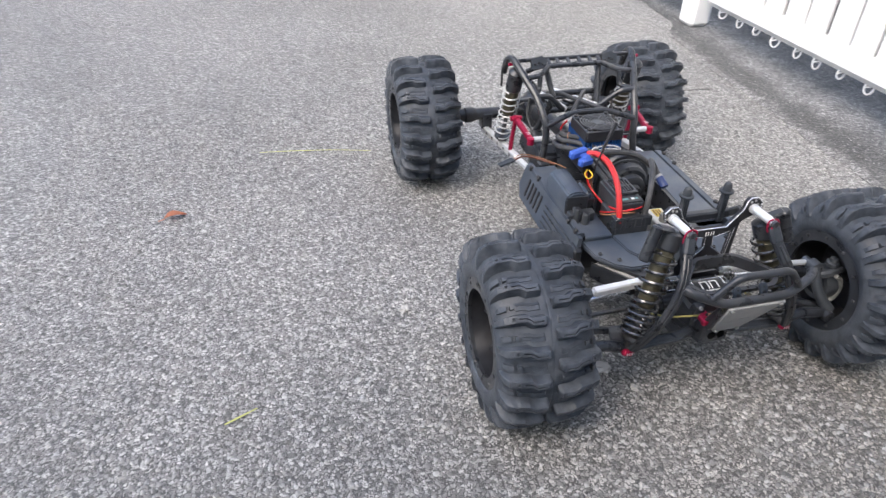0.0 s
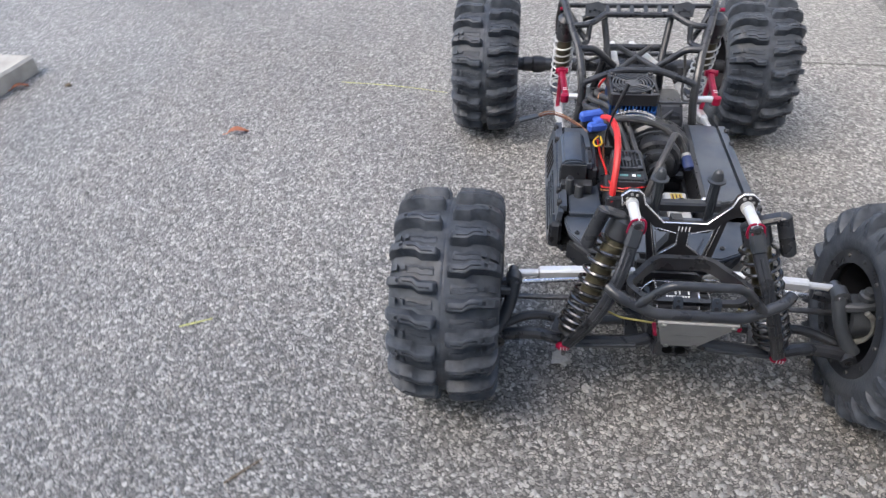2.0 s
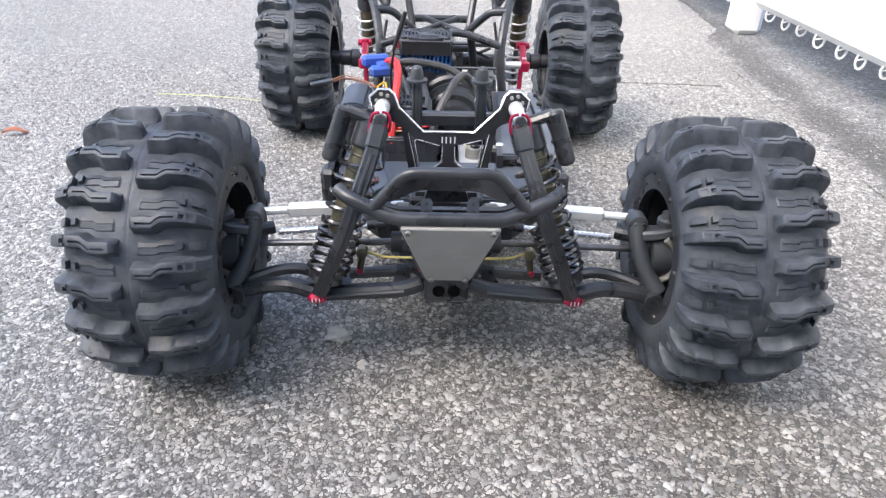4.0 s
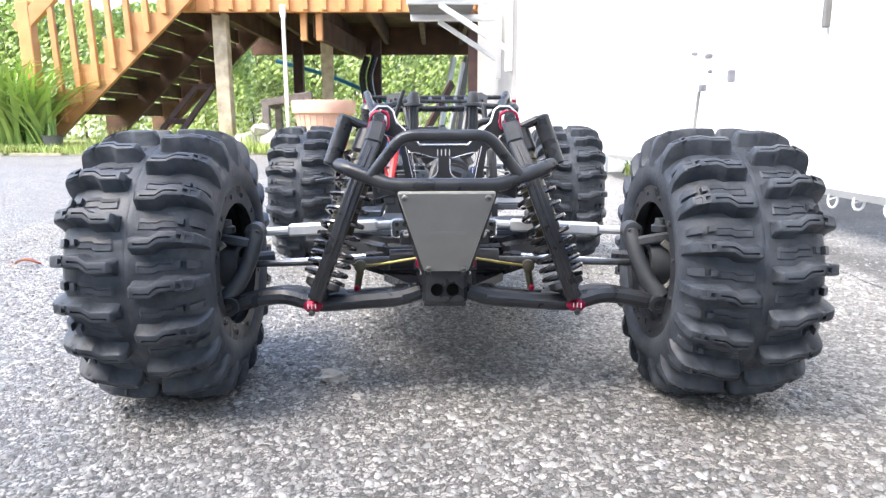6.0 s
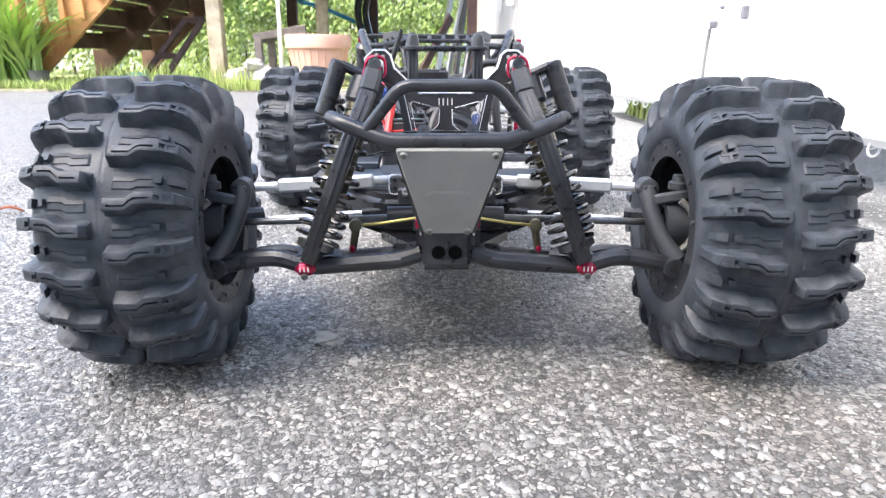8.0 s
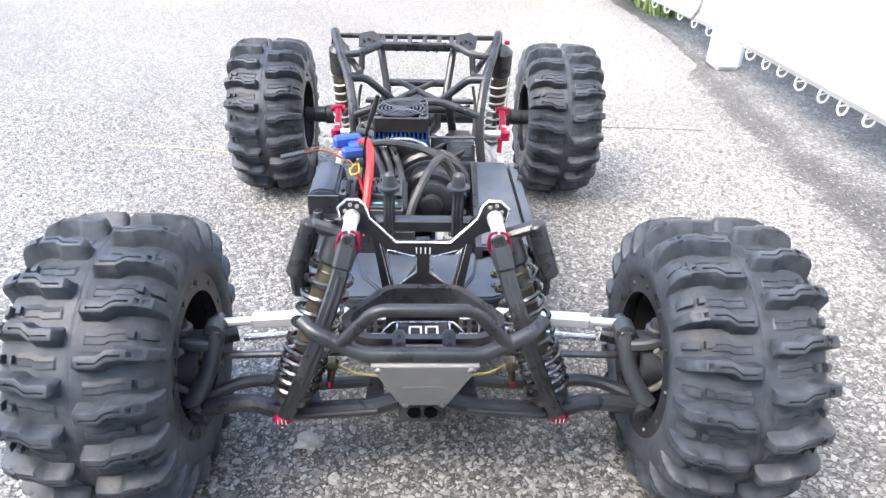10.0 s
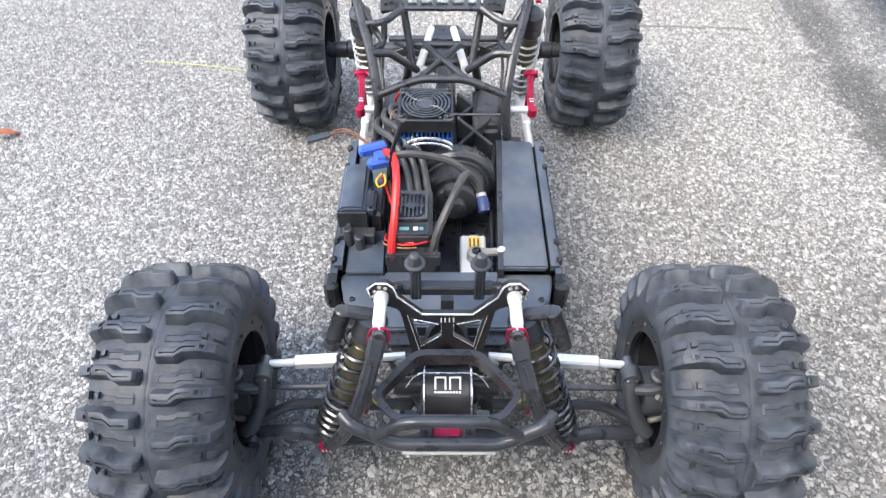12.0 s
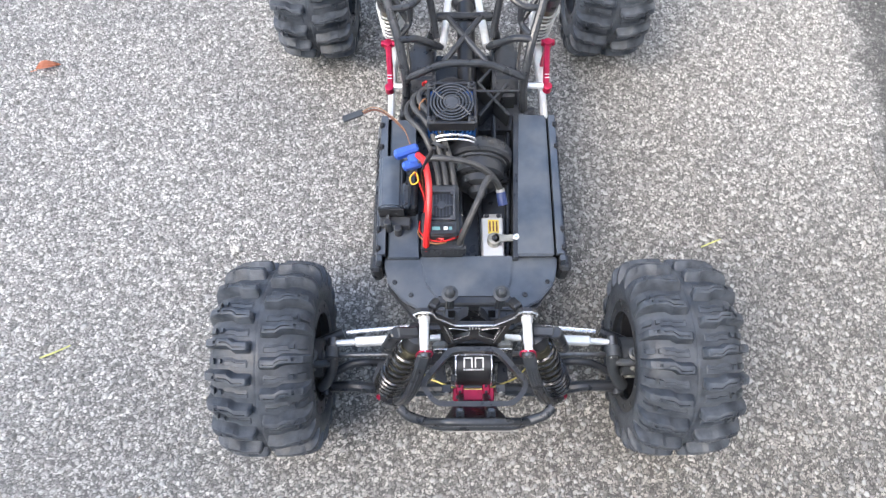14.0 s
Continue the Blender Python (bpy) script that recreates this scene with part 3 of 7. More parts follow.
def fence_panel(a, b, z0, seed):
    """Bottom and top rail, upright boards with narrow gaps, a sheet added behind to darken the gaps."""
    a, b = Vector((*a, 0)), Vector((*b, 0))
    d = (b - a).normalized()
    out = Vector((-d.y, d.x, 0))
    if out.x > 0:
        out = -out
    rng = random.Random(seed)
    for z, h in ((z0 + 0.022, 0.045), (1.2, 0.06)):
        bm = B()
        beam(bm, a + Vector((0, 0, z)), b + Vector((0, 0, z)), 0.045, h, 0.014)
        part("rail", bm, WHITE, fence)
    length = (b - a).length
    count = max(2, int(length / 0.062))
    for i in range(count):
        s = (i + 0.5) * length / count
        w = length / count - 0.006 - rng.uniform(0, 0.003)
        bm = B()
        p = a + d * s + out * rng.uniform(-0.002, 0.002)
        beam(bm, p + Vector((0, 0, z0 + 0.04)), p + Vector((0, 0, 1.2)), w, 0.012, 0.003, up=out)
        part("board", bm, WHITE, fence)
    # added grey sheet: stands in for the darkness between the boards
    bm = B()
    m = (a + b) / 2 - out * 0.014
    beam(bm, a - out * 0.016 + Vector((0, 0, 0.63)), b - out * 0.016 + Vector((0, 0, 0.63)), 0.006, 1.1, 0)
    part("gap_sheet", bm, GAP_GREY, fence, "grey sheet added behind the boards to darken the gaps")


def wire_loop(x, y, z, seed, side=(0, 1, 0)):
    """A small loop of white cord hanging from the rail."""
    rng = random.Random(seed)
    w, h = rng.uniform(0.006, 0.009), rng.uniform(0.021, 0.027)
    a = rng.uniform(1.6, 2.4)
    u = Vector((math.sin(a), math.cos(a), 0))
    pts = [Vector((x, y, z)) + u * (w * math.sin(k * math.tau / 12)) + Vector((0, 0, -h / 2 + h / 2 * math.cos(k * math.tau / 12))) for k in range(12)]
    bm = B()
    tube(bm, pts, 0.0021, 6, True)
    bm2 = [Vector((x, y, z - h * 0.5)) - u * w * 0.8, Vector((x, y, z - h * 0.25)) + u * w * 1.6]
    tube(bm, bm2, 0.0016, 5)
    part("cord_loop", bm, WHITE, fence)


fence_post(0.662, 1.065)
fence_post(0.592, 1.9, 1.3, 0.042)
fence_post(0.68, -0.62)
fence_panel((0.665, 1.016), (0.678, -0.58), 0.066, 1)
fence_panel((0.605, 1.86), (0.658, 1.1), 0.07, 2)
for i, (x, y) in enumerate(((0.661, 0.955), (0.66, 0.885), (0.66, 0.822), (0.66, 0.756), (0.662, 0.685), (0.66, 0.625), (0.662, 0.56), (0.665, 0.49), (0.667, 0.42), (0.668, 0.34), (0.67, 0.27), (0.671, 0.19), (0.672, 0.11))):
    wire_loop(x, y, 0.073, 20 + i)
for i in range(9):
    t = (i + 0.5) / 9
    wire_loop(0.607 + 0.05 * t, 1.84 - 0.73 * t, 0.077, 60 + i)
# solid dark strip added in place of a shaded gap between boards
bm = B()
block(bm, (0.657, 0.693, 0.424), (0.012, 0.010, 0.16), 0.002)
part("gap_shade", bm, GREYPOT, fence, "dark strip standing in for a shaded gap between boards")
# latch and hinges on the fence
for (y, z, s) in ((1.205, 0.352, (0.012, 0.012)), (1.118, 0.338, (0.018, 0.016)), (1.098, 0.302, (0.012, 0.012)), (1.142, 0.268, (0.022, 0.022)), (0.99, 0.285, (0.012, 0.036))):
    bm = B()
    block(bm, (0.634, y, z), (0.016, s[0] * 0.75, s[1] * 0.75), 0.003)
    part("latch", bm, LATCH, fence, "small grey metal latch")
bm = B()
tube(bm, curved([(0.632, 1.155, 0.26), (0.63, 1.16, 0.2), (0.628, 1.165, 0.12), (0.62, 1.18, 0.08)]), 0.004, 6)
part("cord", bm, GAP_GREY, fence, "grey cord hanging from the latch")


# ---- shelf on brackets at the corner of the house ----
shelf = thing("bracket_shelf", None, None, "white shelf brackets at the house corner", "shelf")
for y in (2.06, 2.47):
    bm = B()
    block(bm, (0.269, y, 0.505), (0.026, 0.03, 0.262), 0.003)
    block(bm, (0.074, y, 0.626), (0.362, 0.027, 0.026), 0.003)
    bracket = part("bracket", bm, WHITE, shelf)
    bm = B()
    beam(bm, (0.012, y, 0.612), (0.262, y, 0.455), 0.022, 0.020, 0.003)
    part("strut", bm, WHITE, bracket)
bm = B()
block(bm, (0.02, 2.27, 0.645), (0.26, 0.5, 0.011), 0.002)
part("board", bm, GREYPOT, shelf, "thin dark board")
box = thing("storage_box", None, None, "grey plastic box with a green lid on the bracket shelf", "box")
bm = B()
block(bm, (0.01, 2.27, 0.690), (0.20, 0.40, 0.078), 0.008)
part("body", bm, SIDING, box)
bm = B()
block(bm, (0.01, 2.27, 0.740), (0.22, 0.42, 0.022), 0.006)
part("lid", bm, TARP_G, box, "dull green lid")


# ---- wooden deck with its stairs ----
deck = thing("wooden_deck", None, None, "orange-stained raised wooden deck on posts", "deck")
bm = B()
block(bm, (-0.2, 4.32, 1.02), (3.1, 0.045, 0.16), 0.004)
part("rim_board", bm, DECK, deck)
for i in range(22):
    x = -1.66 + i * 0.128
    bm = B()
    block(bm, (x, 4.285, 1.28), (0.036, 0.034, 0.66), 0.003)
    part("baluster", bm, DECK, deck)
bm = B()
block(bm, (-0.2, 4.28, 1.63), (3.1, 0.09, 0.04), 0.004)
part("handrail", bm, DECK, deck)
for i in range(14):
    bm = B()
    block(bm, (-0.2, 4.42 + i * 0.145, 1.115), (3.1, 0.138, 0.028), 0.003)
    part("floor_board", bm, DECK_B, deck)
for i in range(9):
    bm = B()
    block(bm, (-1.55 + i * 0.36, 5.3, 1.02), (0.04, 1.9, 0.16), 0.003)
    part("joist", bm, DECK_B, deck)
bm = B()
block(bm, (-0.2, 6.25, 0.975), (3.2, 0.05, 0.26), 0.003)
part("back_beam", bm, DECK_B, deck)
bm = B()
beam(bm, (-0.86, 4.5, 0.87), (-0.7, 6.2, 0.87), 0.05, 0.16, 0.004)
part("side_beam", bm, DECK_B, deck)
for x, y, w in ((-1.545, 4.5, 0.1), (-0.9, 5.2, 0.09), (0.29, 4.6, 0.09), (-1.3, 6.0, 0.09), (-0.55, 5.9, 0.09)):
    bm = B()
    block(bm, (x, y, 0.47), (w, w, 0.98), 0.006)
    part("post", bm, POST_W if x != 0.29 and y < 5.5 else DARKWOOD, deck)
for x in (-0.93, -0.82):
    bm = B()
    block(bm, (x, 4.4 + 0.0, 0.86), (0.045, 0.05, 0.2), 0.004)
    part("hanger_block", bm, DECK, deck)

stairs = thing("deck_stairs", None, None, "orange-stained wooden stairs leading up to the deck", "stairs")
RUN, RISE = 0.191, 0.167
for j, y in enumerate((4.2, 5.1, 6.0)):
    poly = [(-1.60, 1.036), (-2.66, 0.04), (-2.70, 0.0), (-2.72, 0.0), (-2.72, 0.25)]
    for i in range(5):
        x, z = -2.63 + RUN * i, 0.25 + RISE * i
        poly += [(x, z), (x, z + RISE)]
    poly += [(-1.60, 0.25 + RISE * 5)]
    bm = B()
    slab(bm, poly, (0, y, 0), (1, 0, 0), (0, 0, 1), 0.04)
    # only the front stringer is orange; those behind take the shaded copy
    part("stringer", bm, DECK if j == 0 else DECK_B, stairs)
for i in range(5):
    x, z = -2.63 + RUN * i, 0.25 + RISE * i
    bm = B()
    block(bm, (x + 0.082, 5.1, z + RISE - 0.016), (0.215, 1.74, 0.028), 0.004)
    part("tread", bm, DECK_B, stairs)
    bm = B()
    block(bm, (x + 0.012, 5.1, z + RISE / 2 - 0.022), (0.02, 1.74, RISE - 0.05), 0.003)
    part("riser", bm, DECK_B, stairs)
for i in range(8):
    x = -2.548 + i * 0.1228
    z = 0.195 + 0.965 * (x + 2.548)
    bm = B()
    beam(bm, (x, 4.163, z), (x - 0.025, 4.163, z + 0.86), 0.038, 0.034, 0.003, up=(0, 1, 0))
    part("baluster", bm, DECK, stairs)
bm = B()
beam(bm, (-2.735, 4.18, 0.0), (-2.745, 4.18, 0.985), 0.088, 0.088, 0.006, up=(0, 1, 0))
part("newel_post", bm, DECK, stairs)
bm = B()
beam(bm, (-2.80, 4.163, 0.795), (-1.65, 4.163, 1.865), 0.045, 0.095, 0.004)
part("handrail", bm, DECK, stairs)

bm = B()
tube(bm, [(-1.012, 4.12, 0.02), (-1.013, 4.12, 0.9)], 0.013, 10)
pole = thing("white_pole", bm, WHITE, "thin white plastic pole leaning upright against the deck", "pole")
bm = B()
lathe(bm, [(0, 0.02), (0.07, 0.02), (0.075, 0.016)], (-1.013, 4.12, 0.88), (0, 0, 1), 12)
part("coupling", bm, WHITE, pole)


# ---- pots and plants ----
bm = B()
lathe(bm, [(0, 0.135), (0.0, 0.14), (0.24, 0.185), (0.25, 0.205), (0.315, 0.21), (0.33, 0.205), (0.33, 0.185), (0.28, 0.18)], (-0.735, 3.95, 0.0), (0, 0, 1), 40)
pot = thing("terracotta_pot", bm, TERRA, "large ribbed terracotta flowerpot on the ground", "flowerpot")
for k in range(26):
    a = k * math.tau / 26
    bm = B()
    u = Vector((math.cos(a), math.sin(a), 0))
    o = Vector((-0.735, 3.95, 0))
    tube(bm, [o + u * 0.145 + Vector((0, 0, 0.03)), o + u * 0.184 + Vector((0, 0, 0.235))], 0.006, 6)
    part("rib", bm, TERRA, pot)
bm = B()
lathe(bm, [(0, 0.05), (0.09, 0.06), (0.1, 0.064), (0.1, 0.055), (0.08, 0.053)], (-2.5, 3.9, 0.01), (0, 0, 1), 24)
thing("small_pot", bm, GREYPOT, "small round grey plastic pot in the grass", "flowerpot")

rng = random.Random(11)


def lily_clump(cx, cy, count, height, label):
    """A clump of leaf fans; each fan has many arching leaves."""
    clump = thing("daylily", None, None, label, "plant")
    for _ in range(14):
        fx, fy = cx + rng.gauss(0, 0.1), cy + rng.gauss(0, 0.08)
        bm = B()
        for _ in range(count // 14):
            a = rng.random() * math.tau
            h = height * rng.uniform(0.6, 1.1)
            reach = height * rng.uniform(0.3, 1.15)
            x, y = fx + rng.gauss(0, 0.03), fy + rng.gauss(0, 0.03)
            w = rng.uniform(0.008, 0.015)
            side = Vector((-math.sin(a), math.cos(a), 0)) * w
            prev = None
            for k in range(6):
                t = k / 5
                p = Vector((x + math.cos(a) * reach * t ** 1.4, y + math.sin(a) * reach * t ** 1.4, h * (1.6 * t - 0.85 * t * t)))
                o = side * (1.05 - t ** 2.2)
                cur = (bm.verts.new(p - o), bm.verts.new(p + o))
                if prev:
                    bm.faces.new((prev[0], prev[1], cur[1], cur[0]))
                prev = cur
        part("leaf_fan", bm, LILY, clump)


lily_clump(-2.84, 3.98, 460, 0.70, "clump of arching bright green daylily leaves")
lily_clump(-3.3, 4.05, 460, 0.76, "clump of arching bright green daylily leaves")


def hedge(name, x0, x1, y, height, count, seed, label):
    """A hedge: stems, twigs and many single leaves with gaps between them."""
    rng = random.Random(seed)
    base = thing(name, None, None, label, "hedge")
    bm = B()
    n = int((x1 - x0) / 0.22)
    for i in range(n):
        x = x0 + (i + rng.random()) * (x1 - x0) / n
        pts = [(x, y + rng.uniform(-0.1, 0.1), 0)]
        for k in range(1, 5):
            pts.append((x + rng.uniform(-0.1, 0.1) * k, y + rng.uniform(-0.08, 0.08) * k, height * k / 4.3))
        tube(bm, curved(pts, 3), [0.014 * (1 - 0.8 * j / 12) for j in range(13)], 5)
    part("stems", bm, TWIG, base)
    bm = B()
    for _ in range(count):
        x, t = rng.uniform(x0, x1), rng.random() ** 0.75
        top = height * (0.94 + 0.12 * noise.noise((x * 2.2, seed, 0)))
        z = t * top
        if z < 0.5 and rng.random() < 0.45:
            continue
        depth = 0.22 + 0.1 * noise.noise((x * 3, z * 3, seed))
        c = Vector((x, y - depth + rng.random() ** 2 * 0.4, z))
        d = Vector((rng.gauss(0, 1), rng.gauss(0, 1) - 0.6, rng.gauss(0, 1) + 0.3)).normalized()
        u = d.orthogonal().normalized()
        v = d.cross(u)
        l, w = rng.uniform(0.024, 0.042), rng.uniform(0.012, 0.019)
        q = [bm.verts.new(c + o) for o in (-u * l, v * w + d * 0.003, u * l, -v * w + d * 0.003)]
        bm.faces.new(q)
    ob = part("leaves", bm, LEAF, base)
    ob["kind"] = "stuff"
    return base


hedge("hedge", -6.2, -2.0, 6.9, 1.5, 36000, 3, "tall dense green hedge behind the deck stairs")
hedge("hedge", -3.4, 0.7, 8.2, 1.35, 30000, 4, "green shrubs seen under the deck")

# white picket boards far behind the deck
back = thing("back_fence", None, None, "weathered white board fence behind the shrubs", "fence")
for i in range(34):
    bm = B()
    block(bm, (-6.2 + i * 0.22, 9.1, 0.75), (0.19, 0.03, 1.5), 0.006)
    part("board", bm, SIDING, back)


# ---- things stored under the deck ----
bm = B()
for x, y, z, r in ((-1.32, 4.18, 0.0, 0.095), (-1.16, 4.22, 0.0, 0.11), (-1.22, 4.2, 0.1, 0.075), (-1.02, 4.26, 0.0, 0.08), (-1.42, 4.26, 0.0, 0.07)):
    lathe(bm, [(0, r * 0.5), (r * 0.3, r * 0.95), (r * 0.7, r), (r * 1.1, r * 0.7), (r * 1.25, r * 0.25)], (x, y, z), (0.1 * math.sin(x * 40), 0.1 * math.cos(x * 70), 1), 9)
for v in bm.verts:
    v.co += noise.noise_vector(v.co * 14) * 0.018
thing("rocks", bm, PALE_STONE, "heap of pale rounded rocks beside the post", "rocks", kind="stuff")


def leaning_frame(bars, size, mat, label):
    ob = thing("chair_frame", None, None, label, "chair")
    for a, b in bars:
        bm = B()
        beam(bm, a, b, size, size, 0.004, up=(0, 1, 0.1))
        part("rail", bm, mat, ob)


leaning_frame((((-1.235, 4.45, 0.0), (-1.24, 4.45, 0.345)), ((-1.27, 4.45, 0.328), (-0.90, 4.45, 0.392)), ((-0.92, 4.45, 0.0), (-0.925, 4.45, 0.385)), ((-1.22, 4.78, 0.0), (-1.22, 4.75, 0.33)), ((-1.24, 4.45, 0.325), (-1.21, 4.78, 0.325))), 0.05, GREYWOOD,
              "weathered grey wooden chair frame sunk to one side under the deck")
leaning_frame((((-2.20, 4.62, 0.0), (-1.845, 4.75, 0.455)), ((-1.87, 4.75, 0.455), (-1.70, 4.75, 0.465)), ((-2.02, 4.60, 0.0), (-1.715, 4.75, 0.460)), ((-2.05, 4.66, 0.20), (-1.90, 4.66, 0.20))), 0.04, DARKWOOD,
              "dark brown wooden frame leaning under the stairs")
for i, (mat, label, cx, cy, w, d) in enumerate(((TARP_B, "crumpled bright blue tarpaulin under the stairs", -2.0, 4.25, 0.5, 0.2), (TARP_G, "crumpled green tarpaulin under the stairs", -1.75, 4.5, 0.5, 0.3))):
    bm = B()
    g = [[bm.verts.new((cx + (a / 14 - 0.5) * w, cy + (b / 8 - 0.5) * d, 0.02 + 0.1 * (1 - abs(b / 4 - 1)) * (0.6 + noise.noise((a * 0.6, b * 0.7, i * 9)) * 0.8) * (1 - abs(a / 7 - 1) ** 3))) for b in range(9)] for a in range(15)]
    for a in range(14):
        for b in range(8):
            bm.faces.new((g[a][b], g[a + 1][b], g[a + 1][b + 1], g[a][b + 1]))
    bmesh.ops.solidify(bm, geom=bm.faces[:], thickness=0.004)
    thing("tarpaulin", bm, mat, label, "tarpaulin")
for mat, a, b, label in ((DARKWOOD, (-0.14, 4.55, 0.0), (0.13, 4.75, 0.49), "dark brown plank leaning under the deck"), (WHITE, (0.10, 5.0, 0.0), (0.235, 5.1, 0.67), "old white board leaning under the deck"),
                         (GREYWOOD, (0.17, 5.0, 0.0), (0.262, 5.15, 0.72), "weathered grey board leaning under the deck"), (WHITE, (0.02, 5.3, 0.0), (0.16, 5.4, 0.75), "old white board leaning under the deck")):
    bm = B()
    beam(bm, a, b, 0.075, 0.022, 0.003, up=(0.9, -0.4, 0.1))
    thing("leaning_board", bm, mat, label, "board", group="boards leaning under the deck")
bm = B()
tube(bm, curved([(-1.6, 6.4, 0.8), (-1.1, 6.3, 0.66), (-0.7, 6.2, 0.5), (-0.3, 6.2, 0.3)]), 0.02, 8)
thing("blue_pipe", bm, TARP_B, "blue plastic pipe hung under the deck", "pipe")
for x in (-0.62, -0.55):
    bm = B()
    tube(bm, curved([(x, 5.75, 0.78), (x - 0.05, 5.74, 0.6), (x - 0.02, 5.74, 0.4), (x + 0.05, 5.73, 0.2), (x, 5.72, 0.0)]), 0.03, 8)
    thing("black_hose", bm, PLASTIC, "black hose hanging under the deck", "hose", group="black hoses")


# ---- concrete slab, litter on the driveway ----
bm = B()
slab(bm, [(0, 0), (-0.75, 0.02), (-0.77, -0.66), (-0.075, -0.68)], (-0.992, 0.6, 0.014), (1, 0, 0), (0, 1, 0), 0.034)
bmesh.ops.bevel(bm, geom=bm.edges[:], offset=0.004, segments=1, affect="EDGES")
thing("concrete_slab", bm, CONCRETE, "pale flat concrete slab lying at the driveway's edge", "slab")


def leaf(x, y, turn, size, mat, label):
    bm = B()
    rows = []
    for k in range(7):
        t = k / 6
        w = size * 0.22 * math.sin(math.pi * t ** 0.8) + 0.0003
        z = 0.004 + size * 0.12 * math.sin(t * 4)
        rows.append([bm.verts.new(((t - 0.5) * size, s * w, z + abs(s) * size * 0.09)) for s in (-1, 0, 1)])
    for a, b in zip(rows, rows[1:]):
        for i in range(2):
            bm.faces.new((a[i], a[i + 1], b[i + 1], b[i]))
    bmesh.ops.solidify(bm, geom=bm.faces[:], thickness=0.0006)
    tube(bm, [(-size * 0.5, 0, 0.004), (-size * 0.8, size * 0.05, 0.002)], 0.0006, 5)
    ob = thing("dry_leaf", bm, mat, label, "leaf")
    ob.matrix_world = pose(x, y, 0.0, 0, 0, turn)


leaf(-0.548, 0.401, 18, 0.03, DRYLEAF, "small curled reddish dry leaf on the asphalt")
leaf(-0.985, 0.53, 40, 0.026, DRYLEAF, "small dull red dry leaf on the asphalt")


def blade(pts, r, mat, label, category="grass blade"):
    bm = B()
    line = curved(pts, 5)
    tube(bm, line, [r * (1 - 0.7 * abs(i / (len(line) - 1) - 0.4)) for i in range(len(line))], 5)
    bmesh.ops.scale(bm, vec=(1, 1, 0.6), verts=bm.verts)
    thing("grass_blade", bm, mat, label, category)


blade([(-0.472, 0.012, 0.003), (-0.456, 0.018, 0.005), (-0.441, 0.026, 0.003)], 0.0012, STRAW, "short yellow-green blade of cut grass")
blade([(-0.43, 0.575, 0.003), (-0.37, 0.568, 0.004), (-0.31, 0.556, 0.006), (-0.25, 0.545, 0.003)], 0.0009, STRAW, "long thin pale straw on the asphalt")
blade([(0.275, 0.14, 0.003), (0.29, 0.146, 0.005), (0.3, 0.15, 0.003)], 0.001, STRAW, "short yellow-green blade of cut grass")
blade([(-0.36, -0.155, 0.003), (-0.35, -0.145, 0.003), (-0.335, -0.13, 0.003)], 0.0014, TWIG, "short thin brown twig on the asphalt", "twig")


def pebble(x, y, s, mat, label, seed):
    rng = random.Random(seed)
    bm = B()
    bmesh.ops.create_icosphere(bm, subdivisions=3, radius=s)
    for v in bm.verts:
        v.co *= 1 + 0.8 * noise.noise(v.co / s * 1.7 + Vector((seed, 0, 0)))
        v.co.z = v.co.z * 0.5 + s * 0.32
    ob = thing("pebble", bm, mat, label, "pebble")
    ob.matrix_world = pose(x, y, 0, 0, 0, rng.random() * 360)


pebble(-0.081, 0.0, 0.0085, PALE_STONE, "small broken pale stone on the asphalt", 3)
pebble(-0.059, -0.032, 0.004, PALE_STONE, "tiny pale pebble on the asphalt", 4)
pebble(-0.27, 0.14, 0.006, PALE_STONE, "small dull brown stone on the asphalt", 5)
pebble(-0.907, 0.546, 0.005, TWIG, "small dark clod on the asphalt", 6)


# ---- radio-controlled truck ----
truck = thing("rc_truck", None, None, "large black radio-controlled monster truck without its body shell", "toy truck")
X0 = 0.001          # middle line of the truck
R_TYRE, W_TYRE = 0.0912, 0.0425


def carcass(u):
    u = abs(u)
    table = ((0, 0.0822), (0.012, 0.0818), (0.028, 0.0795), (0.036, 0.0755), (0.041, 0.0690), (0.0425, 0.0620), (0.041, 0.055), (0.0375, 0.0505))
    for (a, ra), (b, rb) in zip(table[:5], table[1:6]):
        if u <= b:
            return ra + (rb - ra) * (u - a) / (b - a)
    return 0.0675


def tyre_mesh():
    bm = B()
    half = [(0.0, 0.0821), (0.0008, 0.08235), (0.0024, 0.08235), (0.0036, 0.0820), (0.012, 0.0818), (0.028, 0.0795), (0.036, 0.0755), (0.041, 0.0690), (0.0425, 0.0620), (0.0415, 0.0550), (0.0385, 0.0512), (0.034, 0.0495)]
    prof = [(-u, r) for u, r in reversed(half)] + half[1:]
    n = 72
    rings = [[bm.verts.new((u, r * math.cos(k * math.tau / n), r * math.sin(k * math.tau / n))) for k in range(n)] for u, r in prof]
    for a, b in zip(rings, rings[1:]):
        for k in range(n):
            bm.faces.new((a[k], a[(k + 1) % n], b[(k + 1) % n], b[k])).smooth = True
    for k in range(n):
        bm.faces.new((rings[0][k], rings[0][(k + 1) % n], rings[-1][(k + 1) % n], rings[-1][k]))
    return mesh_of("tyre", bm, RUBBER)


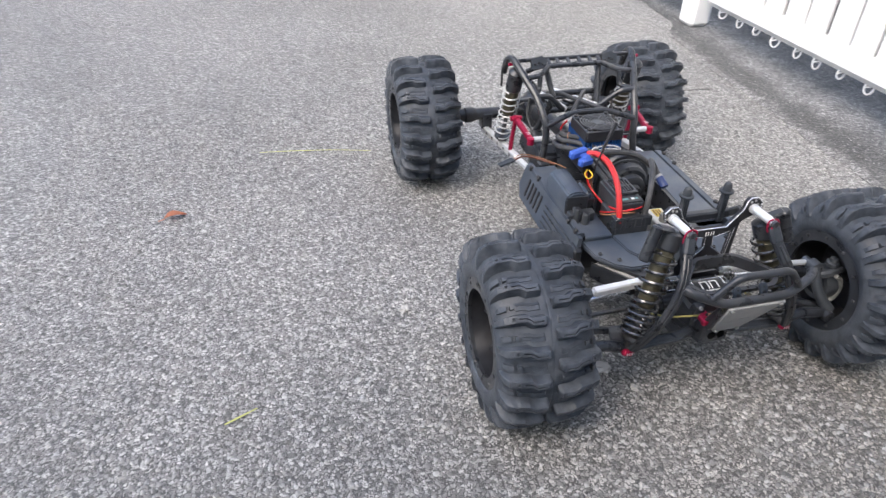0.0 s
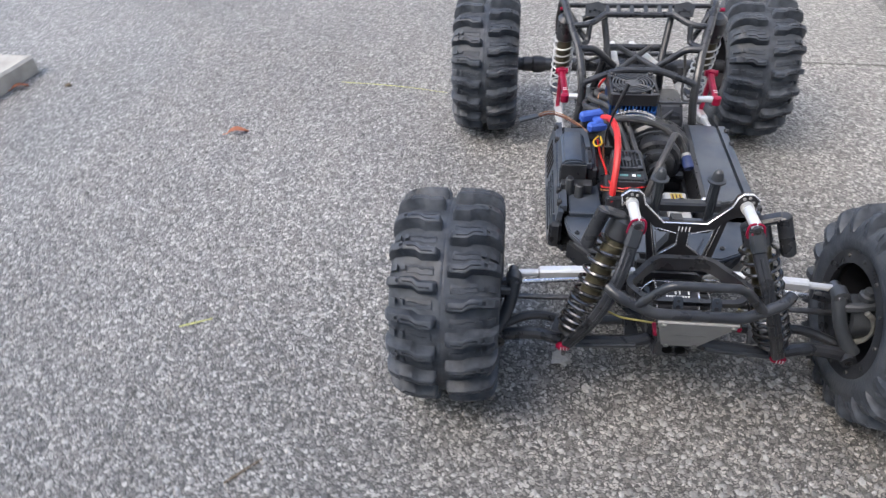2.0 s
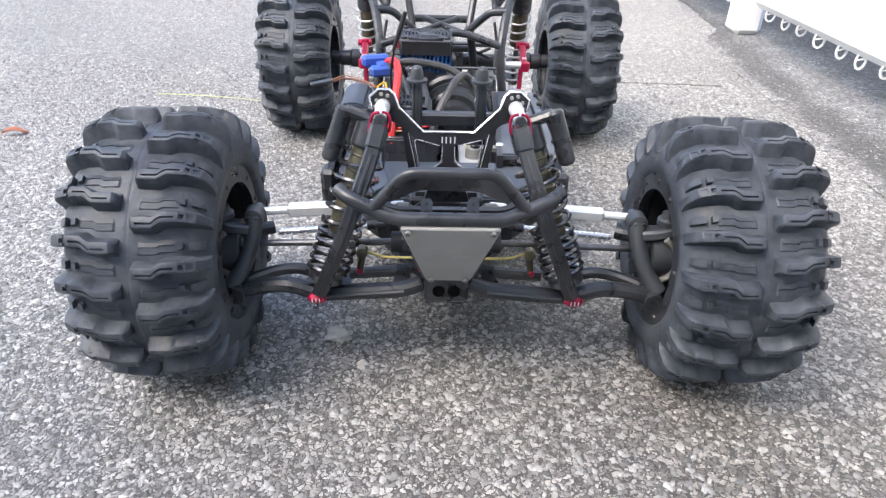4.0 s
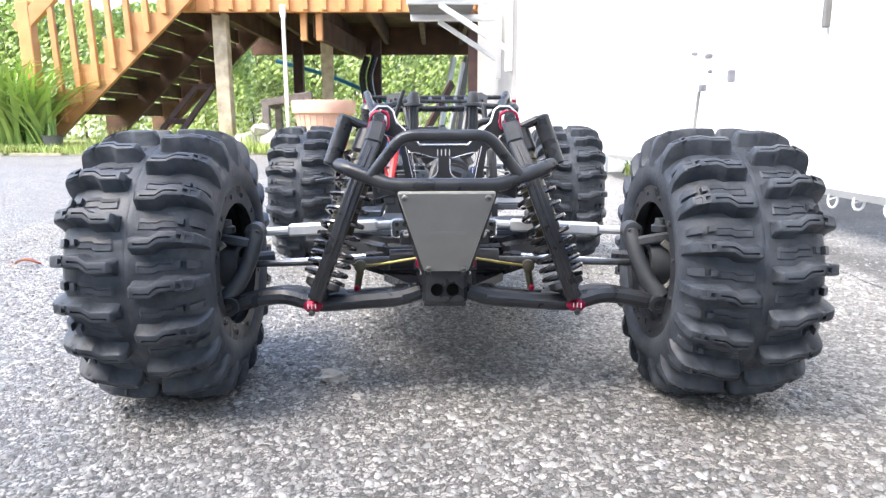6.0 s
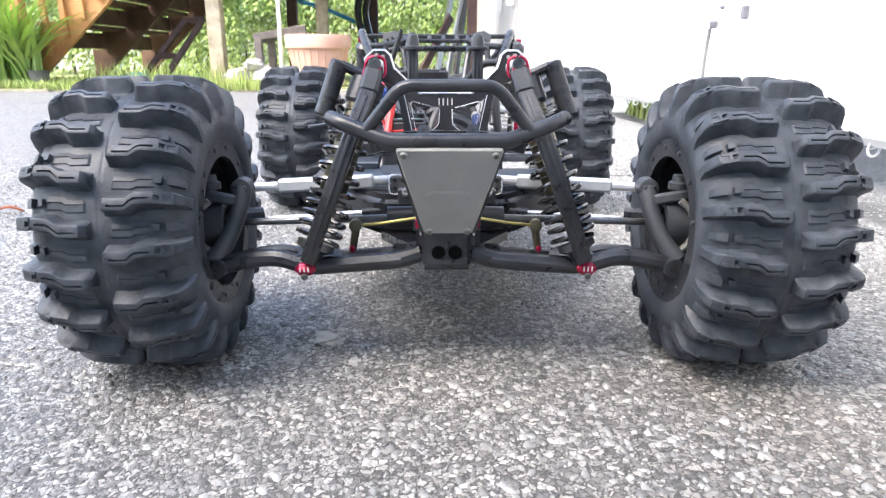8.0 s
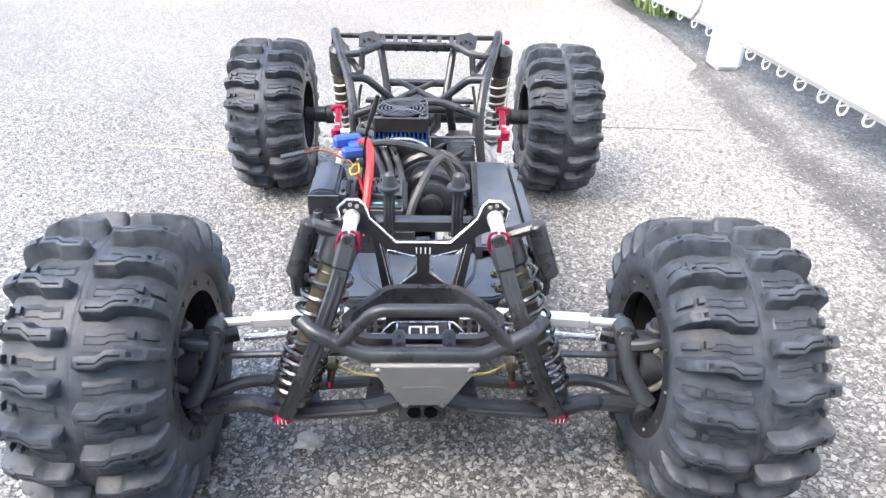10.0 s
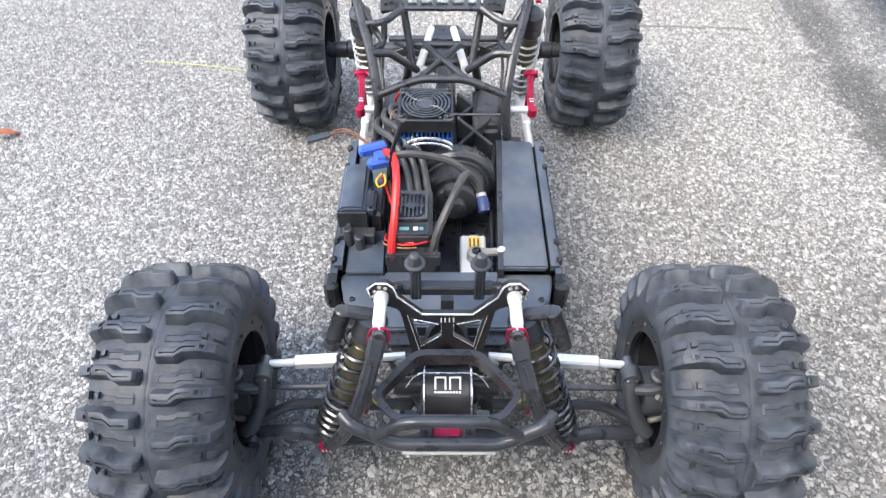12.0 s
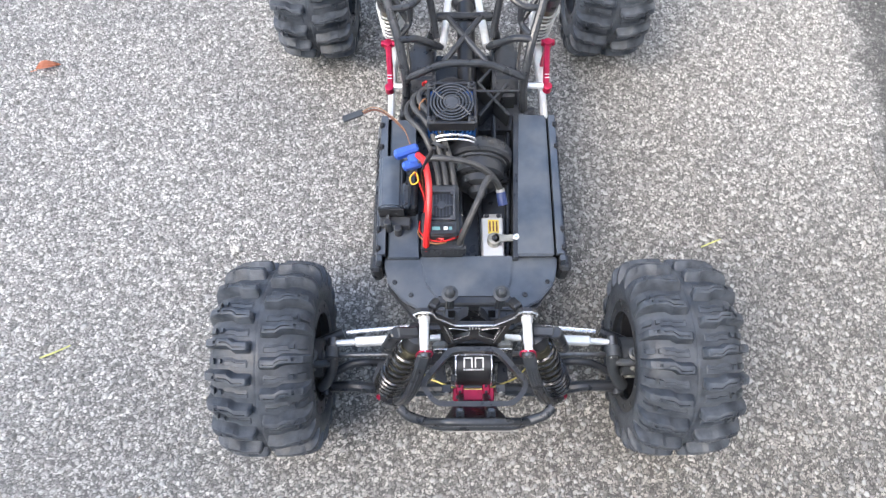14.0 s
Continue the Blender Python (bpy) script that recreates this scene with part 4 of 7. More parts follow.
def lug(bm, stations):
    """A block on the tread; stations: along u, shift round the tyre, half width at top and foot, top radius."""
    prev = None
    for u, t, ht, hb, top in stations:
        foot = min(carcass(u) - 0.0012, top - 0.002)
        cur = []
        for o, rr in ((-hb, foot), (-ht, top), (ht, top), (hb, foot)):
            a = (t + o) / R_TYRE
            cur.append(bm.verts.new((u, rr * math.cos(a), rr * math.sin(a))))
        if prev:
            for i in range(3):
                bm.faces.new((prev[i], prev[i + 1], cur[i + 1], cur[i]))
        else:
            bm.faces.new(cur)
        prev = cur
    bm.faces.new(list(reversed(prev)))


def grooved(bm, stations):
    """A soft-edged block on the tread with a slit along its top; stations: along u, shift, half width at top and foot, top radius, slit depth, slit shift."""
    prev = None
    for u, t, ht, hb, top, dep, sh in stations:
        foot = min(carcass(u) - 0.0012, top - 0.002)
        g, h = 0.00042, top - foot
        cur = []
        for o, rr in ((-hb - 0.0008, foot), (-ht - (hb - ht) * 0.45, foot + h * 0.36), (-ht - 0.0002, top - 0.0013), (-ht + 0.0003, top - 0.0004), (-ht + 0.0011, top), (sh - g * 1.4, top), (sh - g, top - dep),
                      (sh + g, top - dep), (sh + g * 1.4, top), (ht - 0.0011, top), (ht - 0.0003, top - 0.0004), (ht + 0.0002, top - 0.0013), (ht + (hb - ht) * 0.45, foot + h * 0.36), (hb + 0.0008, foot)):
            a = (t + o) / R_TYRE
            cur.append(bm.verts.new((u, rr * math.cos(a), rr * math.sin(a))))
        if prev:
            for i in range(13):
                bm.faces.new((prev[i], prev[i + 1], cur[i + 1], cur[i])).smooth = i < 4 or i > 8
        else:
            bm.faces.new(cur)
        prev = cur
    bm.faces.new(list(reversed(prev)))


def lug_mesh(su, st):
    """One thick block, kinked half way, slit along its top, over the shoulder and down the side; su and st mirror it."""
    bm, top = B(), R_TYRE - 0.0004
    rows = ((0.0036, -0.0012, 0.0024, 0.0056, top - 0.0034, 0, 0), (0.0048, -0.0012, 0.0031, 0.0058, top - 0.0010, 0, 0), (0.0060, -0.0012, 0.0034, 0.0058, top, 0, -0.0005), (0.0080, -0.0012, 0.0035, 0.0058, top, 0, -0.0008),
            (0.0084, -0.0012, 0.0035, 0.0058, top, 0.0018, -0.0008), (0.0166, -0.0012, 0.0034, 0.0057, top, 0.0018, -0.0008), (0.0186, 0.0002, 0.0033, 0.0056, top, 0.0018, -0.0002), (0.0212, 0.0022, 0.0034, 0.0055, top - 0.0002, 0.0018, -0.0004),
            (0.0276, 0.0026, 0.0034, 0.0053, top - 0.0012, 0.0018, -0.0004), (0.0280, 0.0026, 0.0034, 0.0053, top - 0.0013, 0, -0.0004), (0.0304, 0.0026, 0.0033, 0.0051, top - 0.0019, 0, 0), (0.0322, 0.0026, 0.0030, 0.0049, top - 0.0042, 0, 0),
            (0.0336, 0.0026, 0.0036, 0.0047, top - 0.0034, 0, 0), (0.0392, 0.0026, 0.0035, 0.0044, top - 0.0056, 0, 0), (0.0410, 0.0026, 0.0032, 0.0041, top - 0.0086, 0, 0), (0.0426, 0.0026, 0.0026, 0.0034, top - 0.0155, 0, 0))
    grooved(bm, rows)
    for o in (-0.0022, 0.0022):
        lug(bm, ((0.0306, 0.0026 + o, 0.0008, 0.0011, top - 0.0013), (0.0380, 0.0026 + o, 0.0008, 0.0011, top - 0.0048)))
    lug(bm, ((0.0332, 0.0026, 0.0024, 0.0027, top - 0.0024), (0.0346, 0.0026, 0.0024, 0.0027, top - 0.0031)))
    bmesh.ops.scale(bm, vec=(su, 1, st), verts=bm.verts)
    return mesh_of("lug", bm, RUBBER)


def tie_mesh(su, st):
    """A low pad with a thin slit, and two small knobs at the shoulder."""
    bm = B()
    prev = None
    for u, t, h, dep in ((0.0062, -0.0010, 0.0, 0.0), (0.0072, -0.0010, 0.0007, 0.0), (0.0076, -0.0010, 0.0007, 0.0006), (0.0165, -0.0010, 0.0007, 0.0006), (0.0185, 0.0006, 0.0007, 0.0006), (0.0255, 0.0008, 0.0007, 0.0006), (0.0258, 0.0008, 0.0007, 0.0), (0.0275, 0.0008, 0.0, 0.0)):
        cur = []
        for o, z in ((-0.0046, -0.0004), (-0.0040, h), (-0.00048, h), (-0.0003, h - dep), (0.0003, h - dep), (0.00048, h), (0.0046, -0.0004)):
            rr, a = carcass(u) + z + 0.0001, (t + o) / R_TYRE
            cur.append(bm.verts.new((u, rr * math.cos(a), rr * math.sin(a))))
        if prev:
            for i in range(6):
                bm.faces.new((prev[i], prev[i + 1], cur[i + 1], cur[i]))
        prev = cur
    lug(bm, ((0.0280, 0.0006, 0.0020, 0.0024, 0.0824), (0.0308, 0.0006, 0.0020, 0.0024, 0.0812)))
    lug(bm, ((0.0342, 0.0006, 0.0026, 0.0030, 0.0810), (0.0385, 0.0006, 0.0026, 0.0030, 0.0770), (0.0402, 0.0006, 0.0022, 0.0027, 0.0730)))
    bmesh.ops.scale(bm, vec=(su, 1, st), verts=bm.verts)
    return mesh_of("tread_bar", bm, RUBBER)


def rim_mesh():
    bm = B()
    lathe(bm, [(-0.0365, 0.0435), (-0.0365, 0.0505), (-0.030, 0.0505), (-0.0265, 0.047), (0.0265, 0.047), (0.030, 0.0505), (0.0365, 0.0505), (0.0365, 0.0435), (0.030, 0.0425), (0.008, 0.040), (0.0045, 0.022), (0.0045, 0.008),
               (-0.0025, 0.008), (-0.0025, 0.022), (0.0, 0.0395), (-0.030, 0.0425)], (0, 0, 0), (1, 0, 0), 48)
    for f in list(bm.faces):
        if len(f.verts) > 20:
            bm.faces.remove(f)
    for k in range(6):
        a = k * math.tau / 6
        u = Vector((0, math.cos(a), math.sin(a)))
        tube(bm, [u * 0.010 + Vector((0.009, 0, 0)), u * 0.040 + Vector((0.020, 0, 0))], [0.0055, 0.0045], 8)
    return mesh_of("rim", bm, BLACK)


def ring_mesh():
    bm = B()
    ring(bm, (0.0378, 0, 0), (1, 0, 0), 0.0415, 0.0535, 0.0036, 48)
    return mesh_of("beadlock_ring", bm, PLASTIC)


def bolt_mesh():
    bm = B()
    lathe(bm, [(-0.001, 0.0017), (0.0012, 0.0017), (0.0014, 0.0009)], (0.0395, 0, 0.0475), (1, 0, 0), 6, False)
    return mesh_of("bolt", bm, STEEL)


def nut_mesh():
    bm = B()
    lathe(bm, [(0, 0.0085), (0.010, 0.0085), (0.012, 0.0065), (0.012, 0.004), (0.018, 0.004)], (0.004, 0, 0), (1, 0, 0), 6, False)
    return mesh_of("wheel_nut", bm, BLACK)


TYRE, RIM, LOCK, BOLT, NUT = tyre_mesh(), rim_mesh(), ring_mesh(), bolt_mesh(), nut_mesh()
LUG = {(su, st): lug_mesh(su, st) for su in (1, -1) for st in (1, -1)}
TIE = {(su, st): tie_mesh(su, st) for su in (1, -1) for st in (1, -1)}
for cx, cy, cz, spin in ((-0.1835, -0.0075, 0.0907, 11), (0.1868, -0.0075, 0.0907, 11), (-0.180, 0.4615, 0.0907, 7), (0.1740, 0.4615, 0.0907, 16)):
    wheel = new("wheel")
    wheel.parent = truck
    wheel.matrix_local = pose(cx, cy, cz, 0, 0, 0 if cx > 0 else 180) @ pose(0, 0, 0, spin, 0, 0) @ Matrix.Diagonal((1.035, 1.018, 1.018, 1.0))
    tagged(wheel, "knobbly black mud tyre on a black rim")
    for nm, me in (("tyre", TYRE), ("rim", RIM), ("beadlock_ring", LOCK), ("wheel_nut", NUT)):
        o = new(nm, me)
        o.parent = wheel
    st = -1 if cx > 0 else 1
    for k in range(40):
        su = 1 - 2 * (k % 2)
        for nm, me, shift in (("lug", LUG[su, st], 0), ("tread_bar", TIE[su, st], 9)):
            o = new(nm, me)
            o.parent = wheel
            o.matrix_local = pose(0, 0, 0, (k // 2) * 18 + shift + (9 if k % 2 else 0) + random.uniform(-0.4, 0.4), 0, 0)
    o = new("beadlock_ring", LOCK)
    o.parent = wheel
    o.matrix_local = pose(0, 0, 0, 0, 0, 180)
    for k in range(24):
        o = new("bolt", BOLT)
        o.parent = wheel
        o.matrix_local = pose(0, 0, 0, 0, 0, 180 * (k % 2)) @ pose(0, 0, 0, k * 15 + 8, 0, 0)


def P(x, y, z):
    return Vector((X0 + x, y, z))


def screw(p, d, r, parent, mat=STEEL):
    bm = B()
    lathe(bm, [(-0.001, r), (0.0010, r), (0.0016, r * 0.8), (0.0016, r * 0.45), (0.0006, r * 0.4)], p, d, 10)
    part("screw", bm, mat, parent)


# front bumper with its hoop and grey skid plate
bm = B()
tube(bm, rounded([P(-0.0635, -0.0665, 0.1625), P(-0.057, -0.0735, 0.1605), P(-0.031, -0.0805, 0.1515), P(0.031, -0.0805, 0.1515), P(0.057, -0.0735, 0.1605), P(0.0635, -0.0665, 0.1625)], 0.006), 0.0042, 12)
bumper = part("front_bumper", bm, PLASTIC, truck)
bm = B()
tube(bm, rounded([P(-0.043, -0.078, 0.157), P(-0.0245, -0.081, 0.1800), P(0.0245, -0.081, 0.1800), P(0.043, -0.078, 0.157)], 0.007, 6), 0.0034, 12)
part("hoop", bm, PLASTIC, bumper)
PLATE = P(0.0006, -0.0675, 0.1235)
nrm = Vector((0, -0.024, 0.047)).normalized()
face = Vector((0, -0.047, -0.024)).normalized()
bm = B()
poly = [(-0.0292, 0.0320), (0.0292, 0.0320), (0.0152, -0.0308), (-0.0152, -0.0308)]
slab(bm, [(x * 1.05, z) for x, z in poly], PLATE, (1, 0, 0), nrm, 0.004)
part("plate_backing", bm, PLASTIC, bumper)
bm = B()
poly = [(-0.0270, 0.0285), (-0.0258, 0.0296), (0.0258, 0.0296), (0.0270, 0.0285), (0.0134, -0.0282), (0.0122, -0.0290), (-0.0122, -0.0290), (-0.0134, -0.0282)]
slab(bm, [(x * 1.05, z) for x, z in poly], PLATE + face * 0.0035, (1, 0, 0), nrm, 0.003)
bmesh.ops.bevel(bm, geom=bm.edges[:], offset=0.0007, segments=1, affect="EDGES")
plate = part("skid_plate", bm, GREY, bumper, "plain grey skid plate")
bm = B()
for k, (w, h) in enumerate(((0.0125, 0.0062), (0.0115, 0.0052), (0.0100, 0.0040))):
    slab(bm, [(-w, 0.0015), (-w * 0.8, 0.0015 + h * 0.45), (w * 0.8, 0.0015 + h * 0.45), (w, 0.0015), (w * 0.85, 0.0015 - h), (-w * 0.85, 0.0015 - h)], PLATE - nrm * 0.002 + face * (0.0050 + k * 0.00012), (1, 0, 0), nrm, 0.0004)
part("embossed_rib", bm, GREY, plate)
for x, z in ((-0.0240, 0.0264), (0.0240, 0.0264), (-0.0108, -0.0262), (0.0108, -0.0262)):
    screw(PLATE + Vector((x, 0, 0)) + nrm * z + face * 0.0052, face, 0.0021, plate, POST_G)
for s in (-1, 1):
    bm = B()
    slab(bm, [(-0.0034, -0.006), (0.0034, -0.006), (0.0034, 0.0045), (0.0020, 0.0066), (-0.0020, 0.0066), (-0.0034, 0.0045)], P(s * 0.0132, -0.0715, 0.1525), (1, 0, 0), (0, 0.55, 1), 0.003)
    tab = part("mount_tab", bm, SLATE, bumper)
    for d, rr in ((0.0035, 0.0010), (-0.0012, 0.0017)):
        bm = B()
        lathe(bm, [(-0.0003, rr), (0.0003, rr)], P(s * 0.0132, -0.0715, 0.1525) + Vector((0, 0.55, 1)).normalized() * d + Vector((0, -1, 0.55)).normalized() * 0.0016, (0, -1, 0.55), 10)
        part("tab_hole", bm, BLACK, tab)
    bm = B()
    block(bm, P(s * 0.0245, -0.0440, 0.1150), (0.0085, 0.008, 0.0085), 0.0008)
    nut = part("bumper_nut", bm, PLASTIC, bumper)
    screw(P(s * 0.0245, -0.0478, 0.1175), (0, -1, 0.7), 0.0022, nut, GREY)
    bm = B()
    beam(bm, P(s * 0.012, -0.070, 0.1400), P(s * 0.011, -0.046, 0.0930), 0.005, 0.010, 0.001)
    part("mount_arm", bm, PLASTIC, bumper)

# lower bulkhead block with the tow holes
bm = B()
block(bm, P(0, -0.0320, 0.0865), (0.0290, 0.037, 0.030), 0.0025)
bulk = part("bulkhead", bm, PLASTIC, truck)
for s in (-1, 1):
    bm = B()
    lathe(bm, [(0, 0.0042), (0.0006, 0.0042), (0.0006, 0.0036), (-0.0005, 0.003)], P(s * 0.0050, -0.0508, 0.0818), (0, -1, 0), 14)
    part("tow_hole", bm, HOLE, bulk)
    bm = B()
    lathe(bm, [(0, 0.0024), (0.0025, 0.0024), (0.0032, 0.0016)], P(s * 0.0155, -0.049, 0.0985), (s, 0, 0), 12)
    part("hinge_pin_cap", bm, RED, bulk, "red anodised cap")
bm = B()
slab(bm, [(-0.0135, 0.0), (0.0135, 0.0), (0.020, 0.03), (0.045, 0.07), (0.045, 0.13), (-0.045, 0.13), (-0.045, 0.07), (-0.020, 0.03)], P(0, -0.046, 0.0725), (1, 0, 0), (0, 1, 0), 0.006)
part("front_skid", bm, PLASTIC, bulk)

# black gearbox cover with silver cheeks and a white emblem (plain shapes)
bm = B()
lathe(bm, [(-0.0160, 0.0205), (-0.0150, 0.0215), (0.0150, 0.0215), (0.0160, 0.0205)], P(0.0005, -0.0168, 0.0990), (1, 0, 0), 48)
gear = part("gearbox_cover", bm, BLACK, truck)
bm = B()
block(bm, P(0.001, -0.014, 0.088), (0.040, 0.044, 0.026), 0.003)
part("gearbox_case", bm, PLASTIC, gear)


def on_cover(x, deg, w, l, name="emblem_bar", mat=LABEL_W):
    """A flat bar on the round cover, deg up from the front."""
    t = radians(deg)
    d = Vector((0, -math.cos(t), math.sin(t)))
    bm = B()
    beam(bm, P(0.0005 + x - w / 2, -0.0168, 0.0990) + d * 0.0216, P(0.0005 + x + w / 2, -0.0168, 0.0990) + d * 0.0216, l, 0.0006, 0, up=d)
    part(name, bm, mat, gear)


for x in (-0.0086, -0.0016, 0.0016, 0.0086):
    for deg in range(70, 94, 4):
        on_cover(x, deg, 0.0013, 0.0016)
on_cover(-0.0051, 91, 0.0070, 0.0013)
on_cover(0.0051, 91, 0.0070, 0.0013)
for k in range(9):
    on_cover(-0.0085 + k * 0.0021, 63, 0.0015, 0.0014)
for s in (-1, 1):
    bm = B()
    ring(bm, P(0.0005 + s * 0.0164, -0.0168, 0.0990), (1, 0, 0), 0.0195, 0.0220, 0.0012, 48)
    part("cheek_plate", bm, EDGE, gear, "silver cheek ring")
    bm = B()
    block(bm, P(0.0005 + s * 0.0190, -0.032, 0.099), (0.004, 0.007, 0.016), 0.0008)
    part("cheek_tab", bm, DUSTY, gear)

# bulkhead brace: an upright band bent into a closed loop behind the bumper
def band(bm, pts, thick):
    """A closed upright band; pts are x, y, lower and upper edge."""
    rings = []
    n = len(pts)
    for i, (x, y, lo, hi) in enumerate(pts):
        d = Vector((pts[(i + 1) % n][0] - pts[i - 1][0], pts[(i + 1) % n][1] - pts[i - 1][1], 0)).normalized()
        o = Vector((d.y, -d.x, 0)) * (thick / 2)
        c = P(x, y, 0)
        rings.append([bm.verts.new(c + o + Vector((0, 0, lo))), bm.verts.new(c + o * 1.5 + Vector((0, 0, hi))), bm.verts.new(c - o + Vector((0, 0, hi))), bm.verts.new(c - o + Vector((0, 0, lo)))])
    for u, v in zip(rings, rings[1:] + rings[:1]):
        for k in range(4):
            bm.faces.new((u[k], u[(k + 1) % 4], v[(k + 1) % 4], v[k]))


corner = rounded([(0.0, -0.0615, 0), (0.0330, -0.0615, 0), (0.0455, -0.0455, 0), (0.0205, -0.0155, 0), (0.0, -0.0155, 0)], 0.007, 5)
half = [(p.x, p.y, 0.1445 - 0.0045 * min(1.0, (p.y + 0.0615) / 0.014) - 0.002 * max(0.0, (p.y + 0.0455) / 0.0335), 0.1490 + 0.0015 * max(0.0, (p.y + 0.0455) / 0.0335)) for p in corner]
bm = B()
band(bm, half + [(-x, y, lo, hi) for x, y, lo, hi in reversed(half[1:-1])], 0.0036)
brace = part("brace_hoop", bm, PLASTIC, truck)
bm = B()
tube(bm, rounded([P(-0.0290, -0.0165, 0.1080), P(-0.0245, -0.0150, 0.1170), P(-0.0185, -0.0140, 0.1225), P(0.0190, -0.0140, 0.1225), P(0.0250, -0.0150, 0.1170), P(0.0295, -0.0165, 0.1080)], 0.002), 0.0006, 6)
part("plate_edge", bm, EDGE, brace, "polished edge of the gearbox plate")
bm = B()
slab(bm, [(-0.0290, 0.108), (0.0290, 0.108), (0.0245, 0.117), (0.0185, 0.122), (-0.0185, 0.122), (-0.0245, 0.117)], P(0, -0.0135, 0), (1, 0, 0), (0, 0.1, 1), 0.003)
part("gearbox_plate", bm, BLACK, brace)

# yellow sway bar with its links
bm = B()
tube(bm, rounded([P(-0.060, -0.004, 0.090), P(-0.056, -0.015, 0.0895), P(-0.042, -0.030, 0.0945), P(-0.014, -0.0415, 0.1015), P(0.014, -0.0415, 0.1015), P(0.042, -0.030, 0.0945), P(0.056, -0.015, 0.0895), P(0.060, -0.004, 0.090)], 0.006), 0.0009, 8)
sway = part("sway_bar", bm, BRASS, truck, "thin yellow metal sway bar")
for s in (-1, 1):
    bm = B()
    block(bm, P(s * 0.0122, -0.0415, 0.0990), (0.0070, 0.010, 0.0095), 0.001)
    clamp = part("clamp", bm, RED, sway, "red anodised clamp")
    for y in (-0.0445, -0.0390):
        screw(P(s * 0.0122, y, 0.1040), (0, 0, 1), 0.0014, clamp, BLACK)
    bm = B()
    tube(bm, [P(s * 0.058, -0.015, 0.0885), P(s * 0.0605, -0.016, 0.073)], [0.0028, 0.0024], 8)
    lathe(bm, [(-0.0035, 0.0030), (-0.003, 0.0040), (0.003, 0.0040), (0.0035, 0.0030)], P(s * 0.058, -0.016, 0.0900), (0, 1, 0), 14)
    link = part("link", bm, BRONZE, sway, "dull bronze drop link")
    bm = B()
    block(bm, P(s * 0.0605, -0.017, 0.0745), (0.0036, 0.0045, 0.0045), 0.001)
    part("link_end", bm, RED, link, "red anodised link end")
bm = B()
block(bm, P(0.0005, -0.0460, 0.0996), (0.0380, 0.0120, 0.0052), 0.0010)
bracket = part("sway_bracket", bm, RED, sway, "red anodised bracket")
for s in (-1, 1):
    screw(P(s * 0.0140, -0.0490, 0.1022), (0, 0, 1), 0.0021, bracket, BLACK)

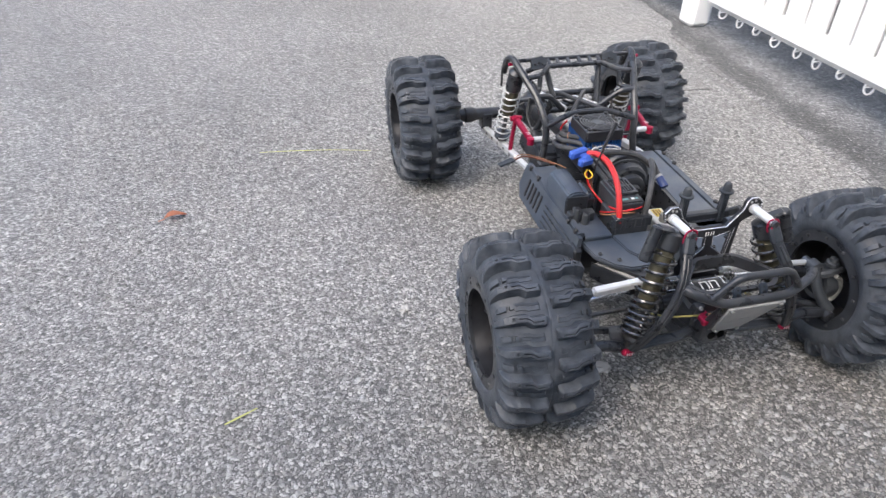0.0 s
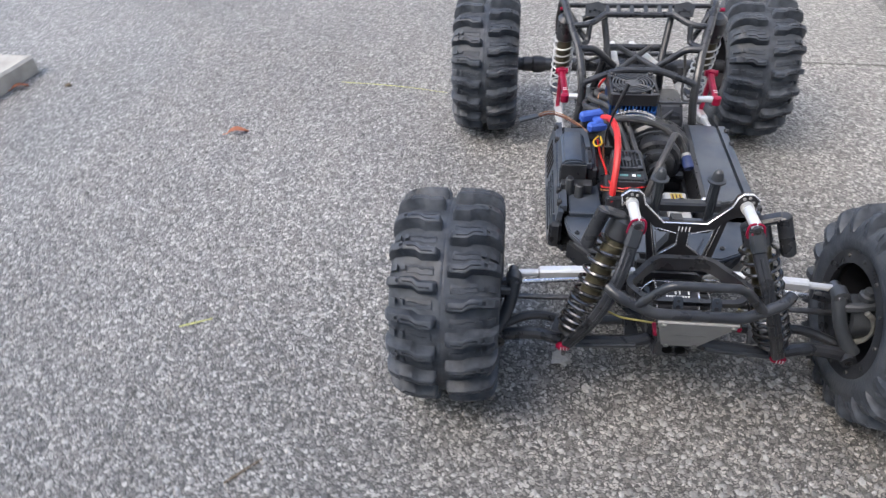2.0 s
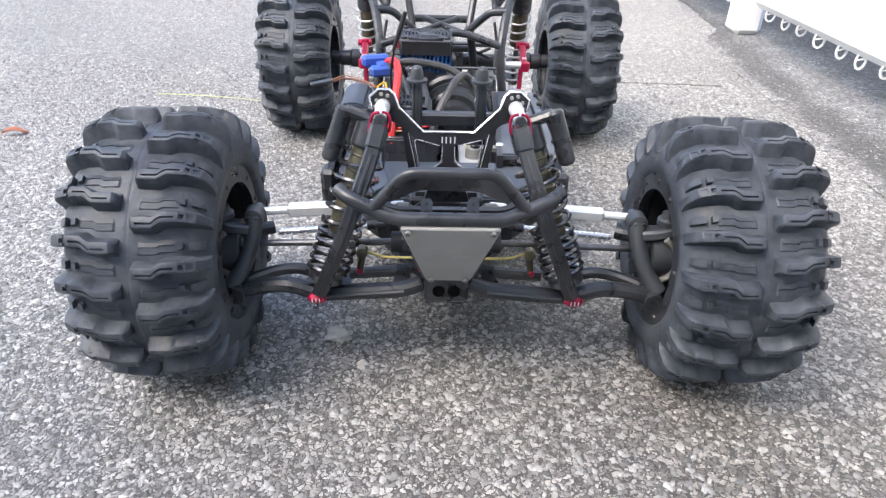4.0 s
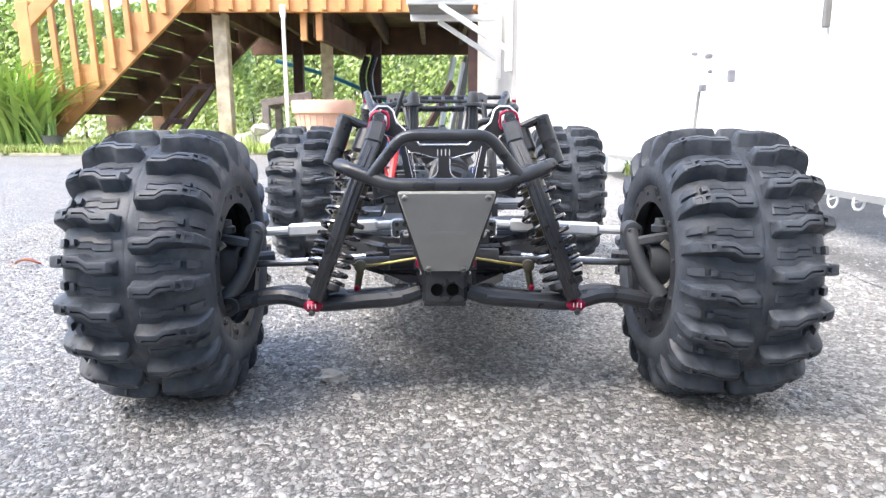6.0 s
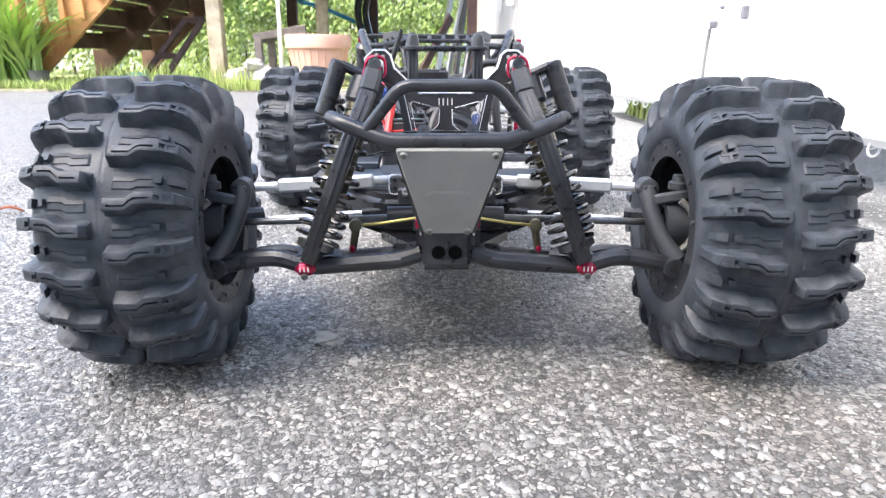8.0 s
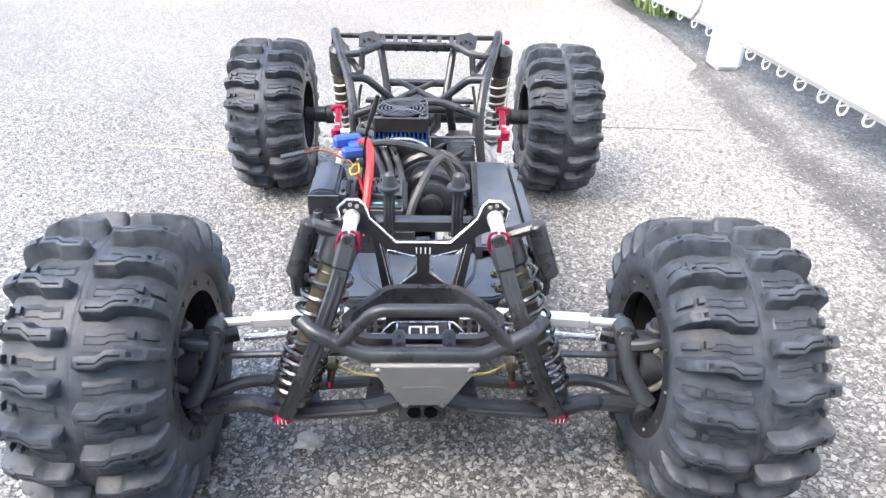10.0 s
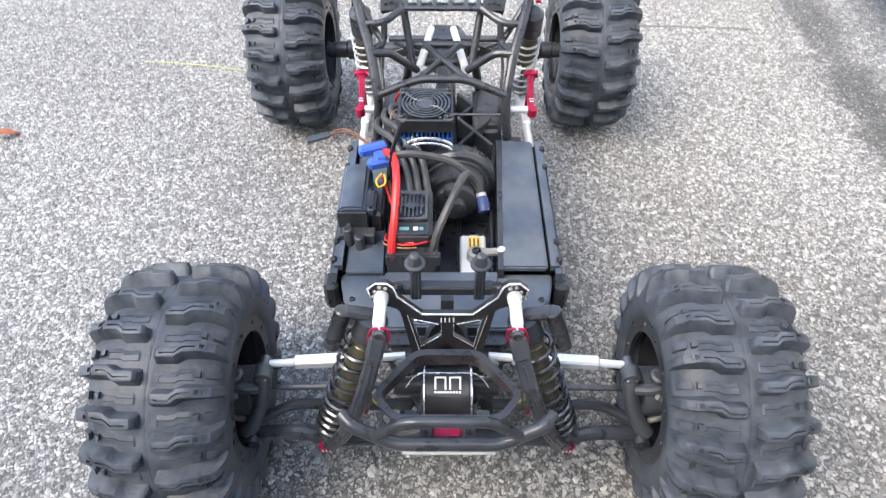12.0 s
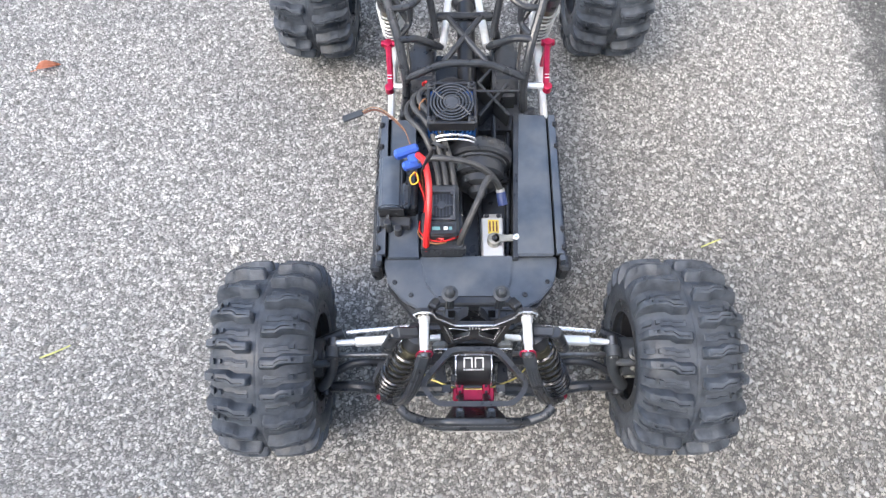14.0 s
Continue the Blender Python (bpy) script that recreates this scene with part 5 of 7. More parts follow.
# front suspension, left and right
for s in (-1, 1):
    bm = B()
    front = rounded([P(s * 0.016, -0.034, 0.0765), P(s * 0.030, -0.036, 0.0725), P(s * 0.085, -0.036, 0.0685), P(s * 0.105, -0.034, 0.074), P(s * 0.118, -0.033, 0.073), P(s * 0.142, -0.033, 0.068)], 0.008)
    tube(bm, front, 0.0056, 10)
    rear = rounded([P(s * 0.016, -0.006, 0.0735), P(s * 0.030, -0.008, 0.0695), P(s * 0.085, -0.009, 0.0660), P(s * 0.105, -0.009, 0.0715), P(s * 0.120, -0.011, 0.0705), P(s * 0.142, -0.022, 0.0670)], 0.008)
    tube(bm, rear, 0.0042, 10)
    for x0, x1, x2, x3 in ((0.064, 0.098, 0.092, 0.070), (0.024, 0.036, 0.034, 0.026)):
        poly = [(s * x0, -0.032), (s * x1, -0.032), (s * x2, -0.010), (s * x3, -0.010)]
        slab(bm, poly if s > 0 else poly[::-1], P(0, 0, 0.0705 if x0 > 0.05 else 0.0735), (1, 0, 0), (0, 1, 0), 0.005)
    arm = part("lower_arm", bm, PLASTIC, truck)
    bm = B()
    tube(bm, [P(s * 0.028, -0.0415, 0.0745), P(s * 0.078, -0.0418, 0.0702)], 0.0016, 6)
    part("arm_rib", bm, DUSTY, arm)
    bm = B()
    block(bm, P(s * 0.0865, -0.0425, 0.0690), (0.0125, 0.008, 0.0075), 0.0028)
    foot = part("shock_foot", bm, RED, arm, "red anodised shock foot")
    for x in (-0.0035, 0.0, 0.0035):
        bm = B()
        block(bm, P(s * 0.0865 + x * 0.7, -0.0468, 0.0700), (0.0006, 0.0006, 0.0030), 0)
        part("emblem_bar", bm, LABEL_W, arm)
    screw(P(s * 0.0865, -0.0472, 0.0655), (0, -1, 0), 0.0020, arm)
    screw(P(s * 0.142, -0.0395, 0.068), (0, -1, 0), 0.0030, arm)
    # upper arm: silver turnbuckle with a square middle
    bm = B()
    tube(bm, [P(s * 0.030, 0.004, 0.1165), P(s * 0.048, 0.003, 0.1155), P(s * 0.108, 0.001, 0.1125), P(s * 0.128, 0.0, 0.1115)], 0.0030, 10)
    upper = part("upper_arm", bm, ALU, truck, "bare aluminium upper arm")
    bm = B()
    beam(bm, P(s * 0.047, 0.003, 0.1155), P(s * 0.110, 0.001, 0.1125), 0.0085, 0.0085, 0.0015)
    part("arm_body", bm, ALU, upper)
    bm = B()
    lathe(bm, [(-0.005, 0.0045), (0.005, 0.0045)], P(s * 0.131, 0.0, 0.1115), (0, 1, 0), 14)
    part("ball_joint", bm, STEEL, upper)
    bm = B()
    block(bm, P(s * 0.0300, -0.004, 0.1150), (0.0135, 0.008, 0.0145), 0.0030)
    inner = part("inner_mount", bm, POST_G, upper)
    bm = B()
    tube(bm, rounded([P(s * 0.0236, -0.0084, 0.1090), P(s * 0.0362, -0.0084, 0.1090), P(s * 0.0362, -0.0084, 0.1210), P(s * 0.0236, -0.0084, 0.1210)], 0.003), 0.0008, 6)
    part("mount_edge", bm, EDGE, inner, "polished metal edge")
    for x in (0.0272, 0.0328):
        for z in (0.1122, 0.1178):
            screw(P(s * x, -0.0080, z), (0, -1, 0), 0.0017, inner, BLACK)
    # tie rod behind it and the drive shaft below
    bm = B()
    tube(bm, [P(s * 0.122, 0.017, 0.0855), P(s * 0.058, 0.022, 0.0890)], 0.0024, 10)
    rod = part("tie_rod", bm, EDGE, truck, "polished steel tie rod")
    bm = B()
    tube(bm, [P(s * 0.058, 0.022, 0.0890), P(s * 0.030, 0.026, 0.0915)], 0.0034, 10)
    part("rod_end", bm, PLASTIC, rod)
    bm = B()
    tube(bm, [P(s * 0.018, -0.006, 0.093), P(s * 0.14, -0.0065, 0.0895)], 0.0024, 10)
    shaft = part("drive_shaft", bm, STEEL, truck)
    bm = B()
    tube(bm, [P(s * 0.018, -0.006, 0.093), P(s * 0.038, -0.006, 0.0925)], 0.0075, 14)
    part("shaft_cup", bm, BLACK, shaft)
    # knuckle inside the wheel: a crescent arm from the upper eye to the lower one, the ring of the hub behind it
    bm = B()
    spine = curved([P(s * 0.1305, -0.0100, 0.1130), P(s * 0.1310, -0.0150, 0.1045), P(s * 0.1340, -0.0215, 0.0920), P(s * 0.1395, -0.0280, 0.0800), P(s * 0.1460, -0.0330, 0.0710)])
    tube(bm, spine, [0.0064 - 0.0010 * math.sin(math.pi * k / (len(spine) - 1)) for k in range(len(spine))], 12)
    lathe(bm, [(-0.0062, 0.0050), (-0.0056, 0.0064), (0.0040, 0.0066), (0.0048, 0.0054)], P(s * 0.1305, -0.0085, 0.1132), (0, 1, 0), 20)
    knuckle = part("knuckle", bm, DUSTY, truck)
    bm = B()
    ring(bm, P(s * 0.1490, -0.0085, 0.0895), (s, 0.0, 0), 0.0125, 0.0182, 0.016, 32)
    bmesh.ops.bevel(bm, geom=[e for e in bm.edges if len(e.link_faces) == 2 and e.calc_face_angle() > 1.0], offset=0.0011, segments=2, affect="EDGES")
    hub = part("hub_carrier", bm, DUSTY, knuckle)
    bm = B()
    tube(bm, curved([P(s * 0.1480, -0.0235, 0.1075), P(s * 0.1545, -0.0250, 0.1015), P(s * 0.1572, -0.0255, 0.0905), P(s * 0.1548, -0.0250, 0.0795), P(s * 0.1490, -0.0240, 0.0745)]), 0.0024, 8)
    part("carrier_lip", bm, POST_G, hub, "worn pale lip of the hub ring")
    bm = B()
    lathe(bm, [(0, 0.0050), (0.006, 0.0062), (0.020, 0.0062)], P(s * 0.1400, -0.0075, 0.0895), (s, 0, 0), 18)
    part("hub_axle", bm, STEEL, hub)
    for k in range(5):
        t = k * math.tau / 5 + 0.4
        bm = B()
        beam(bm, P(s * 0.1480, -0.0085 + 0.0055 * math.cos(t), 0.0895 + 0.0055 * math.sin(t)), P(s * 0.1480, -0.0085 + 0.0130 * math.cos(t), 0.0895 + 0.0130 * math.sin(t)), 0.0032, 0.0060, 0.0008)
        part("hub_rib", bm, PLASTIC, hub)
    bm = B()
    bent_bar(bm, [P(s * 0.1340, -0.0170, 0.1065), P(s * 0.1420, -0.0190, 0.1085), P(s * 0.1580, -0.0170, 0.1105)], 0.0070, 0.0068)
    bmesh.ops.bevel(bm, geom=[e for e in bm.edges if len(e.link_faces) == 2 and e.calc_face_angle() > 1.0], offset=0.0010, segments=2, affect="EDGES")
    part("knuckle_bracket", bm, DUSTY, knuckle)
    bm = B()
    tube(bm, [P(s * 0.142, -0.026, 0.070), P(s * 0.158, -0.016, 0.074)], 0.0050, 10)
    tube(bm, [P(s * 0.125, 0.016, 0.090), P(s * 0.148, 0.006, 0.090)], 0.0050, 10)
    part("steering_arm", bm, PLASTIC, knuckle)
    bm = B()
    lathe(bm, [(0, 0.0065), (0.004, 0.0065), (0.005, 0.0045), (0.009, 0.0040)], P(s * 0.150, -0.012, 0.113), (0, 0, 1), 14)
    part("king_pin", bm, DUSTY, knuckle)
    for x in (0.1280, 0.1335):
        screw(P(s * x, -0.0147, 0.1140), (0, -1, 0), 0.0016, knuckle, BLACK if x > 0.13 else STEEL)
    bm = B()
    ring(bm, P(s * 0.142, -0.0385, 0.068), (0, 1, 0), 0.0030, 0.0062, 0.006, 16)
    part("arm_eye", bm, PLASTIC, knuckle)
    # shock: reservoir, bronze body, spring
    top, bot = P(s * 0.0490, -0.010, 0.176), P(s * 0.0835, -0.038, 0.074)
    ax = (bot - top).normalized()
    bm = B()
    lathe(bm, [(0, 0.0085), (0.062, 0.0085), (0.064, 0.007)], top + ax * 0.006, ax, 18)
    shock = part("front_shock", bm, BRONZE, truck, "bronze shock absorber with a dark spring")
    bm = B()
    lathe(bm, [(-0.006, 0.007), (-0.004, 0.0105), (0.010, 0.0108), (0.012, 0.0095)], top, ax, 18)
    part("shock_cap", bm, PLASTIC, shock)
    bm = B()
    lathe(bm, [(0, 0.0025), (0.032, 0.0025)], top + ax * 0.068, ax, 10)
    lathe(bm, [(0, 0.0115), (0.004, 0.0115), (0.007, 0.006), (0.014, 0.005)], bot - ax * 0.011, ax, 16)
    part("shock_rod", bm, STEEL, shock)
    bm = B()
    a0, b0 = top + ax * 0.014, bot - ax * 0.012
    mid = a0 + (b0 - a0) * 0.58
    tube(bm, helix(a0, mid, 0.0132, 5.2), 0.0016, 6)
    tube(bm, helix(mid, b0, 0.0132, 5.6), 0.0016, 6)
    part("spring", bm, SPRING, shock)
    for k in range(5):
        bm = B()
        lathe(bm, [(0, 0.0086), (0.0008, 0.0092), (0.0016, 0.0086)], top + ax * (0.016 + 0.010 * k), ax, 16)
        part("body_ring", bm, BRONZE, shock)
    bm = B()
    lathe(bm, [(0, 0.0045), (0.0012, 0.0056), (0.0335, 0.0056), (0.035, 0.0046)], P(s * 0.0645, -0.011, 0.1915), (P(s * 0.0755, -0.0165, 0.160) - P(s * 0.0645, -0.011, 0.1915)), 16)
    part("reservoir", bm, PLASTIC, shock)
    bm = B()
    beam(bm, P(s * 0.047, -0.008, 0.1815), P(s * 0.0655, -0.011, 0.1900), 0.010, 0.006, 0.002)
    part("reservoir_arm", bm, PLASTIC, shock)
    # flat strut in front of the shock
    bm = B()
    line = curved([P(s * 0.0420, -0.0265, 0.188), P(s * 0.0465, -0.0370, 0.172), P(s * 0.0530, -0.0500, 0.155), P(s * 0.0615, -0.0560, 0.132), P(s * 0.0720, -0.0540, 0.105), P(s * 0.084, -0.0455, 0.075)], 2)
    bent_bar(bm, line, 0.0095, 0.0055)
    strut = part("shock_strut", bm, PLASTIC, truck)
    bm = B()
    bent_bar(bm, [p + Vector((0, -0.003, 0.0008)) for p in line[2:]], 0.0022, 0.0016)
    part("strut_rib", bm, PLASTIC, strut)
    bm = B()
    beam(bm, P(s * 0.0422, -0.0275, 0.1875), P(s * 0.0460, -0.0360, 0.1735), 0.0108, 0.0075, 0.002, up=(0, -1, 0.2))
    part("strut_cap", bm, DUSTY, strut)
    bm = B()
    for k in (-1, 1):
        tube(bm, curved([P(s * 0.0415 + k * 0.0008, -0.0272, 0.1945), P(s * 0.0415 + k * 0.0048, -0.0272, 0.1925), P(s * 0.0422 + k * 0.0062, -0.028, 0.186), P(s * 0.043 + k * 0.0058, -0.029, 0.1825)]), 0.0009, 7)
    block(bm, P(s * 0.0425, -0.0305, 0.1868), (0.0085, 0.002, 0.003), 0.0006)
    part("strut_clevis", bm, RED, strut, "red anodised clevis")
    # silver standoff between tower and strut
    bm = B()
    lathe(bm, [(0, 0.0048), (0.006, 0.0048), (0.0062, 0.0041), (0.024, 0.0041), (0.026, 0.0036), (0.032, 0.0036)], P(s * 0.0425, 0.004, 0.1875), (0, -1, 0.08), 16)
    off = part("standoff", bm, ALU, truck, "bare aluminium standoff")
    bm = B()
    lathe(bm, [(0, 0.0036), (0.003, 0.0036), (0.003, 0.0022), (0.0015, 0.0020)], P(s * 0.0418, -0.0285, 0.1902), (0, -1, 0.08), 12)
    part("standoff_screw", bm, STEEL, off)

# shock tower: black plate with a bright chamfered upper edge
TUX, TUY = Vector((1, 0, 0)), Vector((0, 0.16, 1)).normalized()
TO = P(0, 0.0015, 0.168)


def tower_outline():
    h = [(0.0, 0.004), (0.0165, 0.004), (0.0325, 0.0195), (0.0350, 0.0275), (0.0385, 0.0305), (0.0455, 0.0305), (0.0510, 0.0255), (0.0495, 0.0175)]
    low = [(0.0425, 0.012), (0.0335, 0.0085), (0.0185, -0.0045), (0.0, -0.0045)]
    right = h + low
    left = [(-x, y) for x, y in reversed(right[1:-1])]
    return right + left, h


outline, upper_line = tower_outline()
bm = B()
slab(bm, outline, TO, TUX, TUY, 0.004)
tower = part("shock_tower", bm, BLACK, truck)
bm = B()
line = [(-x, y) for x, y in reversed(upper_line)] + upper_line[1:]
tube(bm, [TO + TUX * x + TUY * y + Vector((0, -0.0022, 0)) for x, y in line], 0.0008, 6)
part("bright_edge", bm, EDGE, tower, "bright chamfered edge")
for s in (-1, 1):
    bm = B()
    slab(bm, [(s * 0.0250, 0.002), (s * 0.0312, 0.008), (s * 0.0240, -0.034), (s * 0.0170, -0.034)], TO, TUX, TUY, 0.004)
    part("tower_leg", bm, BLACK, tower)
    bm = B()
    tube(bm, [TO + TUX * s * 0.0262 + TUY * 0.003 + Vector((0, -0.002, 0)), TO + TUX * s * 0.0182 + TUY * -0.034 + Vector((0, -0.002, 0))], 0.0005, 5)
    part("leg_edge", bm, EDGE, tower)
    bm = B()
    slab(bm, [(s * 0.0036, -0.004), (s * 0.0036, -0.0165), (s * 0.018, -0.0275), (s * 0.021, -0.034), (s * 0.010, -0.0335), (0, -0.0235), (0, -0.004)], TO, TUX, TUY, 0.0045)
    part("tower_web", bm, BLACK, tower)
    for edge in (((0.0040, -0.0055), (0.0042, -0.0155), (0.0178, -0.0262)), ((0.0060, -0.0050), (0.0225, -0.0005), (0.0178, -0.0262))):
        bm = B()
        tube(bm, rounded([TO + TUX * s * x + TUY * y + Vector((0, -0.0023, 0)) for x, y in edge], 0.003), 0.0004, 5)
        part("web_edge", bm, EDGE, tower)
    for x, y in ((0.0395, 0.0265), (0.0435, 0.0275), (0.0465, 0.0235), (0.0475, 0.0195), (0.0435, 0.022)):
        bm = B()
        lathe(bm, [(0, 0.0013), (0.0052, 0.0013), (0.0054, 0.0009)], TO + TUX * s * x + TUY * y + Vector((0, 0.0024, 0)), (0, -1, 0), 8)
        part("tower_hole", bm, GREY, tower)
for x in (-0.0042, -0.0016, 0.0012, 0.004):
    bm = B()
    block(bm, TO + TUX * x + TUY * -0.0012 + Vector((0, -0.0024, 0)), (0.0008, 0.0006, 0.0042), 0)
    part("emblem_bar", bm, LABEL_W, tower)
bm = B()
slab(bm, [(-0.019, 0.104), (0.019, 0.104), (0.011, 0.130), (0.0045, 0.140), (0.0045, 0.160), (-0.0045, 0.160), (-0.0045, 0.140), (-0.011, 0.130)], P(0, 0.0095, 0), (1, 0, 0), (0, 0.1, 1), 0.010)
part("tower_mount", bm, PLASTIC, tower)
# body posts on their cross bar
bm = B()
beam(bm, P(-0.032, 0.021, 0.1735), P(0.032, 0.021, 0.1735), 0.008, 0.009, 0.0015)
bar = part("post_crossbar", bm, PLASTIC, truck)
for s in (-1, 1):
    bm = B()
    lathe(bm, [(0, 0.0034), (0.0315, 0.0032), (0.0318, 0.0050), (0.0324, 0.0069), (0.0340, 0.0069), (0.0345, 0.0046), (0.0362, 0.0042), (0.0385, 0.0040), (0.0412, 0.0032), (0.0426, 0.0016)], P(s * 0.0212, 0.0195, 0.1665), (0, 0, 1), 22)
    for k in range(4):
        t = k * math.tau / 4 + math.pi / 4
        beam(bm, P(s * 0.0212 + 0.0034 * math.cos(t), 0.0195 + 0.0034 * math.sin(t), 0.1665), P(s * 0.0212 + 0.0029 * math.cos(t), 0.0195 + 0.0029 * math.sin(t), 0.1985), 0.0022, 0.0022, 0.0004)
    post = part("body_post", bm, DUSTY, bar)
    bm = B()
    lathe(bm, [(-0.0033, 0.0013), (0.0033, 0.0013)], P(s * 0.0212, 0.0195, 0.2058), (0, 1, 0), 8)
    part("pin_hole", bm, BLACK, bar)
    bm = B()
    beam(bm, P(s * 0.032, 0.021, 0.1735), P(s * 0.037, 0.012, 0.182), 0.008, 0.008, 0.0015)
    part("bar_end", bm, PLASTIC, bar)

# chassis tub
bm = B()
slab(bm, [(-0.098, 0.092), (-0.085, 0.078), (0.085, 0.078), (0.098, 0.092), (0.098, 0.245), (0.070, 0.275), (0.05, 0.345), (-0.05, 0.345), (-0.070, 0.275), (-0.098, 0.245)], P(0, 0, 0.0755), (1, 0, 0), (0, 1, 0), 0.007)
tub = part("chassis_tub", bm, PLASTIC, truck)
bm = B()
slab(bm, [(-0.085, 0.087), (-0.085, 0.078), (-0.081, 0.060), (-0.066, 0.042), (-0.050, 0.034), (0.050, 0.034), (0.066, 0.042), (0.081, 0.060), (0.085, 0.078), (0.085, 0.087)], P(0, 0, 0.1030), (1, 0, 0), (0, 1, 0.05), 0.006)
bmesh.ops.bevel(bm, geom=bm.edges[:], offset=0.0015, segments=2, affect="EDGES")
nose = part("front_deck", bm, SLATE, tub)
bm = B()
slab(bm, [(-0.050, 0.087), (-0.044, 0.058), (-0.026, 0.035), (0.026, 0.035), (0.038, 0.058), (0.042, 0.087)], P(0, 0, 0.1062), (1, 0, 0), (0, 1, 0.05), 0.005)
bmesh.ops.bevel(bm, geom=bm.edges[:], offset=0.0012, segments=2, affect="EDGES")
part("deck_plate", bm, SLATE, nose)
bm = B()
slab(bm, [(-0.086, 0.066), (-0.046, 0.017), (0.046, 0.017), (0.086, 0.066)], P(0, 0, 0.0880), (1, 0, 0), (0, 1, 0), 0.029)
bmesh.ops.bevel(bm, geom=bm.edges[:], offset=0.006, segments=3, affect="EDGES")
part("front_box", bm, PLASTIC, tub)
for x, y in ((-0.0745, 0.061), (0.0745, 0.061), (-0.0585, 0.048), (0.0520, 0.048)):
    screw(P(x, y, 0.1062 + y * 0.05), (0, 0, 1), 0.0024, nose, PLASTIC)
bm = B()
block(bm, P(0.0, 0.0275, 0.1075), (0.054, 0.013, 0.011), 0.002)
socket = part("front_socket", bm, PLASTIC, nose)
for x, w in ((-0.019, 0.007), (0.0, 0.016), (0.019, 0.007)):
    bm = B()
    block(bm, P(x, 0.0275, 0.1130), (w, 0.007, 0.0006), 0.0002)
    part("socket_hole", bm, HOLE, socket)
for s in (-1, 1):
    bm = B()
    # side wall, leaning out towards its foot
    slab(bm, [(0.080, 0.0), (0.245, 0.0), (0.250, -0.030), (0.240, -0.043), (0.088, -0.043), (0.076, -0.024)], P(s * 0.0895, 0, 0.1185), (0, 1, 0), (-s * 0.2, 0, 1), 0.005)
    wallp = part("side_panel", bm, SLATE, tub)
    for k in range(5):
        bm = B()
        beam(bm, P(s * 0.0936, 0.222 - k * 0.010, 0.110), P(s * 0.0984, 0.226 - k * 0.010, 0.086), 0.0038, 0.003, 0.0004, up=(s, 0, 0))
        part("side_slot", bm, BLACK, wallp)
    for k in range(4):
        bm = B()
        beam(bm, P(s * 0.0945, 0.095, 0.106 - k * 0.007), P(s * 0.0945, 0.168, 0.106 - k * 0.007), 0.003 + 0.0028 * k, 0.002, 0.0005)
        part("side_rib", bm, PLASTIC, wallp)
    for y in (0.092, 0.112, 0.206, 0.232):
        bm = B()
        block(bm, P(s * 0.0908, y, 0.1205), (0.0048, 0.0058, 0.0075), 0.0014)
        part("panel_clip", bm, BLACK, wallp)
    bm = B()
    slab(bm, [(s * 0.0836, 0.086), (s * 0.0905, 0.086), (s * 0.0912, 0.244), (s * 0.0846, 0.244)][::s], P(0, 0, 0.1180), (1, 0, 0), (0, 1, 0), 0.006)
    part("side_rail", bm, SLATE, wallp)
    bm = B()
    beam(bm, P(s * 0.0826, 0.086, 0.1130), P(s * 0.0834, 0.244, 0.1130), 0.0060, 0.0030, 0)
    part("gap_floor", bm, HOLE, wallp)
    bm = B()
    block(bm, P(s * 0.0935, 0.082, 0.094), (0.012, 0.018, 0.030), 0.003)
    part("corner_guard", bm, PLASTIC, wallp)
# battery lid on one side
bm = B()
slab(bm, [(0.044, 0.084), (0.0812, 0.084), (0.0822, 0.244), (0.052, 0.246), (0.049, 0.16)], P(0, 0, 0.1185), (1, 0, 0), (0, 1, 0), 0.006)
bmesh.ops.bevel(bm, geom=bm.edges[:], offset=0.0015, segments=2, affect="EDGES")
lid = part("battery_lid", bm, SLATE, tub)
bm = B()
slab(bm, [(0.046, 0.082), (0.053, 0.246), (0.048, 0.246), (0.041, 0.082)], P(0, 0, 0.106), (1, 0, 0), (0, 1, 0), 0.030)
part("lid_wall", bm, PLASTIC, tub)
# tray on the other side
bm = B()
slab(bm, [(-0.0815, 0.084), (-0.0500, 0.084), (-0.0520, 0.125), (-0.0550, 0.243), (-0.0825, 0.243)], P(0, 0, 0.1125), (1, 0, 0), (0, 1, 0), 0.006)
bmesh.ops.bevel(bm, geom=bm.edges[:], offset=0.0012, segments=1, affect="EDGES")
tray = part("side_tray", bm, SLATE, tub)
for a, b in (((0.012, 0.09, 0.084), (0.012, 0.24, 0.084)), ((-0.008, 0.09, 0.084), (-0.008, 0.24, 0.084)), ((0.038, 0.09, 0.088), (0.044, 0.24, 0.088))):
    bm = B()
    beam(bm, P(*a), P(*b), 0.004, 0.014, 0.001)
    part("floor_rib", bm, PLASTIC, tub)

# receiver box: rounded lid, latch tower at its side, bosses in front
bm = B()
slab(bm, [(-0.0125, -0.021), (0.0125, -0.021), (0.0130, 0.004), (0.0100, 0.0105), (0.0050, 0.0130), (-0.0050, 0.0130), (-0.0105, 0.0105), (-0.0135, 0.004)], P(-0.0775, 0.153, 0.1340), (1, 0, 0), (0, 0, 1), 0.056)
bmesh.ops.bevel(bm, geom=bm.edges[:], offset=0.0018, segments=2, affect="EDGES")
rxbox = part("receiver_box", bm, SLATE, truck)
bm = B()
block(bm, P(-0.0775, 0.1245, 0.1315), (0.0250, 0.0015, 0.0220), 0.0006)
part("lid_end", bm, PLASTIC, rxbox)
bm = B()
block(bm, P(-0.0590, 0.150, 0.1240), (0.0130, 0.042, 0.024), 0.0025)
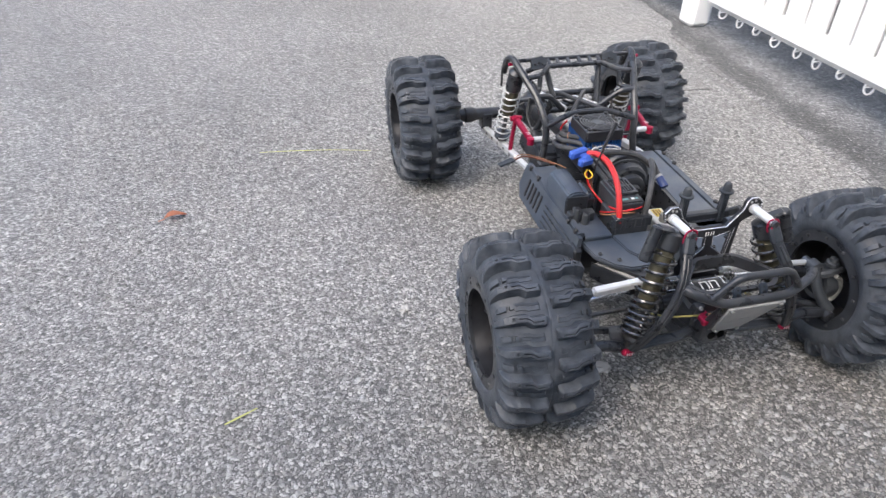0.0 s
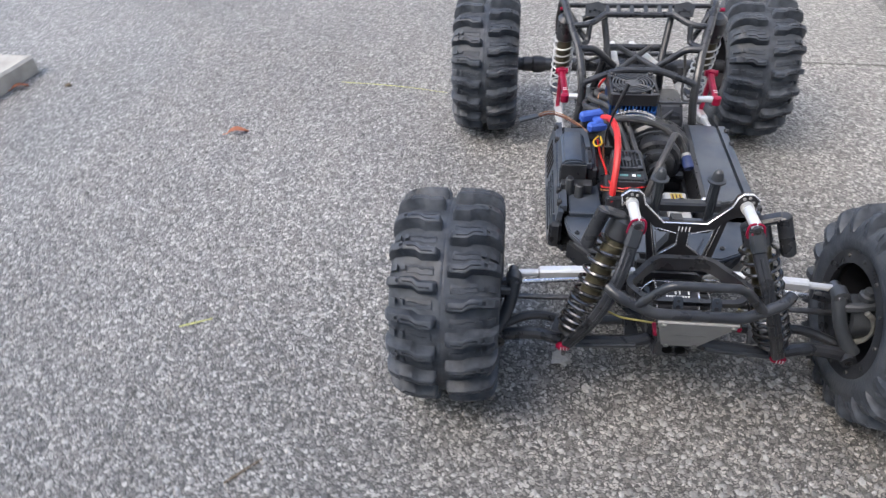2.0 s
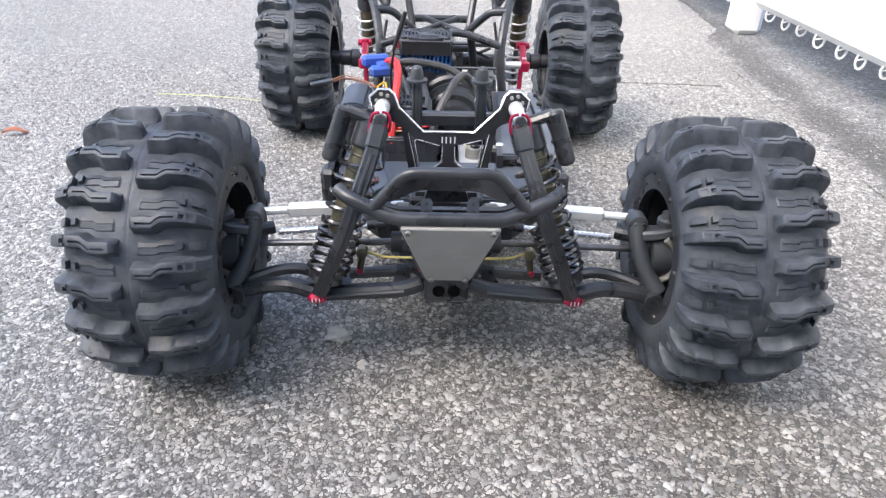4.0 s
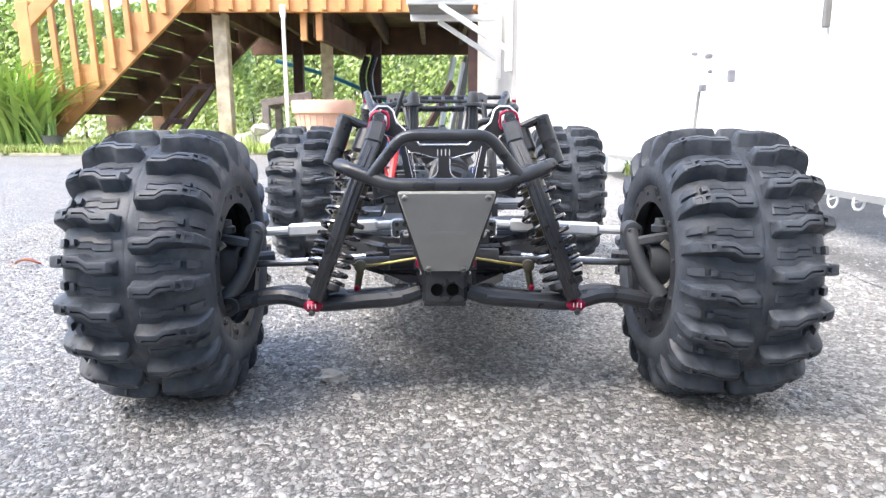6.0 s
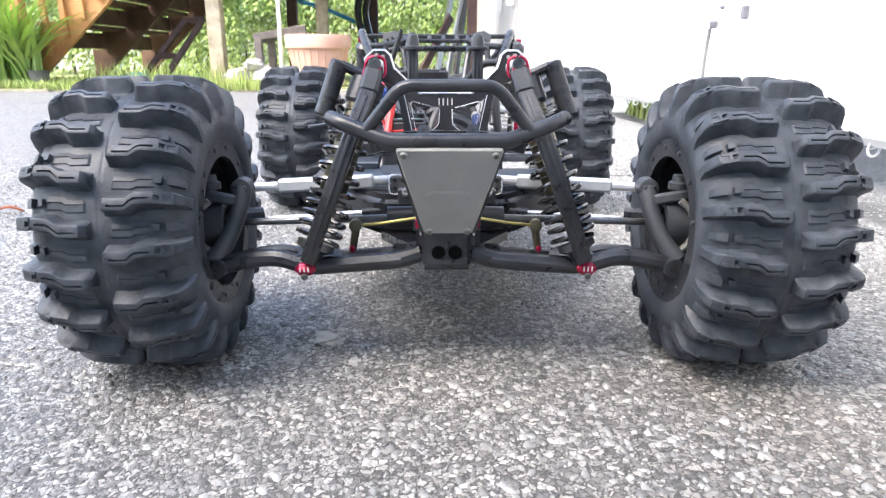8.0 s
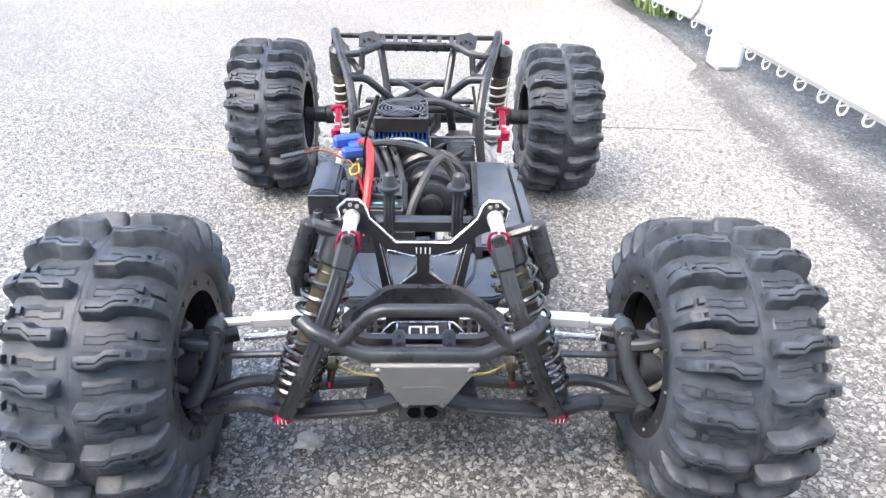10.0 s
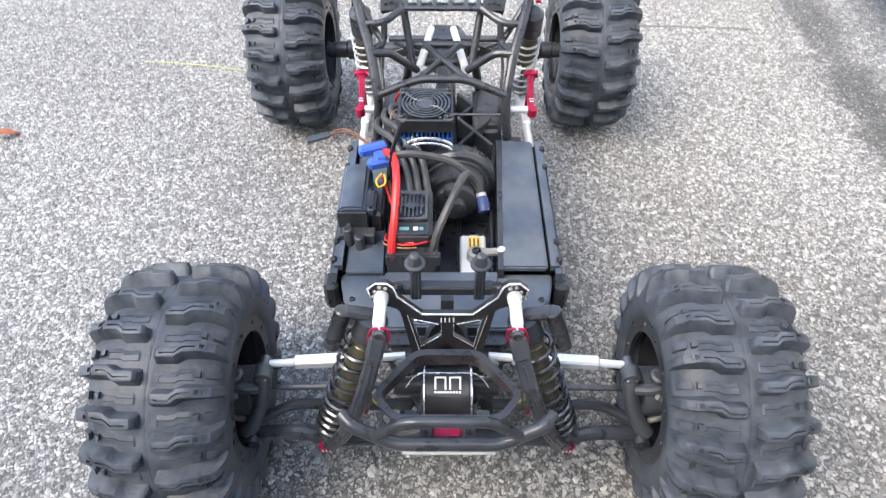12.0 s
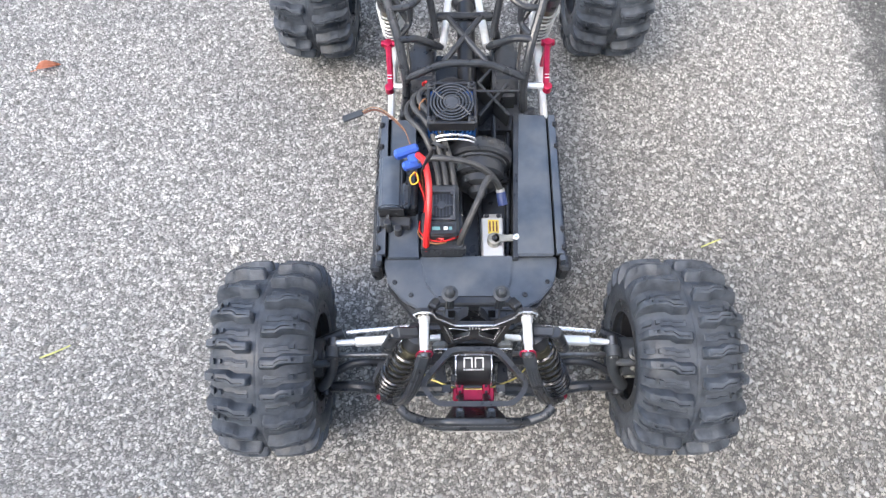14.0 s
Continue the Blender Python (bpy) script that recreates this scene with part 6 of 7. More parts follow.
base = part("box_shoulder", bm, PLASTIC, rxbox)
bm = B()
block(bm, P(-0.0625, 0.1400, 0.1390), (0.0085, 0.026, 0.010), 0.0022)
latch = part("box_latch", bm, SLATE, rxbox)
bm = B()
block(bm, P(-0.0625, 0.1400, 0.1444), (0.0042, 0.0165, 0.0008), 0.0003)
part("latch_slot", bm, PLASTIC, latch)
for y in (0.1295, 0.1505):
    screw(P(-0.0625, y, 0.1440), (0, 0, 1), 0.0016, latch, BLACK)
screw(P(-0.0600, 0.1640, 0.1362), (0, 0, 1), 0.0024, base, BLACK)
for x, y, z in ((-0.0810, 0.1150, 0.1335), (-0.0715, 0.1105, 0.1290)):
    bm = B()
    lathe(bm, [(-0.018, 0.0042), (-0.002, 0.0040), (-0.0006, 0.0038), (0, 0.0031)], P(x, y, z), (0, 0, 1), 14)
    beam(bm, P(x, y, z - 0.009), P(x, y + 0.010, z - 0.009), 0.0034, 0.012, 0.0008)
    boss = part("boss", bm, DUSTY, rxbox)
    bm = B()
    lathe(bm, [(-0.0002, 0.0028), (0.0006, 0.0028), (0.0006, 0.0022)], P(x, y, z), (0, 0, 1), 12)
    part("boss_hole", bm, BLACK, boss)
bm = B()
block(bm, P(-0.0740, 0.1185, 0.1210), (0.030, 0.010, 0.012), 0.001)
part("box_foot", bm, PLASTIC, rxbox)

# speed controller with its fan grille
bm = B()
block(bm, P(-0.0275, 0.106, 0.1055), (0.041, 0.040, 0.054), 0.002)
esc = part("speed_controller", bm, PLASTIC, truck)
bm = B()
block(bm, P(-0.0265, 0.122, 0.136), (0.030, 0.054, 0.022), 0.003)
part("controller_body", bm, DUSTY, esc)
bm = B()
block(bm, P(-0.0285, 0.1245, 0.1470), (0.0245, 0.0280, 0.0020), 0.0004)
part("fan_floor", bm, BLACK, esc)
bm = B()
for a, b in (((-0.0408, 0.1100), (-0.0162, 0.1100)), ((-0.0162, 0.1100), (-0.0162, 0.1390)), ((-0.0162, 0.1390), (-0.0408, 0.1390)), ((-0.0408, 0.1390), (-0.0408, 0.1100))):
    beam(bm, P(a[0], a[1], 0.1490), P(b[0], b[1], 0.1490), 0.0024, 0.0040, 0.0005)
for x in (-0.0395, -0.0175):
    for y in (0.1113, 0.1377):
        block(bm, P(x, y, 0.1490), (0.0050, 0.0050, 0.0038), 0.0006)
grille = part("fan_frame", bm, GRILLE, esc)
for k in range(6):
    x = -0.0365 + k * 0.0032
    bm = B()
    h = math.sqrt(max(0.0, 0.0128 ** 2 - (x + 0.0285) ** 2))
    beam(bm, P(x, 0.1245 - h, 0.1500), P(x, 0.1245 + h, 0.1500), 0.0013, 0.0016, 0)
    part("grille_bar", bm, GRILLE, grille)
bm = B()
beam(bm, P(-0.0405, 0.1245, 0.1498), P(-0.0165, 0.1245, 0.1498), 0.0016, 0.0014, 0)
lathe(bm, [(-0.001, 0.0040), (0.001, 0.0040)], P(-0.0285, 0.1245, 0.1500), (0, 0, 1), 16)
part("grille_hub", bm, GRILLE, grille)
bm = B()
block(bm, P(-0.0280, 0.1010, 0.1462), (0.0250, 0.0110, 0.0022), 0.0006)
tag = part("label", bm, BLACK, esc)
for x, w, m in ((-0.0335, 0.0075, LABEL_T), (-0.0245, 0.0035, LABEL_W), (-0.0200, 0.0030, LABEL_T)):
    bm = B()
    block(bm, P(x, 0.1015, 0.1474), (w, 0.0034, 0.0004), 0)
    part("label_bar", bm, m, tag)
bm = B()
tube(bm, rounded([P(-0.046, 0.100, 0.1325), P(-0.046, 0.0870, 0.1325), P(-0.009, 0.0870, 0.1325), P(-0.009, 0.100, 0.1325)], 0.003), 0.0013, 6)
part("terminal_rail", bm, PLASTIC, esc)
for k in range(4):
    bm = B()
    block(bm, P(-0.044 + k * 0.0115, 0.0885, 0.126), (0.009, 0.006, 0.012), 0.001)
    part("terminal", bm, PLASTIC, esc)

# steering servo with its horn
bm = B()
block(bm, P(0.0225, 0.108, 0.0950), (0.0220, 0.043, 0.032), 0.0015)
servo = part("steering_servo", bm, SILVER_P, truck, "silver metal steering servo")
bm = B()
block(bm, P(0.0235, 0.108, 0.1035), (0.0188, 0.056, 0.003), 0.0008)
part("servo_ears", bm, GREY, servo)
bm = B()
block(bm, P(0.0235, 0.1190, 0.1112), (0.0110, 0.0150, 0.0005), 0)
tag = part("servo_label", bm, LABEL_Y, servo, "small yellow label")
for k in range(3):
    bm = B()
    block(bm, P(0.0200 + k * 0.0034, 0.1190, 0.1116), (0.0016, 0.0110, 0.0003), 0)
    part("label_bar", bm, WIRE_B, tag)
for x in (0.0175, 0.0295):
    for y in (0.0825, 0.1335):
        screw(P(x, y, 0.1050), (0, 0, 1), 0.0025, servo, BLACK)
bm = B()
lathe(bm, [(0, 0.0070), (0.006, 0.0070), (0.008, 0.0062), (0.0085, 0.005)], P(0.0235, 0.1030, 0.111), (0, 0, 1), 20)
slab(bm, [(0.0, -0.0048), (0.012, -0.0030), (0.0215, -0.0036), (0.0240, 0.0), (0.0215, 0.0036), (0.012, 0.0030), (0.0, 0.0048)], P(0.0235, 0.1030, 0.1180), (1, 0.03, 0), (-0.03, 1, 0), 0.003)
horn = part("servo_horn", bm, POST_G, servo, "worn grey metal horn")
screw(P(0.0235, 0.1030, 0.1200), (0, 0, 1), 0.0030, horn, BLACK)
bm = B()
lathe(bm, [(0, 0.0034), (0.003, 0.0034), (0.004, 0.0020)], P(0.0445, 0.1036, 0.1190), (0, 0, 1), 12)
part("horn_bolt", bm, EDGE, horn)
bm = B()
tube(bm, [P(0.0445, 0.1036, 0.108), P(0.0445, 0.1036, 0.1165)], 0.0028, 10)
part("horn_ball", bm, RED, horn, "red ball joint")

# centre gear cover
bm = B()
lathe(bm, [(0, 0.0345), (0.0025, 0.0360), (0.012, 0.0360), (0.015, 0.0335), (0.0155, 0.0280)], P(0.0085, 0.199, 0.1185), (0, -1, 0), 40)
cover = part("gear_cover", bm, PLASTIC, truck)
bm = B()
lathe(bm, [(0, 0.0275), (0.014, 0.0265), (0.0165, 0.0235), (0.017, 0.0190), (0.024, 0.0180), (0.026, 0.0150), (0.0262, 0.0100), (0.033, 0.0090), (0.034, 0.006)], P(0.0085, 0.1835, 0.1185), (0, -1, 0), 36)
part("cover_boss", bm, PLASTIC, cover)
bm = B()
lathe(bm, [(0, 0.0300), (0.003, 0.0300), (0.003, 0.0285)], P(0.0085, 0.184, 0.1185), (0, -1, 0), 40)
part("cover_flange", bm, DUSTY, cover)
bm = B()
block(bm, P(0.010, 0.19, 0.090), (0.066, 0.030, 0.026), 0.003)
part("gear_housing", bm, PLASTIC, cover)

# motor: can, blue finned heat sink, fan on top
bm = B()
lathe(bm, [(0, 0.018), (0.002, 0.0215), (0.070, 0.0215), (0.073, 0.016), (0.080, 0.010)], P(-0.018, 0.196, 0.135), (0, 1, 0), 28)
motor = part("motor", bm, BLACK, truck)
bm = B()
block(bm, P(-0.018, 0.222, 0.1595), (0.046, 0.050, 0.004), 0.0005)
part("heat_sink", bm, BLUE_F, motor, "blue finned heat sink")
for k in range(13):
    bm = B()
    block(bm, P(-0.0405 + k * 0.00375, 0.2215, 0.156), (0.0017, 0.050, 0.030), 0)
    part("fin", bm, BLUE_F, motor)
bm = B()
tube(bm, [P(-0.016 + 0.0210 * math.cos(a), 0.1940, 0.1530 + 0.0105 * math.sin(a)) for a in [math.pi * (0.02 + 0.96 * k / 14) for k in range(15)]], 0.0015, 8)
part("clamp_arc", bm, EDGE, motor, "bright clamp band")
bm = B()
tube(bm, [P(-0.016 + 0.0205 * math.cos(a), 0.1905, 0.1515 + 0.0095 * math.sin(a)) for a in [math.pi * (0.02 + 0.96 * k / 14) for k in range(15)]], 0.0012, 8)
part("clamp_arc", bm, EDGE, motor, "bright clamp band")
bm = B()
for c in ((-0.0390, 0.196), (0.0080, 0.196)):
    lathe(bm, [(0, 0.0035), (0.004, 0.0035)], P(c[0], c[1] - 0.004, 0.151), (0, -1, 0), 10)
part("clamp_lug", bm, BLACK, motor)
fan = new("fan")
fan.parent = truck
FX, FY, FZ = -0.018, 0.219, 0.177
bm = B()
for a, b in (((-0.0225, -0.0225), (0.0225, -0.0225)), ((0.0225, -0.0225), (0.0225, 0.0225)), ((0.0225, 0.0225), (-0.0225, 0.0225)), ((-0.0225, 0.0225), (-0.0225, -0.0225))):
    beam(bm, P(FX + a[0], FY + a[1], FZ - 0.002), P(FX + b[0], FY + b[1], FZ - 0.002), 0.003, 0.013, 0.0006)
part("fan_frame", bm, BLACK, fan)
bm = B()
lathe(bm, [(0, 0.021), (0.002, 0.021)], P(FX, FY, FZ - 0.007), (0, 0, 1), 32)
part("fan_floor", bm, BLACK, fan)
bm = B()
lathe(bm, [(0, 0.0085), (0.008, 0.0085), (0.009, 0.0075)], P(FX, FY, FZ - 0.006), (0, 0, 1), 20)
part("fan_hub", bm, DUSTY, fan)
for k in range(7):
    a = k * math.tau / 7
    bm = B()
    u, w = Vector((math.cos(a), math.sin(a), 0)), Vector((-math.sin(a), math.cos(a), 0))
    beam(bm, P(FX, FY, FZ - 0.002) + u * 0.008, P(FX, FY, FZ - 0.002) + u * 0.019 + w * 0.004, 0.008, 0.0012, 0, up=(w.x * 0.7, w.y * 0.7, 0.7))
    part("fan_blade", bm, BLACK, fan)
for k, rr in enumerate((0.0075, 0.0108, 0.0141, 0.0174, 0.0205)):
    bm = B()
    ring(bm, P(FX, FY, FZ + 0.0052), (0, 0, 1), rr - 0.0008, rr + 0.0008, 0.0014, 36)
    part("guard_ring", bm, GRILLE, fan)
bm = B()
for a in (0.8, 2.4, 3.9, 5.5):
    u = Vector((math.cos(a), math.sin(a), 0))
    w = Vector((-u.y, u.x, 0))
    tube(bm, curved([P(FX, FY, FZ + 0.0052) + u * 0.004, P(FX, FY, FZ + 0.0056) + u * 0.012 + w * 0.003, P(FX, FY, FZ + 0.0052) + u * 0.0225 + w * 0.002]), 0.0009, 6)
lathe(bm, [(0, 0.0062), (0.001, 0.0062)], P(FX, FY, FZ + 0.0048), (0, 0, 1), 20)
part("guard_arm", bm, GRILLE, fan)
for x in (-1, 1):
    for y in (-1, 1):
        bm = B()
        block(bm, P(FX + x * 0.0195, FY + y * 0.0195, FZ + 0.003), (0.008, 0.008, 0.005), 0.001)
        part("guard_corner", bm, GRILLE, fan)
for x in (-1, 1):
    for y in (-1, 1):
        screw(P(FX + x * 0.0195, FY + y * 0.0195, FZ + 0.0062), (0, 0, 1), 0.0028, fan, BLACK)

# rear gearbox, cross ribs and links in front of the axle
bm = B()
slab(bm, [(-0.06, 0.245), (0.06, 0.245), (0.05, 0.345), (-0.05, 0.345)], P(0, 0, 0.080), (1, 0, 0), (0, 1, 0.02), 0.01)
rear_tray = part("rear_tray", bm, PLASTIC, truck)
for a, b in (((0.012, 0.25, 0.101), (0.045, 0.29, 0.104)), ((0.045, 0.25, 0.101), (0.012, 0.29, 0.104)), ((0.012, 0.29, 0.104), (0.045, 0.33, 0.106)), ((0.045, 0.29, 0.104), (0.012, 0.33, 0.106)), ((0.028, 0.205, 0.10), (0.028, 0.25, 0.10))):
    bm = B()
    beam(bm, P(*a), P(*b), 0.0035, 0.024, 0.001)
    part("cross_rib", bm, DUSTY, rear_tray)
for s in (-1, 1):
    bm = B()
    slab(bm, [(0.272, 0.086), (0.280, 0.108), (0.296, 0.120), (0.330, 0.122), (0.350, 0.112), (0.356, 0.088)], P(-0.049 if s < 0 else 0.042, 0, 0), (0, 1, 0), (0, 0, 1), 0.029)
    bmesh.ops.bevel(bm, geom=bm.edges[:], offset=0.004, segments=2, affect="EDGES")
    part("rear_fairing", bm, PLASTIC, rear_tray)
bm = B()
tube(bm, [P(-0.0, 0.20, 0.118), P(0.0, 0.425, 0.100)], 0.0105, 14)
part("rear_drive_shaft", bm, BLACK, truck)

# solid rear axle
CX = -0.004          # the rear of the truck sits a little to one side
bm = B()
tube(bm, [P(-0.142, 0.4515, 0.0955), P(0.138, 0.4515, 0.0955)], 0.0088, 16)
axle = part("rear_axle", bm, PLASTIC, truck)
for s in (-1, 1):
    bm = B()
    lathe(bm, [(0, 0.0095), (0.006, 0.0115), (0.016, 0.0115), (0.018, 0.0098), (0.03, 0.0098), (0.032, 0.008)], P(s * 0.098 - 0.002, 0.4515, 0.0955), (s, 0, 0), 18)
    part("axle_collar", bm, BLACK, axle)
    bm = B()
    block(bm, P(s * 0.083, 0.4515, 0.086), (0.016, 0.020, 0.026), 0.002)
    part("axle_mount", bm, PLASTIC, axle)
bm = B()
lathe(bm, [(-0.026, 0.016), (-0.014, 0.028), (0.014, 0.028), (0.026, 0.016)], P(0.0, 0.4515, 0.096), (1, 0, 0), 24)
lathe(bm, [(0, 0.020), (0.022, 0.016), (0.03, 0.011)], P(0.0, 0.437, 0.098), (0, -1, 0.06), 18)
part("axle_pumpkin", bm, PLASTIC, axle)
bm = B()
for a, b in (((-0.06, 0.43, 0.117), (-0.03, 0.43, 0.104)), ((-0.06, 0.43, 0.104), (-0.03, 0.43, 0.117)), ((0.06, 0.43, 0.117), (0.03, 0.43, 0.104)), ((0.06, 0.43, 0.104), (0.03, 0.43, 0.117))):
    beam(bm, P(*a), P(*b), 0.004, 0.003, 0.0005, up=(0, -1, 0))
beam(bm, P(-0.066, 0.434, 0.120), P(0.066, 0.434, 0.120), 0.008, 0.005, 0.001)
part("axle_truss", bm, PLASTIC, axle)

for s in (-1, 1):
    # silver trailing arm, from the chassis back to the axle
    bm = B()
    beam(bm, P(s * 0.083, 0.248, 0.106), P(s * 0.084, 0.30, 0.098), 0.0075, 0.008, 0.002)
    beam(bm, P(s * 0.084, 0.298, 0.098), P(s * 0.084, 0.455, 0.070), 0.0095, 0.011, 0.002)
    trail = part("trailing_arm", bm, ALU, truck, "bare aluminium trailing arm")
    for k in range(5):
        bm = B()
        lathe(bm, [(0, 0.0024), (0.0008, 0.0024)], P(s * 0.0885, 0.32 + k * 0.026, 0.094 - k * 0.0046), (s, 0, 0), 10)
        part("arm_hole", bm, BLACK, trail)
    # silver upper link towards the middle
    bm = B()
    tube(bm, [P(CX + s * 0.0225, 0.298, 0.166), P(CX + s * 0.0125, 0.425, 0.137)], 0.0040, 10)
    part("upper_link", bm, ALU, truck, "bare aluminium upper link")
    # red rocker link
    bm = B()
    beam(bm, P(s * 0.0810, 0.264, 0.141), P(s * 0.0845, 0.316, 0.148), 0.0062, 0.008, 0.0015)
    rocker = part("rocker", bm, RED, truck, "red anodised link arm")
    bm = B()
    beam(bm, P(s * 0.0855, 0.316, 0.149), P(s * 0.086, 0.326, 0.098), 0.0048, 0.0055, 0.001, up=(0, 1, 0))
    part("drop_link", bm, RED, rocker)
    bm = B()
    lathe(bm, [(-0.007, 0.0035), (0.007, 0.0035)], P(s * 0.0850, 0.316, 0.149), (1, 0, 0), 12)
    part("pivot", bm, RED, rocker)
    for (yy, zz) in ((0.264, 0.141), (0.315, 0.1485)):
        bm = B()
        lathe(bm, [(-0.0045, 0.0036), (-0.004, 0.0046), (0.004, 0.0046), (0.0045, 0.0036)], P(s * (0.0825 if yy < 0.3 else 0.085), yy, zz), (0, 0, 1), 14)
        part("rocker_eye", bm, RED, rocker)
    bm = B()
    lathe(bm, [(0, 0.0036), (0.016, 0.0036)], P(s * 0.078, 0.266, 0.142), (-s, 0, 0), 12)
    part("spacer", bm, ALU, rocker, "short aluminium spacer")
    for k in (-1, 1):
        bm = B()
        block(bm, P(s * 0.0822, 0.275 + k * 0.002, 0.1468), (0.0045, 0.0009, 0.0006), 0)
        part("emblem_bar", bm, LABEL_W, rocker)
    # rear shock with a pale spring
    top, bot = P(s * 0.083, 0.332, 0.206), P(s * 0.0835, 0.372, 0.092)
    ax = (bot - top).normalized()
    bm = B()
    lathe(bm, [(0, 0.0088), (0.056, 0.0088), (0.058, 0.006)], top + ax * 0.012, ax, 18)
    shock = part("rear_shock", bm, BRONZE, truck, "bronze shock absorber with a pale spring")
    bm = B()
    lathe(bm, [(-0.004, 0.006), (0.0, 0.0105), (0.026, 0.0108), (0.028, 0.0095)], top, ax, 18)
    part("shock_cap", bm, PLASTIC, shock)
    bm = B()
    lathe(bm, [(0, 0.003), (0.05, 0.003)], top + ax * 0.068, ax, 10)
    lathe(bm, [(0, 0.011), (0.004, 0.011), (0.007, 0.006), (0.012, 0.005)], bot - ax * 0.010, ax, 16)
    part("shock_rod", bm, STEEL, shock)
    bm = B()
    tube(bm, helix(top + ax * 0.028, bot - ax * 0.010, 0.0118, 8.0), 0.0011, 6)
    part("spring", bm, SPRING_W, shock)

# rear tube cage
cage = new("rear_cage")
cage.parent = truck
tagged(cage, "black tubular rear roll cage")


def cage_bar(pts, r=0.0045, bend=0.012, name="cage_tube", mat=PLASTIC):
    bm = B()
    tube(bm, rounded([P(*p) for p in pts], bend, 4), r, 10)
    return part(name, bm, mat, cage)


for s in (-1, 1):
    cage_bar([(CX + s * 0.0645, 0.256, 0.112), (CX + s * 0.0605, 0.259, 0.140), (CX + s * 0.0600, 0.262, 0.161), (CX + s * 0.066, 0.287, 0.189), (CX + s * 0.076, 0.315, 0.207), (CX + s * 0.083, 0.342, 0.222), (CX + s * 0.085, 0.358, 0.214), (CX + s * 0.085, 0.366, 0.194)], 0.0045, 0.014)
    cage_bar([(CX + s * 0.066, 0.287, 0.189), (CX + s * 0.050, 0.290, 0.1885), (CX + s * 0.024, 0.299, 0.164)], 0.0038, 0.006)
    cage_bar([(CX + s * 0.074, 0.312, 0.205), (CX + s * 0.0545, 0.313, 0.206), (CX + s * 0.0370, 0.330, 0.2115)], 0.0034, 0.008)
    cage_bar([(CX + s * 0.082, 0.338, 0.218), (CX + s * 0.064, 0.318, 0.196), (CX + s * 0.0555, 0.309, 0.187)], 0.0032, 0.006)
    cage_bar([(CX + s * 0.0545, 0.313, 0.206), (CX + s * 0.0555, 0.309, 0.187), (CX + s * 0.0665, 0.289, 0.190)], 0.0032, 0.008)
    cage_bar([(CX + s * 0.038, 0.341, 0.210), (CX + s * 0.029, 0.312, 0.163)], 0.0038)
    cage_bar([(CX + s * 0.031, 0.320, 0.168), (CX + s * 0.040, 0.345, 0.110)], 0.0046)
    cage_bar([(CX + s * 0.066, 0.275, 0.135), (CX + s * 0.058, 0.300, 0.120), (CX + s * 0.062, 0.330, 0.150), (CX + s * 0.058, 0.330, 0.170)], 0.0016, 0.02, "cage_cable", WIRE_K)
    cage_bar([(CX + s * 0.086, 0.352, 0.216), (CX + s * 0.0895, 0.360, 0.200), (CX + s * 0.0885, 0.362, 0.176)], 0.0014, 0.008, "cage_cable", WIRE_K)
    bm = B()
    slab(bm, [(-0.010, -0.007), (0.010, -0.007), (0.012, 0.004), (0.004, 0.009), (-0.010, 0.006)], P(CX + s * 0.049, 0.337, 0.2135), (1, 0, 0), (0, 0.5, 1), 0.004)
    g = part("cage_gusset", bm, DUSTY, cage)
    for k in range(3):
        screw(P(CX + s * 0.049 - 0.005 + k * 0.005, 0.3345, 0.2130 + 0.002 * (k % 2)), (0, -1, 0.5), 0.0014, g, BLACK)
    bm = B()
    lathe(bm, [(0, 0.0022), (0.005, 0.0022)], P(s * 0.086, 0.344, 0.212), (s, 0, 0), 10)
    part("shock_bolt", bm, RED, cage, "red anodised bolt")
    bm = B()
    block(bm, P(s * 0.0665, 0.253, 0.110), (0.014, 0.012, 0.012), 0.002)
    part("cage_foot", bm, PLASTIC, cage)
for y, z, h, w, t in ((0.3300, 0.2115, 0.038, 0.006, 0.0045), (0.3425, 0.2165, 0.080, 0.004, 0.005)):
    bm = B()
    beam(bm, P(CX - h, y, z), P(CX + h, y, z), w, t, 0.0012)
    part("top_rail", bm, PLASTIC, cage)
for x in (-0.034, -0.022, -0.0075, 0.0075, 0.022, 0.034):
    bm = B()
    beam(bm, P(CX + x, 0.329, 0.2112), P(CX + x * 1.03, 0.343, 0.2168), 0.0045, 0.0035, 0.0008)
    part("rail_web", bm, DUSTY, cage)
cage_bar([(CX - 0.060, 0.350, 0.198), (CX - 0.044, 0.350, 0.2035), (CX + 0.044, 0.350, 0.2035), (CX + 0.060, 0.350, 0.198)], 0.0034, 0.008)
for x in (-0.021, -0.012, 0.010, 0.020):
    bm = B()
    ring(bm, P(CX + x, 0.350, 0.2035), (1, 0, 0), 0.0030, 0.0044, 0.002, 12)
    part("cage_band", bm, PLASTIC, cage)
cage_bar([(CX - 0.060, 0.262, 0.161), (CX - 0.0225, 0.2725, 0.1715), (CX + 0.0225, 0.2725, 0.1715), (CX + 0.060, 0.262, 0.161)], 0.0038, 0.010)
cage_bar([(CX - 0.022, 0.274, 0.171), (CX + 0.018, 0.331, 0.173)], 0.0031)
cage_bar([(CX + 0.022, 0.274, 0.171), (CX - 0.018, 0.331, 0.173)], 0.0031)
cage_bar([(CX - 0.0345, 0.332, 0.172), (CX + 0.0345, 0.332, 0.172)], 0.0040)
cage_bar([(-0.034, 0.365, 0.132), (0.034, 0.365, 0.132)], 0.0040)
